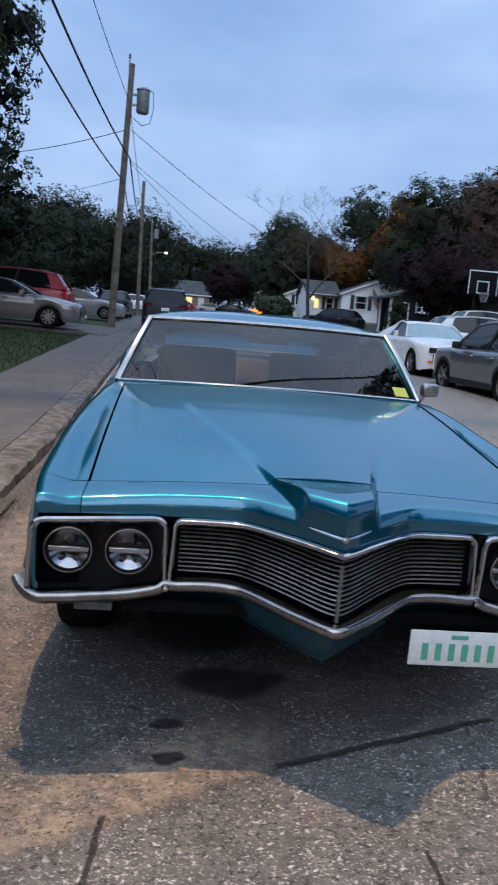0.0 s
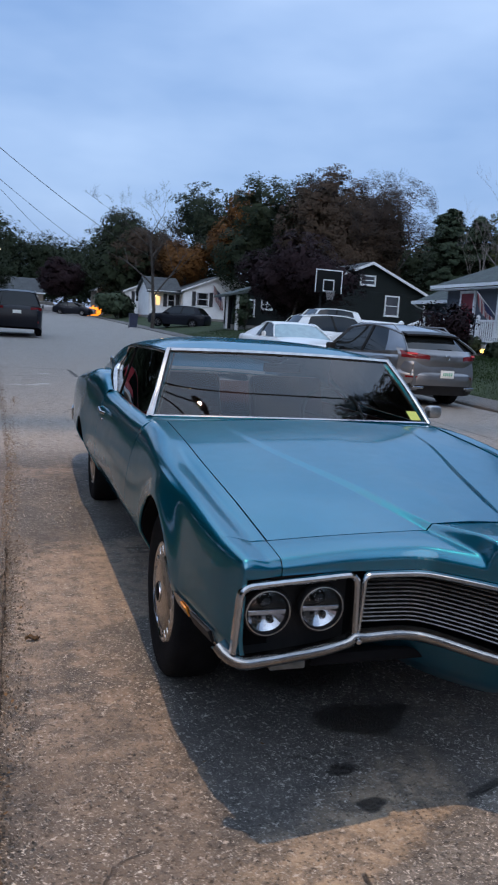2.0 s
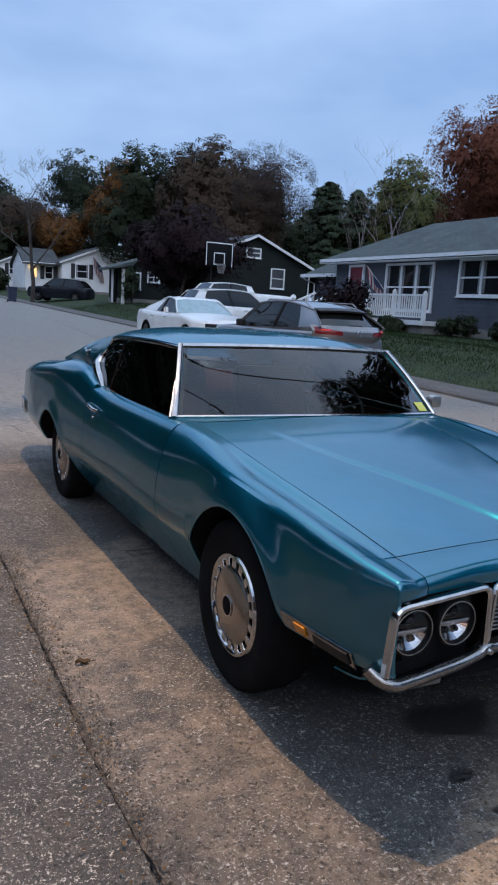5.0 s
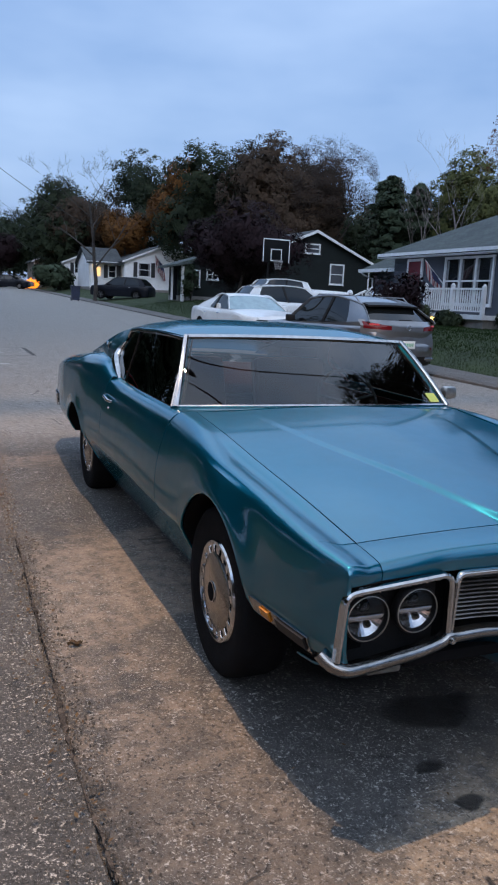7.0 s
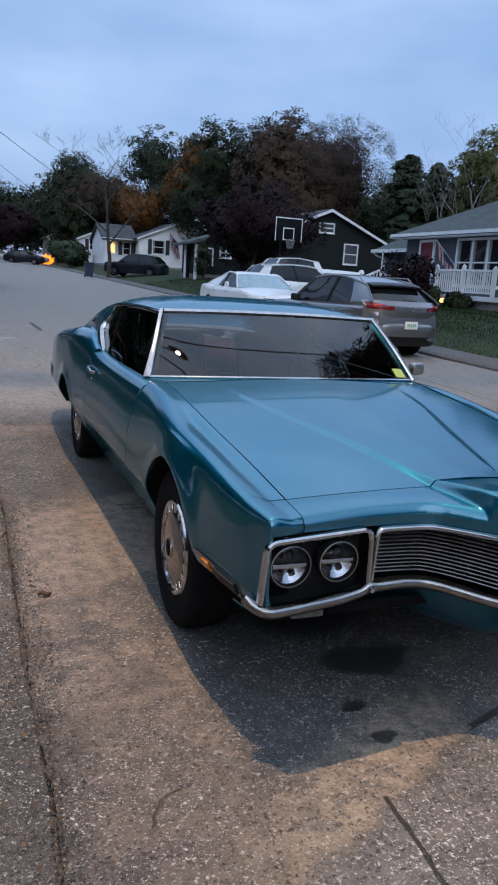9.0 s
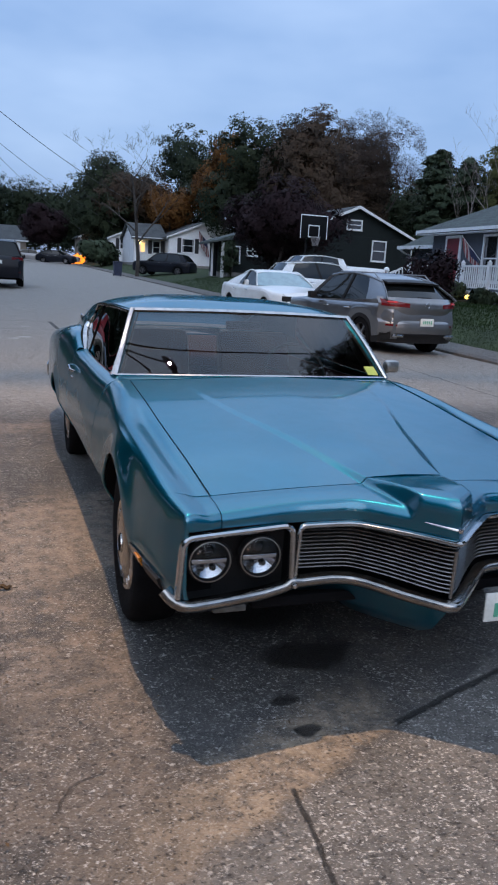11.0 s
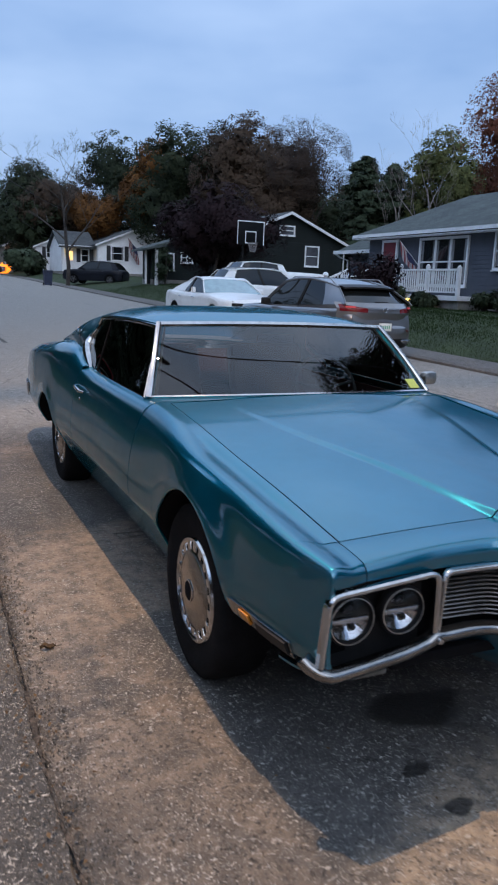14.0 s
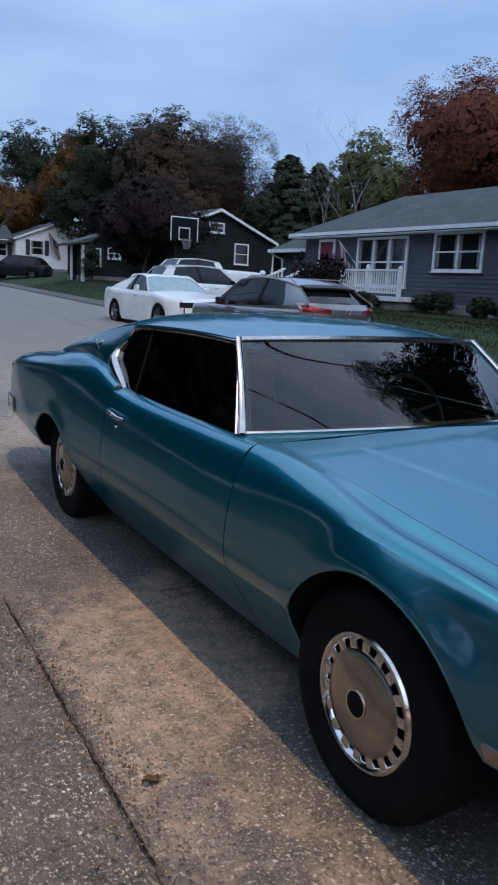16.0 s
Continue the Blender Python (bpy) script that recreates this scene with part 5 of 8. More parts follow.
part("rear_mirror", a_box((-0.11, 1.17, 1.135), (0.11, 1.19, 1.185), None, 0.008), BLACK_PLASTIC, coupe)

# ---- houses ----
def siding_mat(name, c, pitch=0.13, dirt=0.18):
    m, n, l, b = nodes(name)
    col, _ = colour_noise(n, l, tuple(v * (1 - dirt) for v in c), tuple(min(1, v * 1.08) for v in c), 1.1, 6)
    fine, h = colour_noise(n, l, (0.85, 0.85, 0.85), (1, 1, 1), 30.0, 3, stretch=(1, 1, 6))
    l.new(mix_colour(n, l, col, fine, 1.0, "MULTIPLY"), b.inputs["Base Color"])
    put(b, Roughness=0.75)
    b.inputs["Specular IOR Level"].default_value = 0.2
    bump(n, l, b, h, 0.15, 0.004)
    return m


def shingle_mat(name, c):
    m, n, l, b = nodes(name)
    geo = n.new("ShaderNodeNewGeometry")
    br = n.new("ShaderNodeTexBrick")
    br.inputs["Scale"].default_value = 1.0
    br.inputs["Brick Width"].default_value, br.inputs["Row Height"].default_value, br.inputs["Mortar Size"].default_value = 0.33, 0.14, 0.008
    br.inputs["Color1"].default_value, br.inputs["Color2"].default_value = (*c, 1), (*[v * 0.72 for v in c], 1)
    br.inputs["Mortar"].default_value = (*[v * 0.4 for v in c], 1)
    swap = n.new("ShaderNodeMapping")
    swap.inputs["Rotation"].default_value = (0, 0, radians(90))
    l.new(geo.outputs["Position"], swap.inputs[0])
    l.new(swap.outputs[0], br.inputs["Vector"])
    stain, h = colour_noise(n, l, (0.72, 0.72, 0.74), (1.1, 1.1, 1.08), 0.9, 6)
    l.new(mix_colour(n, l, br.outputs["Color"], stain, 1.0, "MULTIPLY"), b.inputs["Base Color"])
    put(b, Roughness=0.92)
    bump(n, l, b, br.outputs["Fac"], 0.3, -0.01)
    return m


BLUE_SIDING = siding_mat("blue_grey_siding", (0.088, 0.099, 0.122))
DARK_SIDING = siding_mat("dark_green_siding", (0.013, 0.018, 0.018))
WHITE_SIDING = siding_mat("white_siding", (0.82, 0.84, 0.86), 0.13, 0.05)
TAN_SIDING = siding_mat("tan_siding", (0.26, 0.22, 0.18))
GREY_ROOF = shingle_mat("grey_shingles", (0.078, 0.096, 0.094))
DARK_ROOF = shingle_mat("dark_shingles", (0.080, 0.088, 0.092))
TRIM = plain("white_trim_paint", (0.76, 0.78, 0.80), 0.5, 0, 0.08, 4.0)
SHUTTER = plain("dark_shutter_paint", (0.018, 0.020, 0.026), 0.5, 0, 0.15)
RED_DOOR = plain("red_door_paint", (0.16, 0.012, 0.022), 0.45, 0, 0.1)
CONCRETE = plain("foundation_concrete", (0.24, 0.23, 0.22), 0.9, 0, 0.2, 3.0, 0.3)
ROOM_DARK = plain("dark_window_glass", (0.014, 0.016, 0.020), 0.06, 0, 0.1, spec=0.8)
CURTAIN = plain("grey_curtain", (0.20, 0.20, 0.21), 0.9, 0, 0.3, 9.0)
WARM_GLOW = glow("lit_window_and_porch_glow", (1.0, 0.62, 0.25), 1.2)
BULB = glow("warm_porch_bulb", (1.0, 0.66, 0.26), 9.0)


def lap_wall(bm, a, b, z0, z1, out, step=0.15, lip=0.024):
    """A clapboard wall from a to b (x, y), with each board lapping the next; out points outwards."""
    o = Vector((*out, 0)).normalized()
    prof = []
    z = z0
    while z < z1 - 1e-4:
        zt = min(z1, z + step)
        prof += [(lip, z), (0.002, zt)]
        z = zt
    ring_a = [bm.verts.new(Vector((*a, h)) + o * d) for d, h in prof]
    ring_b = [bm.verts.new(Vector((*b, h)) + o * d) for d, h in prof]
    for i in range(len(prof) - 1):
        bm.faces.new((ring_a[i], ring_b[i], ring_b[i + 1], ring_a[i + 1]))


def prism(bm, pts, lo, hi, axis):
    """A closed prism: an outline in the two other axes, drawn out along axis from lo to hi."""
    def at(p, d):
        q = list(p)
        q.insert(axis, d)
        return Vector(q)
    a, b = [bm.verts.new(at(p, lo)) for p in pts], [bm.verts.new(at(p, hi)) for p in pts]
    n = len(pts)
    for i in range(n):
        bm.faces.new((a[i], a[(i + 1) % n], b[(i + 1) % n], b[i]))
    bm.faces.new(a)
    bm.faces.new(b)
    return bm


def window(house, m, w, h, mat=None, sashes=1, curtain=False, shutters=False, grid=False, frame_w=0.09):
    """A framed window on a wall: m stands at its lower middle, x along the wall, y outwards."""
    win = part("window", frame_box(w, h, frame_w, 0.07, m), TRIM, house, "white-framed window")
    for k in range(sashes):
        x0, x1 = -w / 2 + w * k / sashes, -w / 2 + w * (k + 1) / sashes
        if k:
            part("mullion", a_box((x0 - 0.045, 0.0, 0.0), (x0 + 0.045, 0.06, h), m), TRIM, win)
        part("pane", a_box((x0 + 0.02, 0.004, 0.02), (x1 - 0.02, 0.016, h - 0.02), m), mat or ROOM_DARK, win)
        part("sash_bar", a_box((x0, 0.017, h * 0.5 - 0.028), (x1, 0.045, h * 0.5 + 0.028), m), TRIM, win)
        if curtain:
            for c in (x0 + 0.05, x1 - 0.18):
                part("curtain", a_box((c, 0.0165, 0.05), (c + 0.13, 0.0185, h - 0.05), m), CURTAIN, win)
    part("sill", a_box((-w / 2 - 0.12, 0.0, -0.13), (w / 2 + 0.12, 0.11, -0.09), m), TRIM, win)
    if shutters:
        for s in (-1, 1):
            sh = bmesh.new()
            c = s * (w / 2 + 0.12 + 0.22)
            box(sh, (c - 0.21, 0.0, -0.1), (c + 0.21, 0.045, h + 0.1), m)
            for k in range(9):
                z = 0.0 + (h) * k / 9
                box(sh, (c - 0.16, 0.03, z), (c + 0.16, 0.06, z + h / 16), m)
            part("shutter", sh, SHUTTER, house, "dark louvred shutter")
    return win


def frame_box(w, h, t, d, m):
    bm = bmesh.new()
    box(bm, (-w / 2 - t, -0.02, -t), (-w / 2, d, h + t), m)
    box(bm, (w / 2, -0.02, -t), (w / 2 + t, d, h + t), m)
    box(bm, (-w / 2, -0.02, h), (w / 2, d, h + t), m)
    box(bm, (-w / 2, -0.02, -t), (w / 2, d, 0), m)
    return bm


WEST = lambda x, y, z: pose(x, y, z, 0, 0, 90)      # a wall that faces -x
SOUTH = lambda x, y, z: pose(x, y, z, 0, 0, 180)    # a wall that faces -y


def block(house, x0, x1, y0, y1, z0, z1, mat, found=0.3):
    bm = bmesh.new()
    t = 0.03
    box(bm, (x0 + t, y0 + t, z0), (x1 - t, y1 - t, z1))
    w = part("wall", bm, mat, house)
    for a, b, o, nm in (((x0, y0), (x0, y1), (-1, 0), "siding"), ((x0, y0), (x1, y0), (0, -1), "siding")):
        bm = bmesh.new()
        lap_wall(bm, (a[0] + 0.02, a[1] + 0.02), (b[0] + 0.02 * (b[0] == x0), b[1] + 0.02 * (b[1] == y0)), z0 + found, z1, o)
        part("siding", bm, mat, house, smooth=False)
    part("foundation", a_box((x0 - 0.005, y0 - 0.005, z0 - 0.6), (x1, y1, z0 + found)), CONCRETE, house)
    cb = bmesh.new()
    box(cb, (x0 - 0.03, y0 - 0.03, z0 + found), (x0 + 0.10, y0 + 0.10, z1))
    part("corner_board", cb, TRIM if mat != DARK_SIDING else mat, house)
    return w


def gable_y(house, x0, x1, y0, y1, eave, peak, wall_mat, roof_mat, over=0.35, thick=0.16):
    """Gable roof with its ridge along y; the gable end at y0 faces the street."""
    xm = (x0 + x1) / 2
    k = (peak - eave) / (xm - x0)
    for s, xa in ((-1, x0), (1, x1)):
        xo = xa + s * over
        zo = eave - k * over
        pts = [(xo, zo), (xm, peak), (xm, peak + thick), (xo, zo + thick)]
        part("roof", prism(bmesh.new(), pts, y0 - over, y1 + over, 1), roof_mat, house)
        part("rake_board", prism(bmesh.new(), [(xo, zo - 0.05), (xm, peak - 0.05), (xm, peak + thick - 0.02), (xo, zo + thick - 0.02)], y0 - over - 0.04, y0 - over - 0.003, 1), TRIM, house, "white rake board")
    part("gable", prism(bmesh.new(), [(x0, eave), (x1, eave), (xm, peak)], y0 + 0.02, y0 + 0.2, 1), wall_mat, house)


def gable_x(house, x0, x1, y0, y1, eave, peak, wall_mat, roof_mat, over=0.35, thick=0.16):
    """Gable roof with its ridge along x; the eave at y0 faces the street."""
    ym = (y0 + y1) / 2
    k = (peak - eave) / (ym - y0)
    for s, ya in ((-1, y0), (1, y1)):
        yo, zo = ya + s * over, eave - k * over
        pts = [(yo, zo), (ym, peak), (ym, peak + thick), (yo, zo + thick)]
        part("roof", prism(bmesh.new(), pts, x0 - over, x1 + over, 0), roof_mat, house)
    part("fascia", a_box((x0 - over, y0 - over - 0.03, eave - k * over - 0.04), (x1 + over, y0 - over - 0.003, eave - k * over + thick)), TRIM, house, "white fascia board")
    part("gable", prism(bmesh.new(), [(y0, eave), (y1, eave), (ym, peak)], x0 + 0.02, x0 + 0.2, 0), wall_mat, house)


# blue-grey house with the white porch
ph = thing("porch_house", "blue-grey clapboard house with white porch railing and red door", "house")
PX, PB, PE = 17.0, 0.85, 3.62
block(ph, PX, 25.5, 8.0, 27.3, PB, PE, BLUE_SIDING)
block(ph, 18.0, 25.0, 27.3, 30.6, PB, 3.18, BLUE_SIDING)


def hip_roof(house, x0, x1, y0, y1, eave, ridge, run, mat):
    xm = (x0 + x1) / 2
    bm = bmesh.new()
    low = [bm.verts.new(p) for p in ((x0, y0, eave), (x1, y0, eave), (x1, y1, eave), (x0, y1, eave))]
    top = [bm.verts.new((xm, y0 + run, ridge)), bm.verts.new((xm, y1 - run, ridge))]
    under = [bm.verts.new((v.co.x, v.co.y, v.co.z - 0.05)) for v in low]
    bm.faces.new((low[0], low[1], top[0]))
    bm.faces.new((low[1], low[2], top[1], top[0]))
    bm.faces.new((low[2], low[3], top[1]))
    bm.faces.new((low[3], low[0], top[0], top[1]))
    for i in range(4):
        bm.faces.new((low[i], low[(i + 1) % 4], under[(i + 1) % 4], under[i]))
    bm.faces.new(under)
    return part("roof", bm, mat, house, smooth=False)


hip_roof(ph, PX - 0.55, 26.1, 7.4, 27.8, PE + 0.16, 5.75, 1.8, GREY_ROOF)
part("fascia", a_box((PX - 0.60, 7.4, PE + 0.04), (PX - 0.555, 27.82, PE + 0.17)), TRIM, ph, "white fascia and gutter")
part("fascia", a_box((PX - 0.60, 27.80, PE - 0.02), (25.0, 27.84, PE + 0.17)), TRIM, ph)
part("soffit", a_box((PX - 0.55, 7.5, PE - 0.02), (PX + 0.05, 27.7, PE + 0.01)), TRIM, ph)
wing_roof = prism(bmesh.new(), [(17.4, 3.22), (21.5, 5.05), (25.6, 3.22), (25.6, 3.10), (17.4, 3.10)], 27.85, 31.0, 1)
part("roof", wing_roof, GREY_ROOF, ph, smooth=False)
part("gutter", a_box((17.28, 26.9, 3.08), (17.40, 31.05, 3.24)), TRIM, ph, "white gutter")
part("downspout", tube(bmesh.new(), [(17.34, 30.9, 3.1), (17.5, 30.8, 2.95), (17.9, 30.66, 2.8), (17.92, 30.66, 0.9)], 0.05, 6), TRIM, ph, "white downspout")
window(ph, WEST(PX, 21.95, 1.75), 2.85, 1.70, None, 3, True)
window(ph, WEST(PX, 17.9, 2.36), 2.15, 1.16, None, 2, True)
window(ph, WEST(PX, 11.0, 2.36), 1.9, 1.16, None, 2, True)
door_p = part("door", a_box((-0.45, 0.0, 0.0), (0.45, 0.06, 2.05), WEST(PX, 25.6, 1.38)), RED_DOOR, ph, "dark red front door")
part("door_frame", frame_box(0.94, 2.08, 0.11, 0.07, WEST(PX, 25.6, 1.36)), TRIM, door_p)
part("knob", lathe(bmesh.new(), [(0.0, 0.05), (0.03, 0.04), (0.03, 0.02), (0.015, 0.0)], 10, WEST(PX, 25.6, 1.38) @ pose(0.36, 0.06, 0.95, -90, 0, 0)), CHROME, door_p)
# porch floor, posts, railing, steps
part("porch_floor", a_box((15.55, 19.1, 1.16), (17.0, 26.6, 1.32)), TRIM, ph, "white-edged porch floor")
part("porch_base", a_box((15.7, 19.2, 0.4), (17.0, 26.5, 1.16)), CONCRETE, ph)
for yy in (19.2, 21.0, 22.7):
    post_p = part("post", a_box((15.58, yy - 0.06, 1.32), (15.70, yy + 0.06, 2.36 if yy != 19.2 else 2.30)), TRIM, ph, "white railing post")
    part("post_cap", lathe(bmesh.new(), [(0.0, 0.10), (0.05, 0.07), (0.06, 0.03), (0.09, 0.02), (0.09, 0.0)], 10, pose(15.64, yy, 2.36 if yy != 19.2 else 2.30)), TRIM, post_p)
for ya, yb in ((19.26, 20.94), (21.06, 22.64)):
    part("rail", a_box((15.60, ya, 2.20), (15.68, yb, 2.27)), TRIM, ph)
    part("rail", a_box((15.60, ya, 1.42), (15.68, yb, 1.48)), TRIM, ph)
    n_b = int((yb - ya) / 0.125)
    for k in range(n_b):
        yy = ya + (k + 0.5) * (yb - ya) / n_b
        part("baluster", a_box((15.62, yy - 0.02, 1.48), (15.66, yy + 0.02, 2.20)), TRIM, ph)
for s_, yy in enumerate((25.0, 26.6)):
    part("stair_rail", strip(bmesh.new(), [(15.55, yy, 2.25), (14.1, yy, 1.62)], [(-0.04, -0.04), (0.04, -0.04), (0.04, 0.04), (-0.04, 0.04)]), TRIM, ph)
    part("post", a_box((14.02, yy - 0.06, 0.75), (14.14, yy + 0.06, 1.75)), TRIM, ph)
    for k in range(8):
        part("baluster", a_box((14.25 + k * 0.16 - 0.02, yy - 0.02, 0.9 + k * 0.07), (14.25 + k * 0.16 + 0.02, yy + 0.02, 1.66 + k * 0.072)), TRIM, ph)
for k in range(3):
    part("step", a_box((15.55 - 0.3 * (k + 1), 25.06, 0.6), (15.55 - 0.3 * k, 26.54, 1.16 - 0.17 * k)), CONCRETE, ph)
part("chimney", a_box((20.0, 12.4, 4.6), (20.7, 13.1, 6.3)), plain("chimney_brick", (0.20, 0.085, 0.06), 0.9, 0, 0.3, 8.0, 0.3), ph)

# dark house with the small white gable windows
dh = thing("dark_house", "dark green gabled house with white window frames", "house")
DB = 1.25
block(dh, 17.6, 26.2, 45.5, 56.0, DB, 4.45, DARK_SIDING)
gable_y(dh, 17.6, 26.2, 45.5, 56.0, 4.45, 6.30, DARK_SIDING, DARK_ROOF)
window(dh, SOUTH(23.75, 45.5, 2.92), 0.95, 1.25)
window(dh, SOUTH(21.75, 45.5, 4.92), 1.0, 0.52)
block(dh, 12.4, 17.55, 46.2, 48.6, DB, 3.50, DARK_SIDING)
part("roof", prism(bmesh.new(), [(11.7, 3.32), (18.2, 5.45), (18.2, 5.58), (11.7, 3.45)], 45.8, 49.0, 1), GREY_ROOF, dh)
part("gable", prism(bmesh.new(), [(12.4, 3.5), (17.55, 3.5), (17.55, 5.2)], 46.22, 46.4, 1), DARK_SIDING, dh)
window(dh, SOUTH(14.75, 46.2, 2.76), 0.70, 0.52, None, 2)
window(dh, SOUTH(13.62, 46.2, 2.25), 0.34, 0.95)
window(dh, SOUTH(16.56, 46.2, 2.86), 0.46, 0.82)
part("entry_post", a_box((12.22, 44.9, DB - 0.1), (12.40, 45.08, 3.45)), TRIM, dh, "white entry post")
part("entry_roof", prism(bmesh.new(), [(11.3, 3.30), (12.9, 3.62), (12.9, 3.74), (11.3, 3.42)], 44.7, 46.2, 1), GREY_ROOF, dh)
# flat black panel on the wall paints the shade inside the entry
part("entry_recess", a_box((12.33, 46.6, DB), (12.37, 48.0, 3.3)), BLACK, dh)
part("downspout", tube(bmesh.new(), [(26.5, 45.2, 4.3), (26.3, 45.4, 4.1), (26.28, 45.42, 1.3)], 0.05, 6), TRIM, dh)
part("porch_post", a_box((11.85, 46.0, DB), (11.97, 46.12, 3.35)), TRIM, dh)

# white house with shutters
wh = thing("white_house", "small white house with dark shutters and grey roof", "house")
WB = 1.80
block(wh, 15.7, 24.4, 78.0, 88.0, WB, 4.95, WHITE_SIDING)
gable_y(wh, 15.7, 24.4, 78.0, 88.0, 4.95, 6.75, WHITE_SIDING, DARK_ROOF)
window(wh, SOUTH(17.8, 78.0, 3.45), 1.25, 1.35, None, 1, True, True)
block(wh, 12.3, 15.65, 80.0, 88.0, WB, 4.75, WHITE_SIDING)
gable_x(wh, 12.3, 15.65, 80.0, 88.0, 4.75, 6.3, WHITE_SIDING, DARK_ROOF, 0.3)
window(wh, SOUTH(14.75, 80.0, 3.2), 0.7, 1.2, None, 1, False, True)
part("door", a_box((-0.45, 0.0, 0.0), (0.45, 0.06, 2.05), SOUTH(13.25, 80.0, 2.35)), TRIM, wh, "white front door")
# emissive panel added for the porch lamp's glow on the wall
part("door_glass", a_box((-0.22, 0.062, 0.9), (0.22, 0.07, 1.85), SOUTH(13.25, 80.0, 2.35)), WARM_GLOW, wh, "glowing panel on the door standing in for the porch lamp's light")
part("porch_lamp", lathe(bmesh.new(), [(0.0, 0.15), (0.1, 0.12), (0.12, 0.0), (0.08, -0.12), (0.0, -0.14)], 12, pose(12.85, 79.7, 4.25)), BULB, wh, "lit warm porch lamp")
part("porch_post", a_box((12.2, 78.7, WB), (12.33, 78.83, 4.5)), TRIM, wh)
part("porch_roof", a_box((12.0, 78.5, 4.55), (15.6, 80.0, 4.68)), DARK_ROOF, wh)

nh = thing("white_house", "second small white house beyond a dark bush", "house")
block(nh, 11.3, 17.3, 92.0, 101.0, 1.9, 4.95, WHITE_SIDING)
gable_y(nh, 11.3, 17.3, 92.0, 101.0, 4.95, 6.25, WHITE_SIDING, DARK_ROOF)
window(nh, SOUTH(13.05, 92.0, 3.75), 0.9, 1.1, None, 1, False, True)

th = thing("tan_house", "low tan house with a grey roof far along the street", "house")
block(th, 9.0, 13.6, 104.0, 113.0, 2.2, 5.3, TAN_SIDING)
gable_y(th, 9.0, 13.6, 104.0, 113.0, 5.3, 6.45, TAN_SIDING, DARK_ROOF)

bh = thing("brown_house", "low brown house with one lit window at the street's end", "house")
block(bh, -10.0, 2.6, 128.0, 137.0, 2.2, 4.9, TAN_SIDING)
gable_x(bh, -10.0, 2.6, 128.0, 137.0, 4.9, 7.2, TAN_SIDING, DARK_ROOF)
window(bh, SOUTH(-1.2, 128.0, 3.2), 1.6, 1.2, WARM_GLOW)
window(bh, SOUTH(-5.4, 128.0, 3.2), 1.4, 1.2)
part("door", a_box((-0.5, 0, 0), (0.5, 0.06, 2.1), SOUTH(1.2, 128.0, 2.4)), TRIM, bh)

# ---- parked vehicles across and along the street ----
def rim(bm, m, r, spokes, w=0.05):
    lathe(bm, [(r, -0.02), (r * 1.02, 0.01), (r * 0.94, 0.012), (r * 0.90, -0.02), (r * 0.90, -0.05)], 28, m)
    for k in range(spokes):
        mm = m @ Matrix.Rotation(2 * math.pi * k / spokes, 4, "Z")
        box(bm, (0.03, -w / 2, -0.02), (r * 0.93, w / 2, 0.006), mm)
    lathe(bm, [(0.0, 0.012), (0.06, 0.008), (0.07, -0.02)], 16, m)


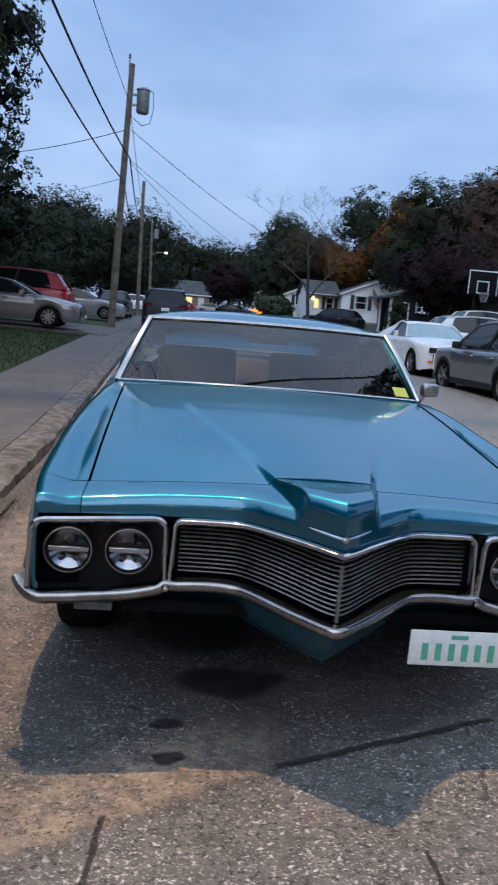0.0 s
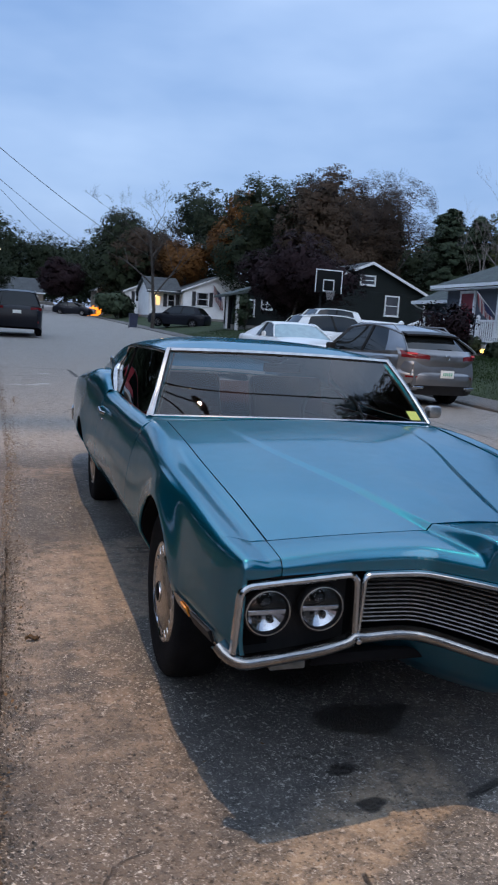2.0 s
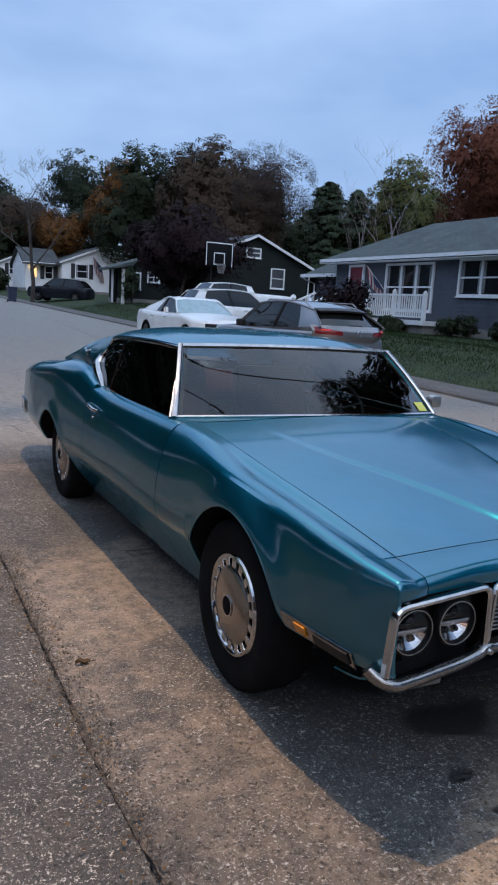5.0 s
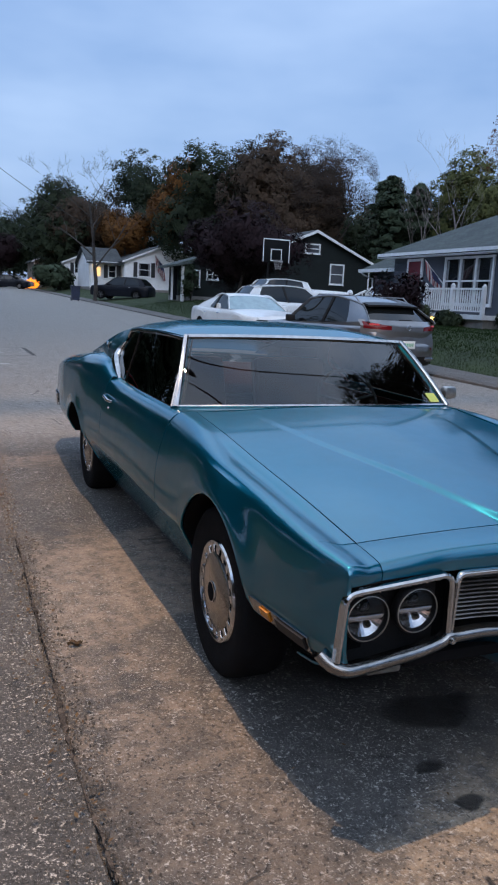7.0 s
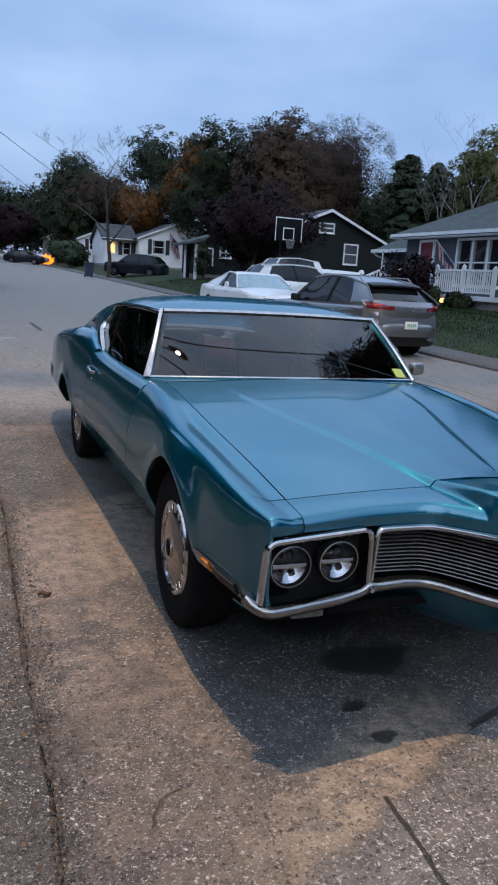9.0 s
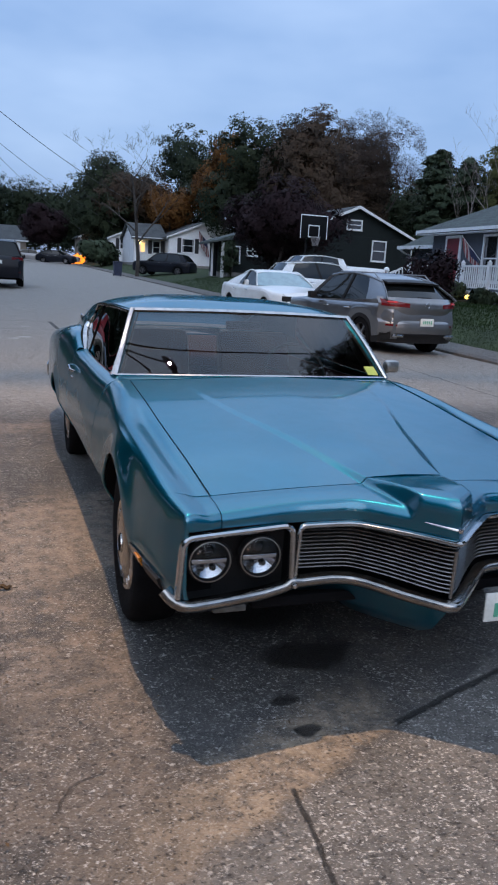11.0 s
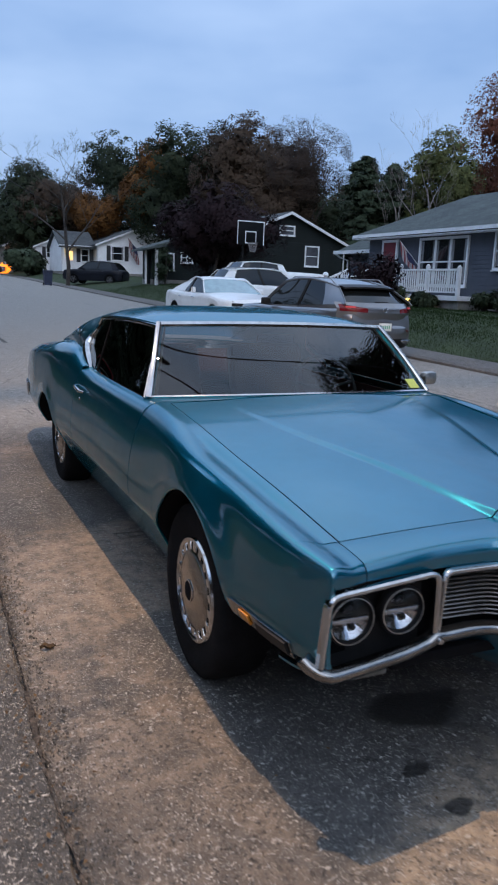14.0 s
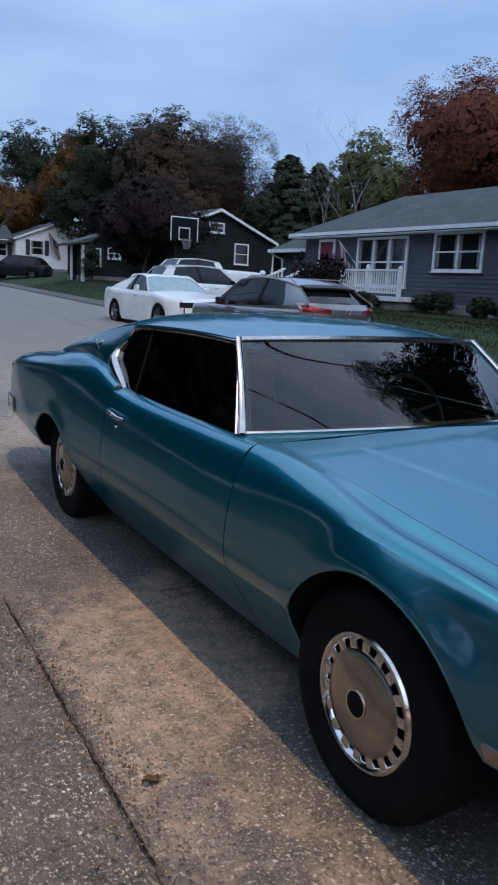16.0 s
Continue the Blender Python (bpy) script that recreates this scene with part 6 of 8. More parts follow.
def vehicle(name, label, m, paint_mat, L, W, H, bot, belt, hood, tail, glass_keys, tyre=0.34, wheels=(0.9, 0.95), cladding=None, spokes=7, roof_rails=False, screen=None, slope=0.0, group="", kick=0.06, quarter=0.86):
    """A modern car, front at y = 0, rear at y = L, standing at z = 0. hood and tail: heights of bonnet front and tail;
    glass_keys: screen base y, roof front y, roof rear y, rear glass base y."""
    car = thing(name, label, "car", m, group)
    hw = W / 2
    g0, g1, g2, g3 = glass_keys
    wf, wr = wheels[0], L - wheels[1]
    top = curve((0.0, hood - 0.12), (0.06, hood - 0.02), (0.25, hood), (g0, belt + 0.01), (g0 + 0.4, belt), (g3 - 0.3, belt + 0.04), (g3 + 0.02, tail), (L - 0.08, tail - 0.03), (L, tail - 0.12))
    half = curve((0.0, hw * 0.72), (0.15, hw * 0.86), (0.5, hw * 0.96), (wf + 0.1, hw), (L * 0.5, hw * 0.985), (wr, hw), (L - 0.4, hw * 0.97), (L - 0.1, hw * 0.90), (L, hw * 0.80))
    ar = tyre * 1.16

    def low(y):
        z = curve((0.0, bot + 0.08), (0.4, bot), (L - 0.4, bot), (L, bot + 0.12))(y)
        for c in (wf, wr):
            d = (y - c) / ar
            if abs(d) < 1:
                z = max(z, tyre * 0.9 + ar * math.sqrt(1 - d * d) * 0.98)
        return z

    def sx(y, k):
        """Body side: k from 0 at the belt to 1 at the sill."""
        return half(y) * (0.915 + 0.060 * math.sqrt(min(1.0, k / 0.13)) + 0.025 * math.sin(min(1, k * 1.5) * math.pi / 2) - 0.05 * max(0, k - 0.75) * 4 * 0.5)

    cols = sorted(set([round(v, 3) for c in (wf, wr) for v in [c + ar * math.cos(a) for a in span(0.03, math.pi - 0.03, 17)]] + [round(v, 3) for v in span(0, L, 32)]))
    for side in (-1, 1):
        def sp(y, k):
            zt, zl = top(y) - 0.02, low(y)
            crease = 0.012 * math.exp(-((k - 0.35) / 0.08) ** 2)
            return (side * (sx(y, k) + crease), y, zt + (zl - zt) * k)
        part("body_side", sheet(sp, cols, [0, 0.02, 0.05, 0.09, 0.13, 0.20, 0.27, 0.32, 0.38, 0.5, 0.65, 0.8, 0.9, 1.0], 0.008), paint_mat, car)
        if cladding:
            def cl(y, k):
                zl = low(y)
                return (side * (sx(y, 0.95) + 0.015), y, zl + 0.13 * k - 0.01)
            part("cladding", sheet(cl, cols, [0, 0.5, 1.0], 0.008), cladding, car, "dark lower cladding")
        for c in (wf, wr):
            part("wheel_well", sheet(lambda a, k: (side * (hw * 0.97 - 0.30 * k), c + (ar - 0.005) * math.cos(a), tyre * 0.9 + (ar * 0.98 - 0.005) * math.sin(a)), span(0, math.pi, 13), [0, 1.0], 0.004), BLACK, car)
    part("bonnet_and_deck", sheet(lambda y, u: (u * sx(y, 0), y, top(y) - 0.02 + 0.05 * (1 - u * u)), span(0, L, 44), span(-1, 1, 15), 0.008), paint_mat, car)
    part("front_end", sheet(lambda u, v: (u * half(0) * (0.955 + 0.04 * v), -0.06 * (1 - u * u) - 0.04 * math.sin(v * math.pi), top(0) - 0.02 + 0.05 * (1 - u * u) * (1 - v) + (low(0) - top(0)) * v), span(-1, 1, 13), span(0, 1, 7), 0.008), paint_mat, car)
    part("rear_end", sheet(lambda u, v: (u * half(L) * (0.955 + 0.04 * v), L + 0.05 * (1 - u * u) + 0.05 * math.sin(v * math.pi), top(L) - 0.02 + 0.05 * (1 - u * u) * (1 - v) + (low(L) - top(L)) * v), span(-1, 1, 13), span(0, 1, 7), 0.008), paint_mat, car)
    under = a_box((-hw * 0.80, 0.25, bot + 0.02), (hw * 0.80, L - 0.25, belt - 0.25))
    part("underbody", under, BLACK, car)
    # glasshouse
    rw, bw = hw * 0.70, hw * 0.90
    zr = H - 0.06
    roof_z = curve((g1, zr - 0.05), (g1 + (g2 - g1) * 0.22, zr), (g1 + (g2 - g1) * 0.45, zr + 0.015), (g1 + (g2 - g1) * 0.76, zr - 0.03 - slope * 0.3), (g2, zr - 0.08 - slope))

    def upright(y, k):
        """Side of the glasshouse at height k (0 belt, 1 roof)."""
        return (bw + (rw - bw) * k ** 1.15)

    part("roof", sheet(lambda y, u: (u * (rw + 0.012), y, roof_z(y) + 0.045 * (1 - u ** 4)), span(g1, g2, 20), span(-1, 1, 15), 0.012), paint_mat, car)
    zb = belt

    def front_edge(k):
        return g0 + 0.10 + (g1 - g0 - 0.10) * k

    def rear_edge(k):
        return g3 - 0.06 + (g2 - g3 + 0.06) * k ** 1.3

    for side in (-1, 1):
        def gs(s, k):
            y = front_edge(k) + (rear_edge(k) - front_edge(k)) * s
            zt = roof_z(min(max(y, g1), g2)) + 0.01
            zl = zb + kick * max(0.0, (y - g0) / (g3 - g0)) ** 2
            return Vector((side * upright(y, k), y, zl - 0.01 + (zt - zl) * k))
        part("belt_panel", sheet(lambda s, k: (gs(s, 0.0) + Vector((side * 0.006, 0, 0.012))) * k + Vector((side * sx(gs(s, 0.0).y, 0.0), gs(s, 0.0).y, top(gs(s, 0.0).y) - 0.02)) * (1 - k), span(0, 1, 14), [0, 0.5, 1.0], 0.006), paint_mat, car)
        part("side_glass", sheet(gs, span(0, 1, 14), span(0, 1, 6), 0.004), DARK_PANE, car)
        for s0 in (0.0, 0.47, 1.0):
            pts = [gs(s0, k) + Vector((side * 0.006, 0, 0)) for k in span(0, 1, 6)]
            half_w, deep = (0.035, 0.012) if s0 < 1 else (0.020, 0.006)
            part("pillar", strip(bmesh.new(), pts, [(-half_w, -deep), (half_w, -deep), (half_w, deep), (-half_w, deep)], up=(side, 0, 0)), paint_mat if s0 != 0.47 else BLACK_PLASTIC, car)
        part("roof_edge", tube(bmesh.new(), [Vector((side * (rw + 0.01), y, roof_z(y) + 0.015)) for y in span(g1, g2, 10)], 0.022, 6), paint_mat, car)
        part("quarter_panel", sheet(lambda s, k: gs(s, k) + Vector((side * 0.008, 0, 0)), span(quarter, 1.0, 5), span(0, 1, 6), 0.006), paint_mat, car)
        mir = bmesh.new()
        box(mir, (side * (hw * 0.99) - 0.02, g0 + 0.42, belt + 0.0), (side * (hw * 0.99 + 0.16) , g0 + 0.58, belt + 0.15), None, 0.035)
        part("door_mirror", mir, paint_mat if not cladding else BLACK_PLASTIC, car)
        for yy in (L * 0.46, L * 0.66):
            part("door_handle", tube(bmesh.new(), [(side * (half(yy) * 0.985), yy, belt - 0.13), (side * (half(yy) + 0.02), yy + 0.02, belt - 0.125), (side * (half(yy) + 0.02), yy + 0.16, belt - 0.12), (side * (half(yy) * 0.985), yy + 0.18, belt - 0.12)], 0.012, 6), CHROME, car)
        if roof_rails:
            part("roof_rail", tube(bmesh.new(), [(side * rw * 0.97, g1 + 0.15, roof_z(g1 + 0.15) + 0.02), (side * rw * 0.97, g1 + 0.3, zr + 0.05), (side * rw * 0.97, g2 - 0.35, zr + 0.038), (side * rw * 0.97, g2 - 0.15, roof_z(g2 - 0.15) + 0.02)], 0.015, 6), STEEL_GREY, car, "grey roof rail")
    fs = part("windscreen", sheet(lambda u, k: (u * (bw + (rw - bw) * k) * 0.98, g0 + (g1 - g0) * k + 0.10 * u * u * (1 - 0.6 * k), zb + 0.015 + (roof_z(g1) + 0.045 * (1 - u ** 4) - zb - 0.015) * k), span(-1, 1, 11), span(0, 1, 6), 0.004), screen or DARK_PANE, car)
    part("rear_glass", sheet(lambda u, k: (u * (bw + (rw - bw) * k) * 0.96, g3 + (g2 - g3) * k - 0.08 * u * u * (1 - 0.6 * k), (tail if tail > belt else zb) + 0.02 + (roof_z(g2) + 0.045 * (1 - u ** 4) - (tail if tail > belt else zb) - 0.02) * k), span(-1, 1, 11), span(0, 1, 6), 0.004), DARK_PANE, car)
    # wheels
    for wy in (wf, wr):
        for side in (-1, 1):
            wm = pose(side * (hw - 0.13), wy, tyre, 0, side * 90, 0)
            whl = part("wheel", lathe(bmesh.new(), [(tyre * 0.66, -0.1), (tyre * 0.93, -0.11), (tyre, -0.08), (tyre, 0.08), (tyre * 0.93, 0.11), (tyre * 0.66, 0.10)], 36, wm, closed=True), RUBBER, car, "black tyre")
            rb = bmesh.new()
            rim(rb, wm @ Matrix.Translation((0, 0, 0.085)), tyre * 0.68, spokes)
            part("rim", rb, ALLOY, whl, "spoked alloy rim")
            part("brake", lathe(bmesh.new(), [(0.0, 0.02), (tyre * 0.62, 0.02), (tyre * 0.62, 0.0)], 20, wm), BLACK, whl)
    return car, top, half, low


def lamp_patch(car, name, mat, x0, x1, z0, z1, y, out, label="", bend=0.10):
    """A lamp set into the end of a car: y of the end, out -1 for the front and 1 for the rear."""
    def f(u, v):
        x = x0 + (x1 - x0) * u
        z = z0 + (z1 - z0) * v
        return (x, y + out * (0.02 - bend * abs(x) ** 3), z)
    return part(name, sheet(f, span(0, 1, 7), [0, 0.3, 0.7, 1.0], 0.02), mat, car, label)


# grey crossover, its tail towards the coupe
GS = pose(6.08, 14.47, rise(6.4, 11) - 0.01, 0, 0, 5.9)
gsuv, gt, gh, gl_ = vehicle("grey_crossover", "grey metallic crossover parked at the far kerb", GS @ pose(0, 0, 0, 0, 0, 180), CAR_GREY, 4.40, 1.82, 1.60, 0.24, 0.98, 0.96, 1.03, (1.10, 1.90, 3.85, 4.38), 0.35, (0.88, 0.86), BLACK_PLASTIC, 5, True, None, 0.06, "", 0.13, 0.76)
TAIL_Y = curve((0.36, 4.46), (0.44, 4.52), (0.56, 4.545), (0.66, 4.535), (0.70, 4.49), (0.80, 4.475), (0.92, 4.50), (1.02, 4.495), (1.08, 4.44), (1.14, 4.39))


def tail_skin(u, z, out=0.0):
    """The crossover's tail: a bulged gate over a full bumper, wrapped round to the sides."""
    return Vector((u * (0.900 + out * abs(u)), TAIL_Y(z) + out - 0.34 * abs(u) ** 4.0, z))


part("tailgate", sheet(lambda u, z: tail_skin(u, z), span(-1, 1, 33), span(0.40, 1.13, 30), 0.012), CAR_GREY, gsuv, "grey tailgate and bumper")
for s in (-1, 1):
    tl = part("tail_lamp", sheet(lambda u, v: tail_skin(s * (0.44 + 0.52 * u), (0.945 + 0.02 * u) + (0.075 + 0.055 * u) * v, 0.012), span(0, 1, 13), [0, 0.25, 0.5, 0.75, 1.0], 0.02), RED_LENS, gsuv, "wrapped dark red tail lamp")
    # the lamp is off; its bright reflection is painted as a small glowing patch
    part("tail_lamp_glow", sheet(lambda u, v: tail_skin(s * (0.70 + 0.17 * u), 1.03 + 0.03 * v, 0.030), span(0, 1, 5), [0, 0.5, 1.0], 0.008), RED_GLOW, tl, "bright glint on the tail lamp, painted as a faint glow")
    part("fog_reflector", sheet(lambda u, v: tail_skin(s * (0.70 + 0.20 * u), 0.585 + 0.035 * v, 0.008), span(0, 1, 7), [0, 0.5, 1.0], 0.01), RED_LENS, gsuv, "low red reflector")
    part("exhaust_trim", a_box((s * 0.60 - 0.12, 4.42, 0.375), (s * 0.60 + 0.12, 4.495, 0.43), None, 0.015), CHROME, gsuv)
part("spoiler", sheet(lambda u, v: (u * 0.62, 3.82 + 0.24 * v - 0.05 * u * u, 1.475 - 0.05 * v - 0.02 * u * u), span(-1, 1, 11), [0, 0.5, 1], 0.035), BLACK_PLASTIC, gsuv, "black tail spoiler")
part("bumper_cladding", sheet(lambda u, z: tail_skin(u, z, 0.014 - 0.06 * max(0, 0.36 - z)), span(-0.96, 0.96, 17), [0.26, 0.32, 0.38, 0.44], 0.02), BLACK_PLASTIC, gsuv)
gp = part("number_plate", a_box((-0.155, 4.548, 0.60), (0.155, 4.560, 0.75), None, 0.004), PLATE_WHITE, gsuv, "pale number plate")
for k in range(5):
    part("plate_bar", a_box((-0.11 + k * 0.046, 4.560, 0.645), (-0.085 + k * 0.046, 4.5625, 0.705)), PLATE_GREEN, gp)
part("badge", lathe(bmesh.new(), [(0.045, 0.0), (0.05, 0.01), (0.055, 0.0)], 18, pose(0, 4.52, 1.0, -90, 0, 0)), CHROME, gsuv)
part("wiper", a_box((-0.18, 4.33, 1.12), (0.12, 4.37, 1.15)), BLACK_PLASTIC, gsuv)

# white coupe facing the camera's side
# pale green base colour paints the sky's reflection onto the screen
GREENISH = plain("screen_painted_sky_sheen", (0.26, 0.38, 0.42), 0.03, 0, 0.1, spec=1.0)
chal, ct, ch_, cl_ = vehicle("white_coupe", "white modern muscle coupe parked facing along the street", pose(6.35, 15.45, rise(6, 17) + 0.0, 0, 0, 2), CAR_WHITE, 5.0, 1.92, 1.46, 0.20, 1.00, 0.88, 1.06, (1.60, 2.28, 3.30, 4.25), 0.36, (0.98, 1.07), None, 5, False, GREENISH, 0.0, "", 0.05, 0.62)
for s in (-1, 1):
    lamp_patch(chal, "headlamp", BLACK_PLASTIC, s * 0.30, s * 0.80, 0.66, 0.79, -0.055, -1, "round dark headlamps in a black band", 0.16)
    lamp_patch(chal, "turn_signal", AMBER, s * 0.66, s * 0.80, 0.40, 0.46, -0.06, -1, "amber front signal", 0.16)
lamp_patch(chal, "grille", BLACK, -0.30, 0.30, 0.66, 0.79, -0.08, -1, "black grille slot")
lamp_patch(chal, "lower_grille", BLACK, -0.55, 0.55, 0.28, 0.42, -0.09, -1, "black lower grille")
for s in (-1, 1):
    part("bonnet_scoop", a_box((s * 0.28 - 0.14, 0.85, 0.93), (s * 0.28 + 0.14, 0.95, 0.955)), BLACK, chal)

# white sport utility in the driveway, and a second one behind it
ws1, *_ = vehicle("white_suv", "white sport utility car in the driveway", pose(12.7, 24.0, rise(11, 24) - 0.10, 0, 0, 90), CAR_WHITE, 4.65, 1.86, 1.72, 0.24, 1.08, 1.02, 1.10, (1.15, 1.95, 4.05, 4.45), 0.36, (0.92, 0.90), BLACK_PLASTIC, 6, True)
ws2, *_ = vehicle("white_pickup", "white pickup truck standing behind the white sport utility car", pose(9.1, 27.6, rise(12, 27) + 0.0, 0, 0, -90), CAR_WHITE, 5.5, 1.95, 1.90, 0.28, 1.22, 1.15, 1.50, (1.0, 1.6, 3.4, 3.65), 0.39, (0.95, 1.1), None, 6, False)
for s in (-1, 1):
    lamp_patch(ws2, "tail_lamp", RED_LENS, s * 0.70, s * 0.92, 1.05, 1.42, 5.5, 1, "red tail lamp", 0.2)

# dark sport utility beside the white house, dark one on the street
bs, *_ = vehicle("dark_suv", "dark blue sport utility car beside the white house", pose(8.67, 56.53, rise(10, 55.5) + 0.02, 0, 0, -124), CAR_DARK, 4.7, 1.85, 1.70, 0.24, 1.05, 1.0, 1.08, (1.15, 1.95, 4.0, 4.5), 0.36, (0.92, 0.92), None, 5, True)
rsv, *_ = vehicle("dark_suv", "dark blue sport utility car stopped along the street", pose(-1.45, 32.0, rise(-1, 30) + 0.03, 0, 0, 180), CAR_DARK, 4.7, 1.92, 1.78, 0.24, 1.10, 1.02, 1.12, (1.2, 1.95, 4.15, 4.55), 0.37, (0.92, 0.92), None, 6, True)
for s in (-1, 1):
    lamp_patch(rsv, "tail_lamp", RED_LENS, s * 0.50, s * 0.90, 1.0, 1.10, 4.72, 1, "red tail lamp", 0.25)
    # a reflector emits nothing; its red gleam is put in as emission
    lamp_patch(rsv, "reflector", RED_GLOW, s * 0.68, s * 0.80, 0.52, 0.57, 4.75, 1, "small red reflector with an added faint glow", 0.2)
part("number_plate", a_box((-0.155, 4.77, 0.82), (0.155, 4.785, 0.97), None, 0.004), PLATE_WHITE, rsv)

# left driveway: grey sedan, red sport utility; further on a silver sedan and others
lsed, *_ = vehicle("grey_sedan", "grey sedan parked nose to the footpath in a driveway", pose(-3.95, 22.2, rise(-6, 22) + 0.12, 0, 0, 90), CAR_GREY, 4.8, 1.85, 1.46, 0.20, 0.98, 0.82, 0.98, (1.25, 2.15, 3.35, 4.15), 0.335, (0.95, 1.05), None, 9)
for s in (-1, 1):
    lamp_patch(lsed, "headlamp", LENS, s * 0.45, s * 0.84, 0.58, 0.72, -0.04, -1, "clear headlamp", 0.30)
lamp_patch(lsed, "marker_lamp", AMBER, -0.86, -0.74, 0.62, 0.70, -0.02, -1, "amber marker", 0.30)
lamp_patch(lsed, "number_plate", PLATE_WHITE, -0.16, 0.16, 0.36, 0.46, -0.10, -1)
rsu, *_ = vehicle("red_suv", "dark red sport utility car with pale roof rails in a driveway", pose(-9.7, 25.2, rise(-6, 25) + 0.12, 0, 0, -90), CAR_RED, 4.9, 1.92, 1.86, 0.26, 1.18, 1.05, 1.20, (1.25, 2.0, 4.45, 4.85), 0.37, (0.95, 0.98), None, 6, True)
for s in (-1, 1):
    lamp_patch(rsu, "tail_lamp", RED_GLOW, s * 0.78, s * 0.92, 0.98, 1.35, 4.90, 1, "red tail lamp", 0.12)
ssd, *_ = vehicle("silver_sedan", "pale silver sedan parked on the grass edge", pose(-3.9, 37.0, rise(-6, 37) + 0.05, 0, 0, 90), CAR_SILVER, 4.7, 1.80, 1.45, 0.20, 0.97, 0.84, 0.98, (1.2, 2.1, 3.3, 4.1), 0.33, (0.92, 1.0), None, 7)
for x, y, rz, mat, lab, big in ((-5.0, 46.0, 180, CAR_DARK, "dark red-brown hatchback along the grass", 1.55), (-4.9, 62.0, 180, CAR_WHITE, "white car far along the street", 1.5), (1.2, 100.0, 90, CAR_RED, "red car before the brown house", 1.45), (4.6, 96.0, 90, CAR_SILVER, "silver car far along the street", 1.45), (7.2, 92.0, 70, CAR_DARK, "dark car beside the tan house", 1.6), (8.6, 100.0, 80, CAR_SILVER, "pale car beside the tan house", 1.5)):
    vehicle("parked_car", lab, pose(x, y, rise(x, y) + 0.04, 0, 0, rz), mat, 4.6, 1.82, big, 0.22, big * 0.66, big * 0.58, big * 0.66, (1.15, 1.95, 3.6, 4.3), 0.34, (0.92, 0.95), None, 6, False, None, 0.0, "cars far along the street")

# ---- trees, bushes ----
def branch_tree(rng, height, spread, depth, radius, limb=0.0, lean=0.0, up=0.5, split=(3, 4), start=0.35, sides=6):
    """Limbs as tapered tubes. Returns the mesh and the twig ends."""
    bm = bmesh.new()
    tips = []

    def grow(p, d, length, r, level):
        pts, rad = [p], [r]
        q, dirn = p.copy(), d.copy()
        n = 5 if level < 2 else 3
        for i in range(n):
            dirn = (dirn + Vector((rng.uniform(-1, 1), rng.uniform(-1, 1), rng.uniform(-0.4, 0.8) * up)) * 0.16).normalized()
            q = q + dirn * length / n
            pts.append(q.copy())
            rad.append(r * (1 - 0.62 * (i + 1) / n))
        tube(bm, pts, rad, sides if level < 2 else 3 if level > 2 else 4, caps=level == 0)
        if level >= depth:
            tips.append(q.copy())
            return
        kids = rng.randint(*split) + (3 if level == 0 else 0)
        for k in range(kids):
            t = start + (1 - start) * (k + 0.6) / kids if level == 0 else rng.uniform(0.35, 1.0)
            i = min(len(pts) - 2, int(t * (len(pts) - 1)))
            f = t * (len(pts) - 1) - i
            o = pts[i].lerp(pts[i + 1], min(1, f))
            a = rng.uniform(0, 2 * math.pi) if level else 2.4 * k + rng.uniform(-0.4, 0.4)
            side = Vector((math.cos(a), math.sin(a), 0))
            nd = (dirn * (0.75 if level else 0.35) + side * spread * rng.uniform(0.6, 1.1) + Vector((0, 0, up * rng.uniform(0.2, 0.9)))).normalized()
            grow(o, nd, (limb if limb and not level else length) * rng.uniform(0.50, 0.72) * (1.0 if level else (1.15 - 0.55 * t)), max(0.006, r * (1 - 0.6 * t) * 0.55), level + 1)

    grow(Vector((0, 0, 0)), Vector((lean, 0, 1)).normalized(), height * 0.72, radius, 0)
    return bm, tips


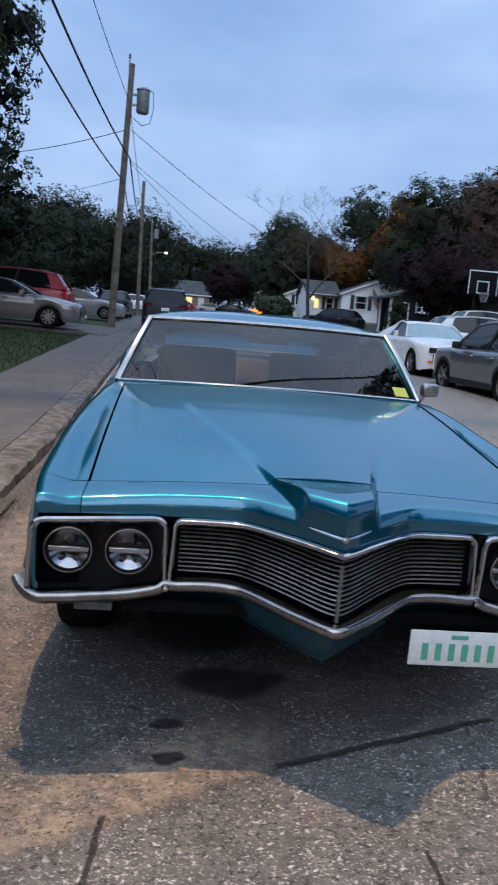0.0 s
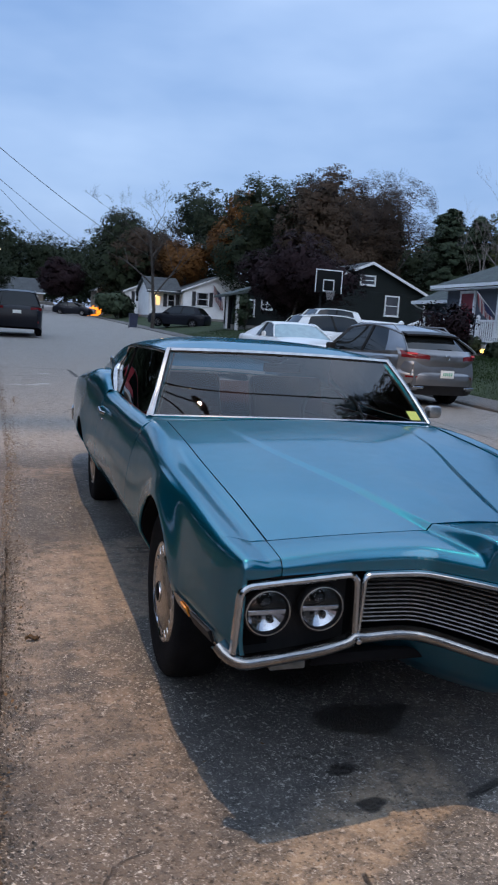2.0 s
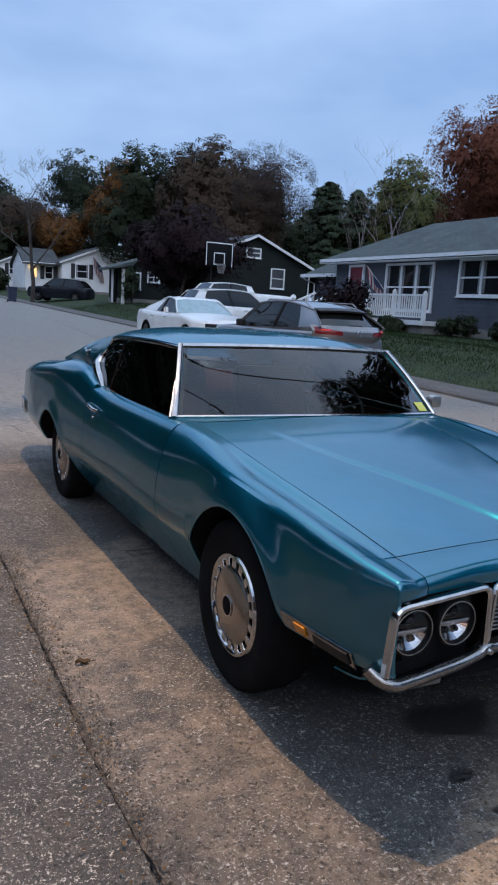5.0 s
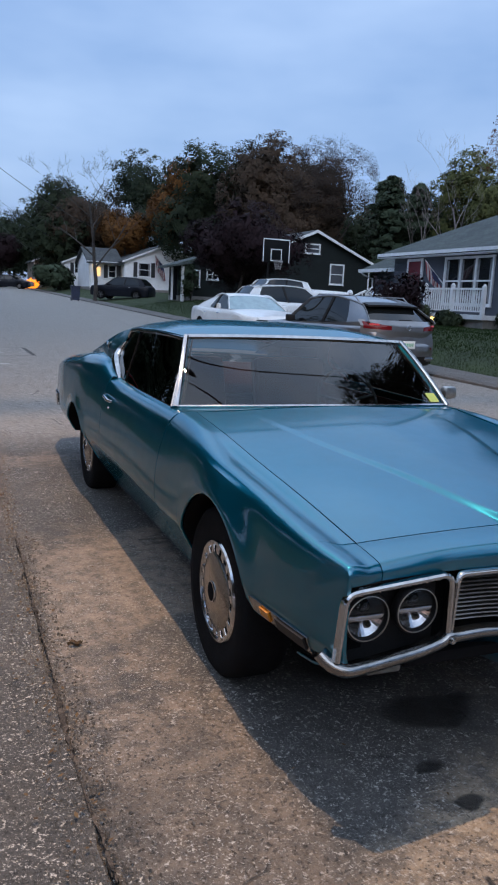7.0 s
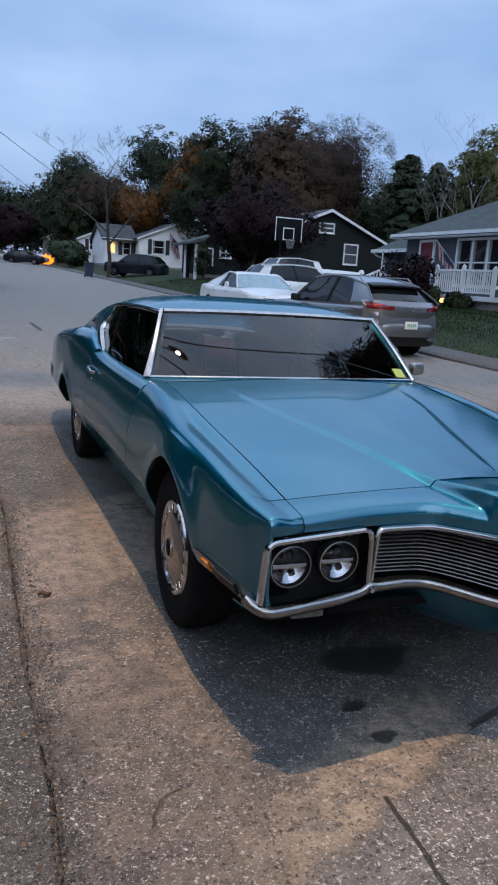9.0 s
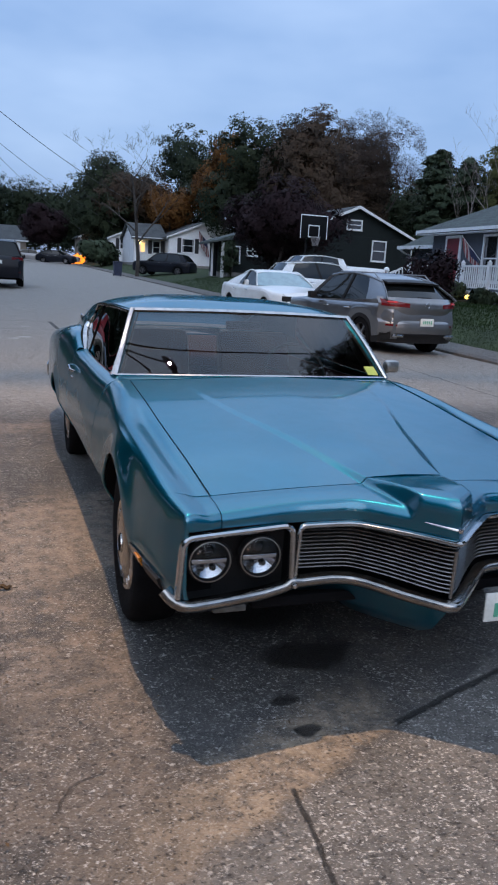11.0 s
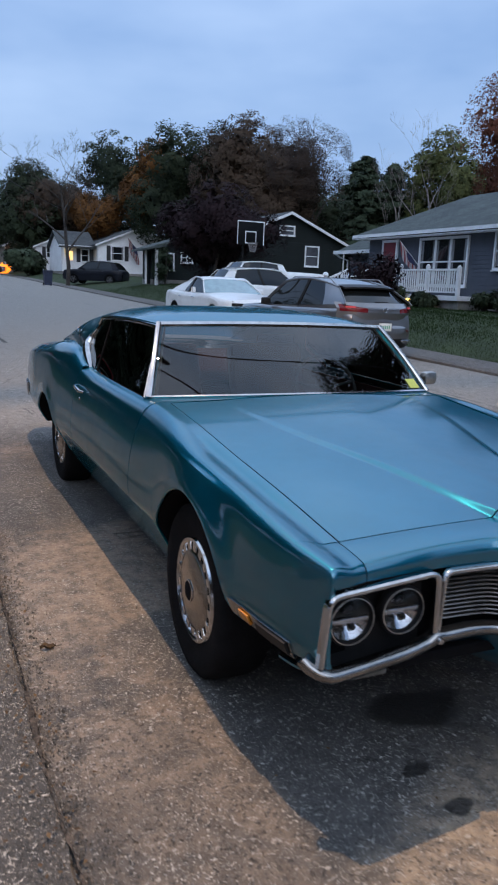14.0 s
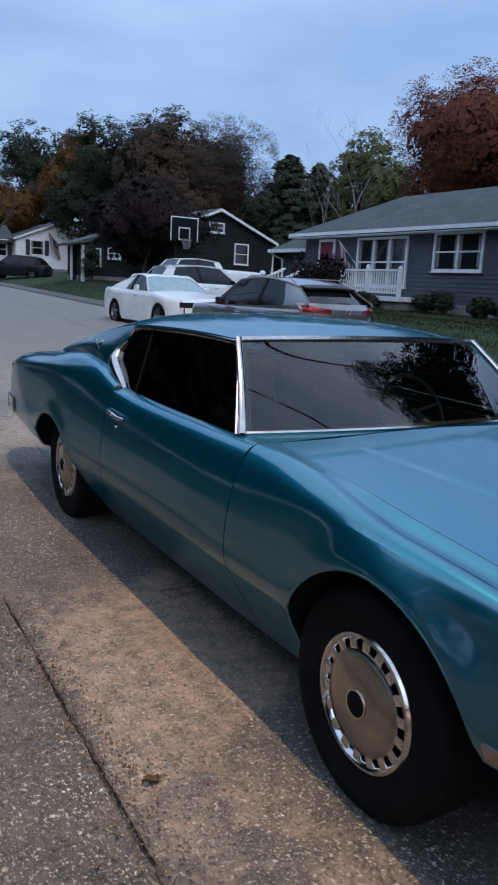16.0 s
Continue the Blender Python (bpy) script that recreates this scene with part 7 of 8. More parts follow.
def leaf_cloud(rng, centres, per, spread, size, flat=0.75, inner=(), inner_size=0.0, ways=None):
    """Small leaves lying roughly along the outside of their clumps, as one mesh; ways: the outward direction of each clump.
    Their shading follows the round of the clump, as a soft crown's does."""
    g = np.random.default_rng(rng.randint(0, 10 ** 6))

    def unit(v):
        return v / np.maximum(1e-6, np.linalg.norm(v, axis=1, keepdims=True))

    pts = np.array([tuple(c) for c in centres])
    out = unit(np.array([tuple(w) for w in ways])) if ways is not None else unit(pts - pts.mean(axis=0))
    jobs = [(pts, out, per, spread, size)]
    if len(inner):
        jobs.append((np.array([tuple(c) for c in inner]), out[:len(inner)] if len(inner) <= len(out) else np.tile(out, (len(inner) // len(out) + 1, 1))[:len(inner)], 5, spread * 0.8, inner_size))
    corners, normals = [], []
    for c, d, many, wide, big in jobs:
        c, d = np.repeat(c, many, axis=0), np.repeat(d, many, axis=0)
        off = np.clip(g.normal(size=c.shape), -1.35, 1.35) * wide * np.array((1, 1, flat))
        off -= d * np.maximum(0.0, (off * d).sum(axis=1, keepdims=True)) * 0.55
        p = c + off
        n = unit(d + g.normal(size=c.shape) * 0.50 + np.array((0, 0, 0.2)))
        u = unit(np.cross(n, g.normal(size=c.shape)))
        w = np.cross(n, u)
        r = big * g.uniform(0.6, 1.3, size=(len(p), 1))
        corners.append(np.stack((p + u * r * 1.15, p - u * r * 0.7 + w * r * 0.62, p - u * r * 0.7 - w * r * 0.62), axis=1))
        soft = unit(d * 0.85 + n * 0.45 + np.array((0, 0, 0.12)))
        normals.append(np.repeat(soft[:, None, :], 3, axis=1))
    v = np.concatenate(corners).reshape(-1, 3)
    me = bpy.data.meshes.new("crown")
    me.from_pydata(v.tolist(), [], np.arange(len(v)).reshape(-1, 3).tolist())
    me.shade_smooth()
    me.normals_split_custom_set_from_vertices(np.concatenate(normals).reshape(-1, 3).tolist())
    return me


def crown_points(rng, n, centre, radii, hollow=0.55, lobes=7):
    """Points in an uneven crown made of several lobes, points inside it, and the way out at each."""
    pts, inner, ways = [], [], []
    lob = []
    for k in range(lobes):
        a, h = rng.uniform(0, 2 * math.pi), rng.uniform(-0.7, 0.75)
        w = math.sqrt(max(0.1, 1 - h * h)) * rng.uniform(0.35, 0.62)
        lob.append((Vector((w * math.cos(a), w * math.sin(a), h * 0.62)), rng.uniform(0.36, 0.58)))
    while len(pts) < n:
        c, r = rng.choice(lob)
        d = Vector((rng.gauss(0, 1), rng.gauss(0, 1), rng.gauss(0, 1))).normalized()
        p = c + d * r * (hollow + (1 - hollow) * rng.random() ** 0.4)
        pts.append(Vector((p.x * radii[0], p.y * radii[1], p.z * radii[2])) + Vector(centre))
        q = c + d * r * 0.78 * rng.random() ** 0.5
        inner.append(Vector((q.x * radii[0], q.y * radii[1], q.z * radii[2])) + Vector(centre))
        ways.append(d + p * 0.6)
    return pts, inner, ways


def leafy_tree(name, label, at, h, r, leaf, seed, n=420, per=9, size=0.20, trunk=0.22, bark=None, crown_low=0.28, squash=1.0, m=None, group="", clump=0.45, lobes=9, dense=2.4, full=True):
    rng = random.Random(seed)
    t = thing(name, label, "tree", m or Matrix.Translation(at), group)
    bm, tips = branch_tree(rng, h * 0.95, 0.7, 3, trunk, r * 0.75, start=0.3)
    part("trunk", bm, bark or BARK, t)
    h *= 0.93
    n, per, size, clump = int(n * 1.7), int(per * dense * 1.45), size * 0.50, clump * 0.66
    cz = h * (1 + crown_low) / 2
    pts, inner, ways = crown_points(rng, n, (0, 0, cz), (r, r, h * (1 - crown_low) / 2 * 1.05 * squash), 0.62, lobes)
    me = leaf_cloud(rng, pts, per, clump, size, 0.75, inner if full else (), max(size * 1.9, min(0.28, r * 0.05)), ways)
    me.materials.append(leaf)
    c = new("crown", me)
    c.parent = t
    return t


def pine_tree(name, label, at, h, r, seed, n=34, m=None, group=""):
    rng = random.Random(seed)
    t = thing(name, label, "tree", m or Matrix.Translation(at), group)
    bm = tube(bmesh.new(), [(0, 0, 0), (0.1, 0, h * 0.5), (0, 0.1, h * 0.97)], [0.22, 0.13, 0.02], 7)
    pts = []
    for k in range(n):
        f = 0.18 + 0.80 * k / n
        z = h * f
        for j in range(4):
            a = rng.uniform(0, 2 * math.pi)
            ln = r * (1 - f) ** 0.75 * rng.uniform(0.6, 1.15) + 0.3
            e = Vector((ln * math.cos(a), ln * math.sin(a), z - 0.12 * ln + rng.uniform(-0.2, 0.2)))
            tube(bm, [(0, 0, z), e], [0.035, 0.01], 3, caps=False)
            pts += [Vector((0, 0, z)).lerp(e, q) for q in (0.45, 0.65, 0.85, 1.0)]
    part("trunk", bm, BARK, t)
    me = leaf_cloud(rng, pts, 16, 0.30, 0.13, 0.40, [Vector((p.x * 0.6, p.y * 0.6, p.z)) for p in pts[::2]], 0.42, [(p.x, p.y, 0.9) for p in pts])
    me.materials.append(LEAF_PINE)
    c = new("crown", me)
    c.parent = t
    return t


def bare_tree(name, label, at, h, seed, mat, depth=4, spread=0.8, trunk=0.16, start=0.3, split=(3, 4), up=0.6, leaf=None, per=3, size=0.12):
    rng = random.Random(seed)
    t = thing(name, label, "tree", Matrix.Translation(at))
    bm, tips = branch_tree(rng, h, spread, depth, trunk, up=up, start=start, split=split)
    part("trunk", bm, mat, t, "bare spreading limbs and twigs")
    if leaf:
        me = leaf_cloud(rng, tips, per, 0.35, size)
        me.materials.append(leaf)
        c = new("crown", me)
        c.parent = t
    return t


def bush(name, label, at, r, h, leaf, seed, n=90, per=9, size=0.07, m=None):
    rng = random.Random(seed)
    t = thing(name, label, "bush", m or Matrix.Translation(at))
    bm = bmesh.new()
    for k in range(9):
        a = rng.uniform(0, 6.28)
        tube(bm, [(0, 0, -0.05), (r * 0.35 * math.cos(a), r * 0.35 * math.sin(a), h * 0.5), (r * 0.75 * math.cos(a), r * 0.75 * math.sin(a), h * rng.uniform(0.6, 0.95))], [0.03, 0.02, 0.006], 4)
    part("stems", bm, BARK, t)
    pts, inner, ways = crown_points(rng, n, (0, 0, h * 0.52), (r, r, h * 0.55), 0.5, 8)
    me = leaf_cloud(rng, pts, int(per * 1.5), min(0.3, r * 0.2), size, 0.75, inner, max(size * 2.0, r * 0.10), ways)
    me.materials.append(leaf)
    c = new("foliage", me)
    c.parent = t
    return t


G = ground_at
leafy_tree("tree", "broad dense dark green tree behind the white houses", G(13.2, 99.0), 15.6, 6.6, LEAF_GREEN, 31, 800, 10, 0.26, 0.3, None, 0.02, 1.0, None, "", 0.5, 18)
# single trees that can be told apart
leafy_tree("maple_tree", "large rusty red maple behind the porch house", G(38.6, 36.0), 17.4, 9.4, LEAF_RED, 11, 2100, 14, 0.145, 0.35, None, 0.15, 1.0, None, "", 0.5, 16)
bare_tree("birch_tree", "pale bare birch behind the porch house", G(37.6, 50.2), 11.6, 12, PALE_BARK, 5, 0.75, 0.15, 0.3, (2, 3), 0.6)
bare_tree("birch_tree", "pale bare birch with thin twigs", G(35.6, 52.6), 9.6, 13, PALE_BARK, 5, 0.60, 0.10, 0.3, (2, 3), 0.65)
leafy_tree("tree", "yellow-green tree behind the bare birches", G(44.0, 58.0), 16.3, 4.6, LEAF_YELLOW, 14, 420, 9, 0.24)
pine_tree("pine_tree", "dark green pine behind the birches", G(37.0, 60.0), 11.4, 5.0, 15)
pine_tree("pine_tree", "dark green pine beside the birches", G(40.5, 61.0), 11.9, 5.0, 16)
leafy_tree("tree", "half-bare brown tree with fine twigs", G(30.7, 61.5), 16.4, 4.8, LEAF_HAZE, 17, 640, 13, 0.12, 0.26, None, 0.35, 1.0, None, "", 0.5, 9, 2.4, False)
bare_tree("tree", "bare grey-brown tree with a fine round crown", G(30.5, 61.0), 13.6, 18, BARK, 5, 0.85, 0.28, 0.25, (3, 4), 0.7)
leafy_tree("tree", "broad brown-leaved tree behind the dark house", G(28.6, 65.0), 16.4, 6.6, LEAF_BROWN, 19, 1200, 12, 0.22, 0.3, None, 0.12, 1.0, None, "", 0.45, 14)
leafy_tree("tree", "dark green tree behind the dark house", G(24.6, 74.0), 17.8, 7.0, LEAF_GREEN, 20, 1000, 11, 0.22, 0.25, None, 0.12, 1.0, None, "", 0.45, 14)
leafy_tree("tree", "orange-leaved tree between dark crowns", G(24.0, 86.0), 17.0, 4.6, LEAF_ORANGE, 21, 480, 10, 0.26)
leafy_tree("oak_tree", "tall open-crowned dark tree with gaps of sky", G(26.5, 106.0), 21.0, 8.4, LEAF_GREEN, 22, 420, 9, 0.30, 0.35, None, 0.30, 0.95, None, "", 0.6, 12)
leafy_tree("tree", "rusty brown tree behind the white house", G(17.8, 88.0), 11.5, 4.2, LEAF_ORANGE, 23, 300, 8, 0.2)
leafy_tree("tree", "brown-leaved tree behind the white house", G(14.5, 95.0), 12.5, 5.0, LEAF_BROWN, 24, 420, 9, 0.24)
bare_tree("tree", "bare spreading tree on the lawn by the street", G(8.4, 54.6), 10.2, 38, BARK, 5, 0.95, 0.17, 0.25, (3, 4), 0.5)
leafy_tree("purple_plum_tree", "dark purple-leaved tree before the dark house", G(13.7, 38.5), 6.2, 3.7, LEAF_PURPLE, 26, 620, 10, 0.11, 0.12, None, 0.12, 1.0, None, "", 0.3)
leafy_tree("purple_plum_tree", "round dark purple tree far along the street", G(5.4, 117.0), 9.6, 4.3, LEAF_PURPLE, 27, 420, 10, 0.26, 0.2, None, 0.2)
leafy_tree("tree", "tall green tree beside the footpath", G(-9.9, 19.5), 16.5, 5.2, LEAF_GREEN, 28, 2300, 11, 0.16, 0.3, None, 0.02, 1.0, None, "", 0.30, 34)
leafy_tree("tree", "tall green tree across the street", G(11.6, 2.0), 17.0, 4.2, LEAF_GREEN, 29, 560, 10, 0.2, 0.28, None, 0.3)
leafy_tree("tree", "green tree across the street behind the camera", G(13.0, -9.0), 12.0, 4.8, LEAF_GREEN, 30, 420, 10, 0.22, 0.25)

# woods behind, and unseen trees added around the car: a few kinds, copied
woods = [leafy_tree("woodland_tree", "dark woodland tree behind the houses, also added unseen around the car", G(-16, 92), 15.5, 6.0, LEAF_GREEN, 41, 400, 6, 0.30, 0.25, None, -0.05, 1.0, None, "woodland belt", 0.5, 16, 1.2),
         leafy_tree("woodland_tree", "brown woodland tree behind the houses, also added unseen around the car", G(33, 82), 14.5, 5.5, LEAF_BROWN, 42, 400, 6, 0.28, 0.25, None, -0.05, 1.0, None, "woodland belt", 0.5, 16, 1.0),
         pine_tree("woodland_pine", "dark pine in the belt behind the houses", G(46, 75), 15.0, 4.5, 43, 30, None, "woodland belt")]
wr_ = random.Random(5)
spots = []
for k in range(15):
    spots.append((-70 + k * 4.6 + wr_.uniform(-1.5, 1.5), 92 + wr_.uniform(-8, 8), 0, 0.99 + wr_.uniform(-0.10, 0.08)))
for k in range(9):
    spots.append((-14 + k * 3.2, 143 + k * 3 + wr_.uniform(-4, 4), 0, 1.2 - 0.02 * k + wr_.uniform(-0.08, 0.08)))
for x, y, kind, s in ((13.5, 110, 0, 1.02), (18.0, 112, 0, 1.0), (10.5, 122, 0, 0.96), (15.0, 116, 0, 1.05), (9.0, 150, 0, 1.05), (14.0, 155, 0, 1.0), (19.5, 96, 1, 0.8), (22.0, 92, 0, 0.85), (27.5, 78, 0, 0.98), (31.0, 74, 1, 0.98), (28.5, 70, 1, 0.96), (36.5, 74, 2, 0.85), (39.5, 76, 2, 0.88), (34.0, 70, 1, 0.66), (43.0, 72, 2, 0.92), (47.5, 66, 0, 0.9), (50.0, 60, 1, 0.85), (38.5, 70, 0, 0.75), (42.0, 66, 1, 0.7), (46.0, 52, 1, 0.75), (50, 44, 0, 0.85), (45, 38, 0, 0.9), (42, 28, 1, 0.85), (55, 30, 0, 1.0), (44, 18, 0, 0.9), (60, 50, 0, 1.0), (31.5, 67, 1, 0.72), (33.5, 71, 1, 0.78), (-14.5, 28, 0, 0.92), (-17.5, 37, 0, 1.0), (-15.5, 47, 0, 0.9), (16.5, 104, 1, 0.75), (21.0, 101, 1, 0.8)):
    spots.append((x, y, kind, s))
for x, y, s in ((-20.5, 74, 0.82), (-17.0, 80, 0.86), (-13.5, 77, 0.80), (-11.0, 85, 0.84), (-8.6, 93, 0.86), (-6.5, 103, 0.90), (-15.0, 66, 0.66)):
    spots.append((x, y, 0, s))
# unseen ring behind the camera, added to darken what the car's front reflects
for k in range(11):
    a = radians(185 + k * 16)
    spots.append((36 * math.cos(a), 4 + 36 * math.sin(a), k % 2, 0.95 + 0.2 * wr_.random()))
for k in range(8):
    spots.append((31 + k * 3.4, 84 + wr_.uniform(-4, 4), (1, 0, 0, 1)[k % 4], 0.84 + 0.025 * k + wr_.uniform(-0.06, 0.06)))
for k in range(6):
    spots.append((-26 - wr_.uniform(0, 12), 28 + k * 10, 0, 0.85 + 0.15 * wr_.random()))
# unseen row left of the car, added to darken its side's reflections
for k in range(7):
    spots.append((-15.5 + wr_.uniform(-2, 2), -16 + k * 5.0, k % 2, 0.72 + 0.2 * wr_.random()))
for x, y, kind, s in spots:
    copy_thing(woods[kind], Matrix.Translation(G(x, y)) @ Matrix.Rotation(wr_.uniform(0, 6.28), 4, "Z") @ Matrix.Diagonal((s * wr_.uniform(0.9, 1.1), s * wr_.uniform(0.9, 1.1), s, 1)))

# bushes
bush("purple_bush", "dark purple-red bush before the porch", G(11.45, 18.25), 0.95, 2.02, LEAF_PURPLE, 51, 240, 10, 0.05)
bush("bush", "low green bush at the foot of the blue-grey wall", G(16.1, 18.3), 0.62, 0.72, LEAF_BUSH, 52, 120, 9, 0.045)
bush("bush", "thin wispy green bush beside the foundation", G(16.2, 17.4), 0.5, 0.85, LEAF_BUSH, 53, 60, 6, 0.04)
bush("bush", "low green bush under the window", G(16.2, 15.7), 0.55, 0.62, LEAF_BUSH, 54, 110, 9, 0.045)
bush("bush", "low green bush beside the porch floor", G(15.2, 20.4), 0.6, 0.55, LEAF_BUSH, 55)
bush("bush", "green bush by the porch corner", G(15.0, 22.4), 0.8, 0.8, LEAF_BUSH, 56)
bush("hedge", "tall dark clipped evergreen by the dark house", G(12.9, 45.0), 0.75, 2.6, LEAF_PINE, 57, 150, 10, 0.08)
bush("hedge", "broad rounded dark evergreen bush near the street", G(9.6, 86.0), 3.0, 3.0, LEAF_PINE, 58, 260, 10, 0.2)

# ---- poles, wires, street things ----
def utility_pole(label, base, top, r=0.15, arm=False):
    p = thing("utility_pole", label, "pole", Matrix.Translation(base))
    d = Vector(top) - Vector(base)
    part("post", tube(bmesh.new(), [(0, 0, -0.4), d * 0.5, d], [r, r * 0.85, r * 0.7], 12), WOOD_POLE, p)
    return p, d


P1, P1T = G(-3.62, 28.0), Vector((-3.30, 27.9, 10.55))
pole_a, da = utility_pole("tall weathered wooden utility pole with a transformer", P1, P1T, 0.155)
ins = bmesh.new()
tube(ins, [da + Vector((-0.10, 0, -0.3)), da + Vector((-0.10, 0, 0.25))], 0.03, 8)
part("top_pin", ins, STEEL_GREY, pole_a)
part("insulator", lathe(bmesh.new(), [(0.0, 0.16), (0.04, 0.14), (0.03, 0.1), (0.06, 0.07), (0.03, 0.04), (0.06, 0.0)], 12, Matrix.Translation(da + Vector((-0.10, 0, 0.22)))), STEEL_GREY, pole_a)
tm = Matrix.Translation(da + Vector((0.48, 0, -1.75)))
tr_ = part("transformer", lathe(bmesh.new(), [(0.0, 0.0), (0.22, 0.0), (0.245, 0.04), (0.245, 0.80), (0.27, 0.82), (0.27, 0.86), (0.10, 0.95), (0.0, 0.96)], 20, tm), STEEL_GREY, pole_a, "grey drum transformer")
part("bracket", a_box((-0.45, -0.05, 0.25), (-0.2, 0.05, 0.32), tm), STEEL_GREY, tr_)
part("bracket", a_box((-0.45, -0.05, 0.62), (-0.2, 0.05, 0.69), tm), STEEL_GREY, tr_)
part("jumper_wire", tube(bmesh.new(), [tm @ Vector(q) for q in ((0.1, 0, 0.95), (0.38, 0, 0.8), (0.42, 0, 0.2), (0.3, 0, -0.35), (0.0, 0, -0.45), (-0.35, 0, -0.2))], 0.014, 6), WIRE, tr_)
part("meter_box", a_box((0.10, -0.08, 4.2), (0.24, 0.08, 5.0)), STEEL_GREY, pole_a)

P2, P2T = G(-4.15, 50.5), Vector((-4.2, 50.5, 10.0))
pole_b, db = utility_pole("wooden utility pole further along the footpath", P2, P2T, 0.15)
P3, P3T = G(-4.6, 73.0), Vector((-4.75, 73.0, 9.9))
pole_c, dc = utility_pole("distant wooden utility pole with a lit street lamp", P3, P3T, 0.15)
part("lamp_arm", tube(bmesh.new(), [dc + Vector((0, 0, -3.2)), dc + Vector((0.5, 0, -2.85)), dc + Vector((1.4, 0, -2.7))], 0.03, 8), STEEL_GREY, pole_c)
part("lamp_head", lathe(bmesh.new(), [(0.0, 0.12), (0.12, 0.08), (0.17, 0.0)], 14, Matrix.Translation(dc + Vector((1.5, 0, -2.72)))), STEEL_GREY, pole_c)
part("lamp_bulb", lathe(bmesh.new(), [(0.16, 0.0), (0.14, -0.10), (0.0, -0.15)], 14, Matrix.Translation(dc + Vector((1.5, 0, -2.73)))), glow("street_lamp_bulb", (1.0, 0.80, 0.48), 9.0), pole_c, "lit bulb")
part("transformer", lathe(bmesh.new(), [(0.0, 0.0), (0.24, 0.02), (0.24, 0.9), (0.0, 0.95)], 16, Matrix.Translation(dc + Vector((0.45, 0, -1.5)))), STEEL_GREY, pole_c)
P4, P4T = G(-4.9, 92.0), Vector((-5.0, 92.0, 9.9))
pole_d, dd = utility_pole("most distant wooden utility pole on this side", P4, P4T, 0.15)
P0, P0T = G(-3.45, 0.9), Vector((-3.4, 0.9, 10.4))
pole_z, dz = utility_pole("wooden utility pole with a street lamp beside the parked coupe", P0, P0T, 0.155)
arm0 = LAMP - P0
part("lamp_arm", tube(bmesh.new(), [(0.0, 0, arm0.z + 0.16), (0.6, 0, arm0.z + 0.34), (arm0.x - 0.5, arm0.y, arm0.z + 0.34), (arm0.x - 0.08, arm0.y, arm0.z + 0.17)], 0.025, 8), STEEL_GREY, pole_z)
part("lamp_head", lathe(bmesh.new(), [(0.0, 0.16), (0.14, 0.12), (0.19, 0.04), (0.19, 0.03), (0.0, 0.10)], 16, Matrix.Translation(arm0 + Vector((0, 0, 0.03)))), STEEL_GREY, pole_z, "open street lamp hood")


def wire(label, a, b, sag, r=0.012):
    a, b = Vector(a), Vector(b)
    pts = [a.lerp(b, t) - Vector((0, 0, sag * 4 * t * (1 - t))) for t in span(0, 1, 25)]
    return tagged(part("overhead_wire", tube(bmesh.new(), pts, r, 6), WIRE), label, "cable", "overhead wires")


for top_a, top_b in ((P0T, P1T), (P1T, P2T), (P2T, P3T), (P3T, P4T)):
    wire("thin primary wire at the pole tops", top_a + Vector((0, 0, -1.45)), top_b + Vector((0, 0, -1.45)), 0.35, 0.012)
    wire("thick black communication cable between poles", top_a + Vector((0.1, 0, -3.45)), top_b + Vector((0.1, 0, -3.45)), 0.45, 0.028)
    wire("thick black communication cable lower on the poles", top_a + Vector((-0.1, 0, -4.3)), top_b + Vector((-0.1, 0, -4.3)), 0.45, 0.024)
wire("service wire across the street to the houses", P1T + Vector((0.1, 0, -2.4)), (9.5, 60.0, 6.5), 0.5, 0.014)
wire("thin service wire across the street", P1T + Vector((0.1, 0, -3.5)), (12.5, 79.5, 5.0), 0.6, 0.010)
wire("thin service wire across the street", P1T + Vector((0.1, 0, -3.6)), (9.8, 95.0, 5.0), 0.6, 0.010)
wire("service wire to the trees beside the path", P1T + Vector((-0.1, 0, -2.4)), (-12.0, 33.0, 7.4), 0.3, 0.014)
wire("service wire behind the pole", P1T + Vector((-0.1, 0, -4.2)), (-14.0, 40.0, 6.4), 0.4, 0.010)
wire("street wires over the coupe", P0T + Vector((0.1, 0, -2.2)), (9.6, -3.0, 7.6), 0.4, 0.028)
wire("street wires over the coupe", P0T + Vector((0.1, 0, -3.0)), (10.5, 3.5, 7.0), 0.5, 0.028)

# basketball hoop
bk = thing("basketball_hoop", "basketball hoop with dark board and white lines", "hoop", Matrix.Translation(G(13.0, 31.6)))
bz = 4.42 - rise(13.0, 31.6)
part("post", tube(bmesh.new(), [(0, 0.9, -0.1), (0, 0.9, bz - 1.2), (0, 0.1, bz - 0.5)], 0.06, 8), BLACK_PLASTIC, bk)
bd = part("backboard", a_box((-0.70, -0.02, bz - 1.1), (0.70, 0.02, bz), None, 0.006), plain("smoked_board", (0.007, 0.008, 0.009), 0.6, 0, 0.1, spec=0.1), bk)
for lo, hi in (((-0.70, -0.03, bz - 0.05), (0.70, -0.0215, bz)), ((-0.70, -0.03, bz - 1.1), (-0.662, -0.0215, bz - 0.05)), ((0.662, -0.03, bz - 1.1), (0.70, -0.0215, bz - 0.05)), ((-0.29, -0.03, bz - 0.52), (0.29, -0.0215, bz - 0.47)), ((-0.29, -0.03, bz - 1.0), (-0.25, -0.0215, bz - 0.52)), ((0.25, -0.03, bz - 1.0), (0.29, -0.0215, bz - 0.52)), ((-0.29, -0.03, bz - 1.05), (0.29, -0.0215, bz - 1.0))):
    part("board_line", a_box(lo, hi), TRIM, bd)
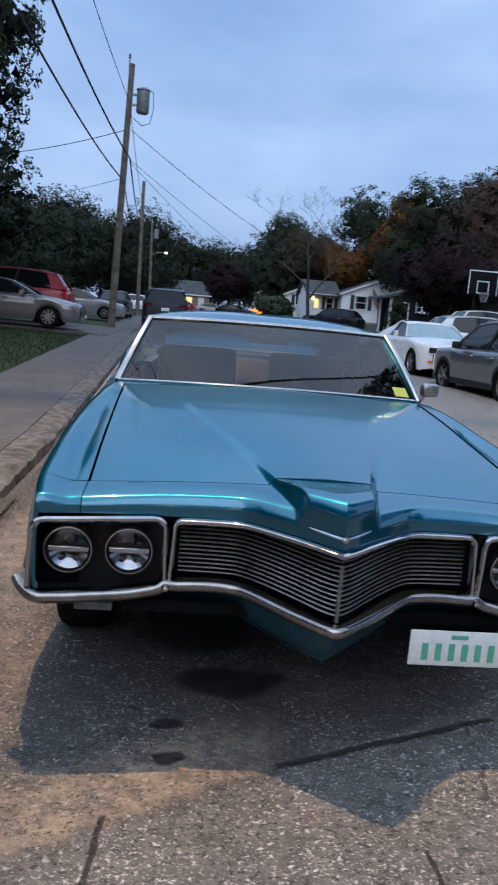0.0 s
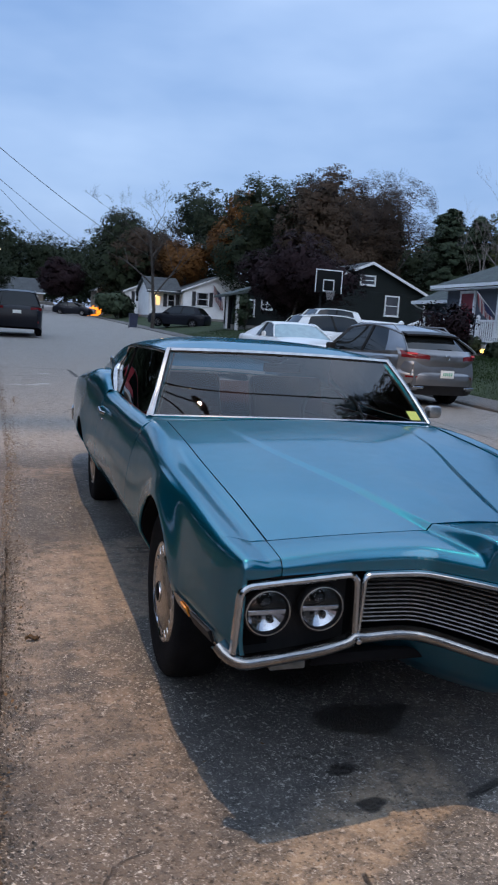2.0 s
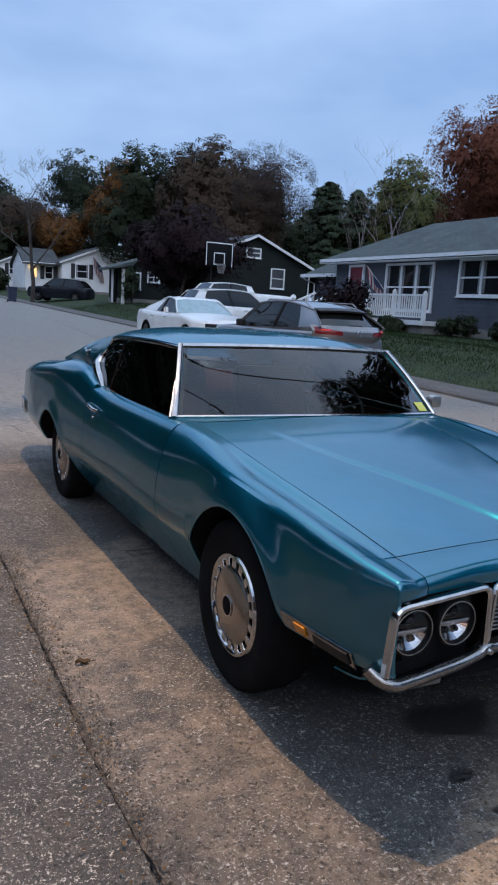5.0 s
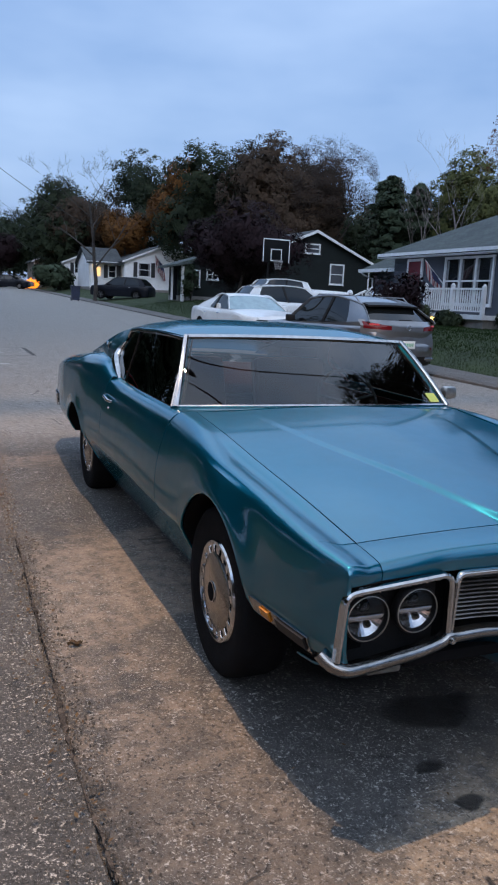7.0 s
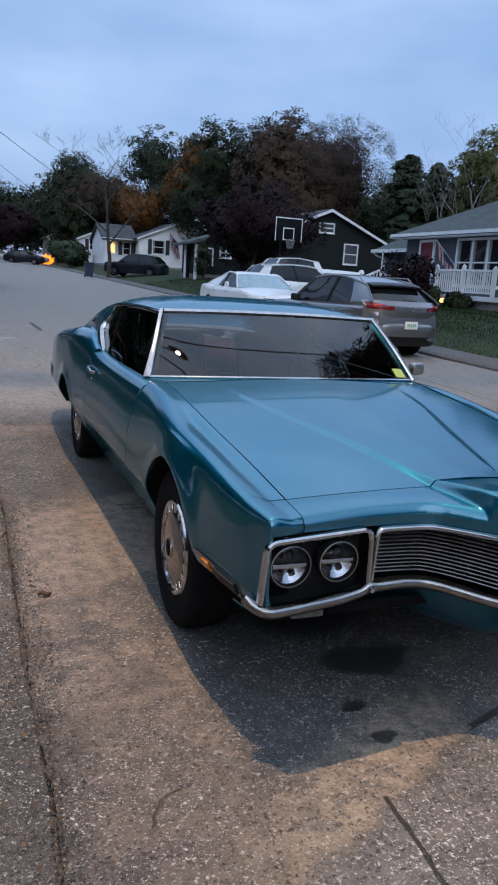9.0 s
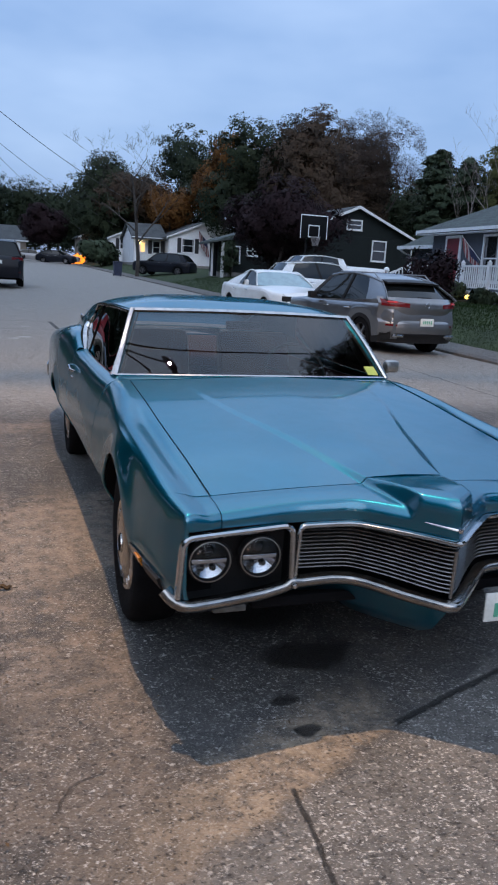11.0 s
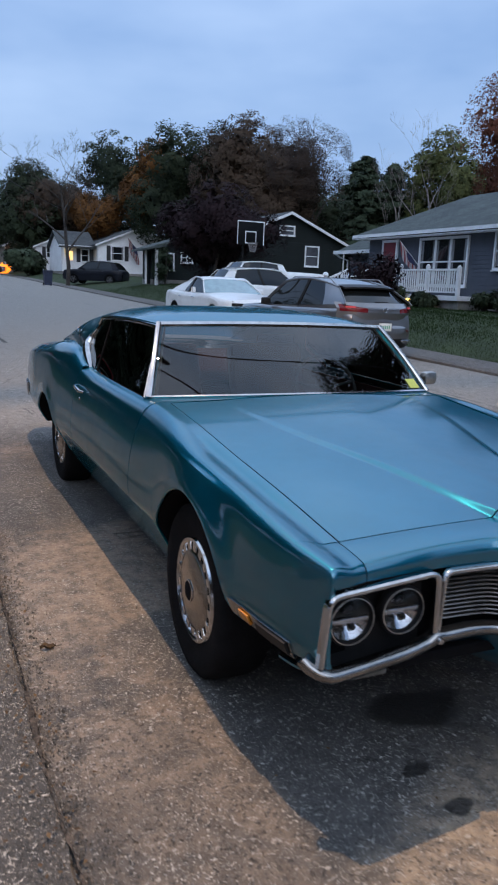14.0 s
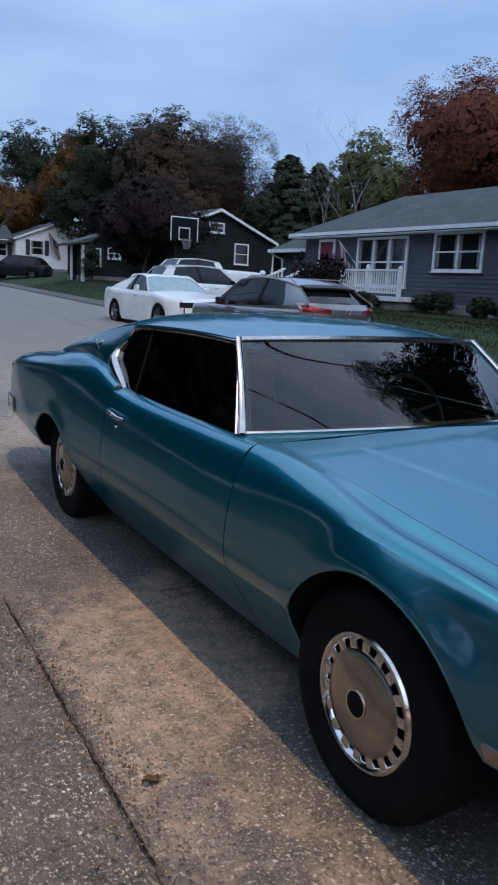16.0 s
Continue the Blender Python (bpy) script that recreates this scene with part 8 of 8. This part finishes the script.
part("rim", tube(bmesh.new(), [(0.23 * math.cos(a), -0.30 + 0.23 * math.sin(a), bz - 1.02) for a in span(0, 2 * math.pi, 21)], 0.012, 6), plain("rim_grey", (0.16, 0.15, 0.15), 0.5, 0.3, 0.2), bk)
net = bmesh.new()
for k in range(12):
    a = 2 * math.pi * k / 12
    for s in (1, -1):
        tube(net, [(0.23 * math.cos(a), -0.30 + 0.23 * math.sin(a), bz - 1.03), (0.17 * math.cos(a + s * 0.26), -0.30 + 0.17 * math.sin(a + s * 0.26), bz - 1.25), (0.13 * math.cos(a), -0.30 + 0.13 * math.sin(a), bz - 1.45)], 0.008, 3, caps=False)
part("net", net, plain("net_cord", (0.30, 0.28, 0.28), 0.9, 0, 0.1), bk)

# flags
FLAG_BLUE = plain("faded_navy_cloth", (0.035, 0.045, 0.11), 0.85, 0, 0.2, 9.0)
FLAG_RED = plain("faded_red_cloth", (0.23, 0.055, 0.065), 0.85, 0, 0.2, 9.0)
FLAG_WHITE = plain("faded_white_cloth", (0.48, 0.47, 0.48), 0.85, 0, 0.15, 9.0)


def flag(label, m, w, h, fold=0.5):
    """A hanging striped flag on a slanted staff: thirteen stripes and a canton; m at the staff's foot, x outwards."""
    f = thing("flag", label, "flag", m)
    part("staff", tube(bmesh.new(), [(0, 0, 0), (w * 0.95, 0, w * 0.72)], 0.015, 8), TRIM, f)

    def at(u, v):
        x = w * (0.25 + 0.70 * u)
        z = w * 0.72 * (0.25 + 0.72 * u) - h * v * (0.85 + 0.1 * math.sin(u * 4))
        return (x - 0.2 * v * w, 0.06 * math.sin(u * 9 + v * 3) * (0.3 + v), z)

    for k in range(13):
        a, b = k / 13, (k + 1) / 13
        part("stripe", sheet(lambda u, v: at(a + (b - a) * u, v), [0, 0.5, 1], span(0.42 if k < 7 else 0.0, 1, 7), 0.003), FLAG_RED if k % 2 == 0 else FLAG_WHITE, f)
    part("canton", sheet(lambda u, v: at(u * 7 / 13, v * 0.42), span(0, 1, 6), span(0, 1, 5), 0.003), FLAG_BLUE, f)
    return f


flag("faded striped flag hanging from a slanted staff on the porch wall", pose(16.95, 23.42, 2.46, 0, 0, 192), 1.25, 0.80)
flag("faded striped flag hanging from the white house", pose(20.2, 77.9, 4.3, 0, 0, 215), 2.0, 1.9)

# wheeled bin, inflatable, garden lamps, lawn clutter
bn = thing("wheeled_bin", "dark blue wheeled refuse bin at the kerb", "bin", Matrix.Translation(G(6.8, 53.6, 0.0)))
BIN_BLUE = plain("dark_blue_plastic", (0.016, 0.024, 0.055), 0.5, 0, 0.2)
bb = bmesh.new()
bmesh.ops.create_cone(bb, cap_ends=True, segments=4, radius1=0.36, radius2=0.44, depth=0.95, matrix=pose(0, 0, 0.55, 0, 0, 45))
part("body", bb, BIN_BLUE, bn)
part("lid", a_box((-0.33, -0.36, 1.025), (0.33, 0.33, 1.10), None, 0.03), BIN_BLUE, bn)
for s in (-1, 1):
    part("wheel", lathe(bmesh.new(), [(0.0, 0.03), (0.11, 0.03), (0.11, -0.03), (0.0, -0.03)], 16, pose(s * 0.26, 0.28, 0.11, 0, 90, 0)), RUBBER, bn)
inf = thing("lit_yard_ornament", "glowing orange blow-up yard ornament", "ornament", Matrix.Translation(G(8.5, 100.0)) @ Matrix.Diagonal((0.85, 0.85, 0.8, 1)))
ib = bmesh.new()
tube(ib, [(-1.4, 0, 0.25), (-1.1, 0, 0.9), (-0.4, 0, 1.2), (0.3, 0, 1.1), (0.9, 0, 1.5), (1.3, 0, 2.3)], [0.22, 0.40, 0.42, 0.34, 0.30, 0.16], 10)
tube(ib, [(-1.3, 0, 0.3), (-0.6, 0.1, 0.35), (0.3, 0, 0.45), (0.9, 0, 0.9)], [0.3, 0.38, 0.36, 0.2], 10)
tube(ib, [(-0.5, 0, 1.2), (-0.3, 0, 1.8)], [0.22, 0.05], 8)
part("lit_body", ib, glow("orange_lit_cloth", (1.0, 0.27, 0.02), 1.6), inf)
part("stake", tube(bmesh.new(), [(-1.0, 0, 0.1), (-1.05, 0, -0.15)], 0.03, 6), BLACK_PLASTIC, inf)
for x, y in ((15.1, 21.4), (14.95, 21.1)):
    gl2_ = thing("garden_lamp", "small lit yellow garden lamp on the lawn", "lamp", Matrix.Translation(G(x, y)), "garden lamps")
    part("stake", tube(bmesh.new(), [(0, 0, -0.1), (0, 0, 0.16)], 0.012, 6), BLACK_PLASTIC, gl2_)
    part("lantern", lathe(bmesh.new(), [(0.0, 0.30), (0.05, 0.28), (0.085, 0.22), (0.06, 0.15), (0.0, 0.14)], 12), glow("yellow_lantern", (1.0, 0.62, 0.12), 3.5), gl2_, "glowing yellow lantern")
orn = thing("lawn_ornament", "pale lawn ornament near the porch steps", "ornament", Matrix.Translation(G(14.6, 26.9)))
part("figure", lathe(bmesh.new(), [(0.0, 1.15), (0.10, 1.10), (0.14, 1.0), (0.08, 0.9), (0.16, 0.75), (0.2, 0.45), (0.24, 0.0), (0.0, 0.0)], 14), TRIM, orn)

# fallen leaves, grit and grass
dr_ = random.Random(77)
lv, lf = [], []
for _ in range(2200):
    if dr_.random() < 0.93:
        y = dr_.uniform(1.8, 14) if dr_.random() < 0.7 else dr_.uniform(-2.4, 1.8) if dr_.random() < 0.55 else dr_.uniform(2, 30)
        x = -1.50 + abs(dr_.gauss(0, 0.055)) * (1 if y > 1.75 else dr_.choice((-1, 1))) + drift(y)
    else:
        x, y = dr_.uniform(-3.0, 3), dr_.uniform(-2, 14)
    s, a = dr_.uniform(0.003, 0.011) * (1.7 if dr_.random() < 0.06 else 1), dr_.uniform(0, 6.28)
    z = road_point(x, y)[2] + 0.012 if x > -1.47 else apron_point(x, y)[2] + 0.012 if y < 1.75 else rise(0, y) + 0.02
    if x < -1.6 + drift(y) and y > 1.75:
        z = walk_left(x, y)[2] + 0.01
    i = len(lv)
    ca, sa = math.cos(a) * s, math.sin(a) * s
    lv += [(x - ca, y - sa, z), (x + sa * 0.6, y - ca * 0.6, z + 0.004), (x + ca, y + sa, z + 0.006), (x - sa * 0.6, y + ca * 0.6, z + 0.003)]
    lf += [(i, i + 1, i + 2), (i, i + 2, i + 3)]
lm = bpy.data.meshes.new("fallen_leaves")
lm.from_pydata(lv, [], lf)
lm.materials.append(LEAF_DRY)
tagged(new("fallen_leaves", lm), "dry fallen leaves and litter along the gutter", "leaves", kind="stuff")

gv, gf = [], []
for _ in range(2600):
    near = dr_.random() < 0.8
    y = dr_.uniform(-2.2, 9)
    x = -1.50 + dr_.gauss(0, 0.06) if near else dr_.uniform(-3.2, -0.9)
    if y > 1.75 and x < -1.5:
        x = -1.5 + abs(dr_.gauss(0, 0.05)) + drift(y)
    s = dr_.uniform(0.003, 0.010)
    z = (road_point(x, y)[2] if x > -1.47 else apron_point(x, y)[2] if y < 1.75 else rise(0, y)) + s * 0.5
    i = len(gv)
    gv += [(x + s, y, z - s), (x - s * 0.5, y + s * 0.8, z - s), (x - s * 0.6, y - s * 0.8, z - s), (x + dr_.uniform(-s, s) * 0.4, y, z + s * 0.8)]
    gf += [(i, i + 1, i + 3), (i + 1, i + 2, i + 3), (i + 2, i, i + 3)]
gm = bpy.data.meshes.new("grit")
gm.from_pydata(gv, [], gf)
gm.materials.append(plain("grit_stone", (0.20, 0.17, 0.14), 0.9, 0, 0.5, 80.0))
tagged(new("grit", gm), "loose grit and crumbled asphalt along the gutter", "gravel", kind="stuff")

# crumbled seam where the driveway meets the street
SEAM_MAT = plain("crumbled_asphalt_and_litter", (0.055, 0.044, 0.036), 0.95, 0, 0.85, 38.0, 1.0, 110.0)


def seam_point(y, k):
    w = 0.002 + 0.030 * noise.noise(Vector((4, y * 2.1, 0))) + 0.018 * noise.noise(Vector((9, y * 13.0, k)))
    c = -1.462 + 0.03 * noise.noise(Vector((2, y * 1.4, 5)))
    x = c + (k - 0.5) * 2 * max(0.0012, w) + 0.010 * noise.noise(Vector((k * 5, y * 31.0, 2)))
    z = max(road_point(x, y)[2], apron_point(x, y)[2]) if y < 1.75 else road_point(x, y)[2]
    return (x, y, z + 0.002 + (0.010 * (0.5 + noise.noise(Vector((x * 30, y * 30, 1)))) if 0 < k < 1 else -0.012))


tagged(part("gutter_debris", sheet(seam_point, span(-2.6, 1.75, 260), [0, 0.2, 0.4, 0.6, 0.8, 1.0]), SEAM_MAT), "dark crumbled asphalt and leaf litter along the driveway edge", "debris", kind="stuff")
cv, cf = [], []
for _ in range(3200):
    y = dr_.uniform(-2.4, 1.8)
    x = -1.47 + dr_.gauss(0, 0.06)
    s = dr_.uniform(0.0015, 0.0055) * (1.6 if dr_.random() < 0.08 else 1)
    z = max(road_point(x, y)[2], apron_point(x, y)[2] if y < 1.75 else 0) + s * 0.6
    i = len(cv)
    ring_ = [(x + s * dr_.uniform(0.6, 1.1) * math.cos(a), y + s * dr_.uniform(0.6, 1.1) * math.sin(a), z - s) for a in (0.2, 1.5, 2.8, 4.2, 5.4)]
    cv += ring_ + [(x + dr_.uniform(-0.4, 0.4) * s, y + dr_.uniform(-0.4, 0.4) * s, z + s * 0.5)]
    cf += [(i + k, i + (k + 1) % 5, i + 5) for k in range(5)]
cm = bpy.data.meshes.new("asphalt_crumbs")
cm.from_pydata(cv, [], cf)
cm.materials.append(plain("broken_asphalt", (0.10, 0.085, 0.07), 0.95, 0, 0.6, 30.0))
tagged(new("asphalt_crumbs", cm), "loose crumbs of broken asphalt by the driveway edge", "gravel", kind="stuff")

tv, tf = [], []


def blades(n, x0, x1, y0, y1, h):
    for _ in range(n):
        x, y = dr_.uniform(x0, x1), dr_.uniform(y0, y1)
        x += drift(y) if x < 0 else 0.0
        z = rise(x, y) + (0.10 if x < 0 and x > -3.1 else 0.0)
        a, k = dr_.uniform(0, 6.28), dr_.uniform(0.6, 1.3) * h
        i = len(tv)
        dx, dy = math.cos(a), math.sin(a)
        tv.extend([(x - dx * 0.008, y - dy * 0.008, z - 0.02), (x + dx * 0.008, y + dy * 0.008, z - 0.02), (x + dy * k * 0.5, y - dx * k * 0.5, z + k)])
        tf.append((i, i + 1, i + 2))


blades(26000, -9.0, -3.0, 5.5, 21.5, 0.07)
blades(42000, 8.85, 16.8, 8.0, 22.0, 0.045)
blades(8000, 8.85, 14.0, 29.5, 46.0, 0.08)
tm_ = bpy.data.meshes.new("grass")
tm_.from_pydata(tv, [], tf)
tm_.materials.append(GRASS_BLADE)
tagged(new("grass", tm_), "short green lawn grass blades", "grass", kind="stuff")

leaf_c = thing("fallen_leaf", "curled dry brown leaf lying in the sandy gutter", "leaf", Matrix.Translation((-1.34, 0.33, road_point(-1.34, 0.33)[2])))
part("blade", sheet(lambda u, v: (0.065 * (u - 0.5) * (1 - 0.3 * v), 0.03 * (v - 0.5) * (1 - abs(2 * u - 1) ** 2), 0.004 + 0.016 * (2 * v - 1) ** 2 + 0.006 * math.sin(u * 7)), span(0, 1, 9), span(0, 1, 5), 0.001), plain("dry_leaf", (0.11, 0.065, 0.03), 0.85, 0, 0.3, 60.0), leaf_c)
part("stem", tube(bmesh.new(), [(0.03, 0, 0.008), (0.055, 0.006, 0.006)], 0.0015, 5), BARK, leaf_c)
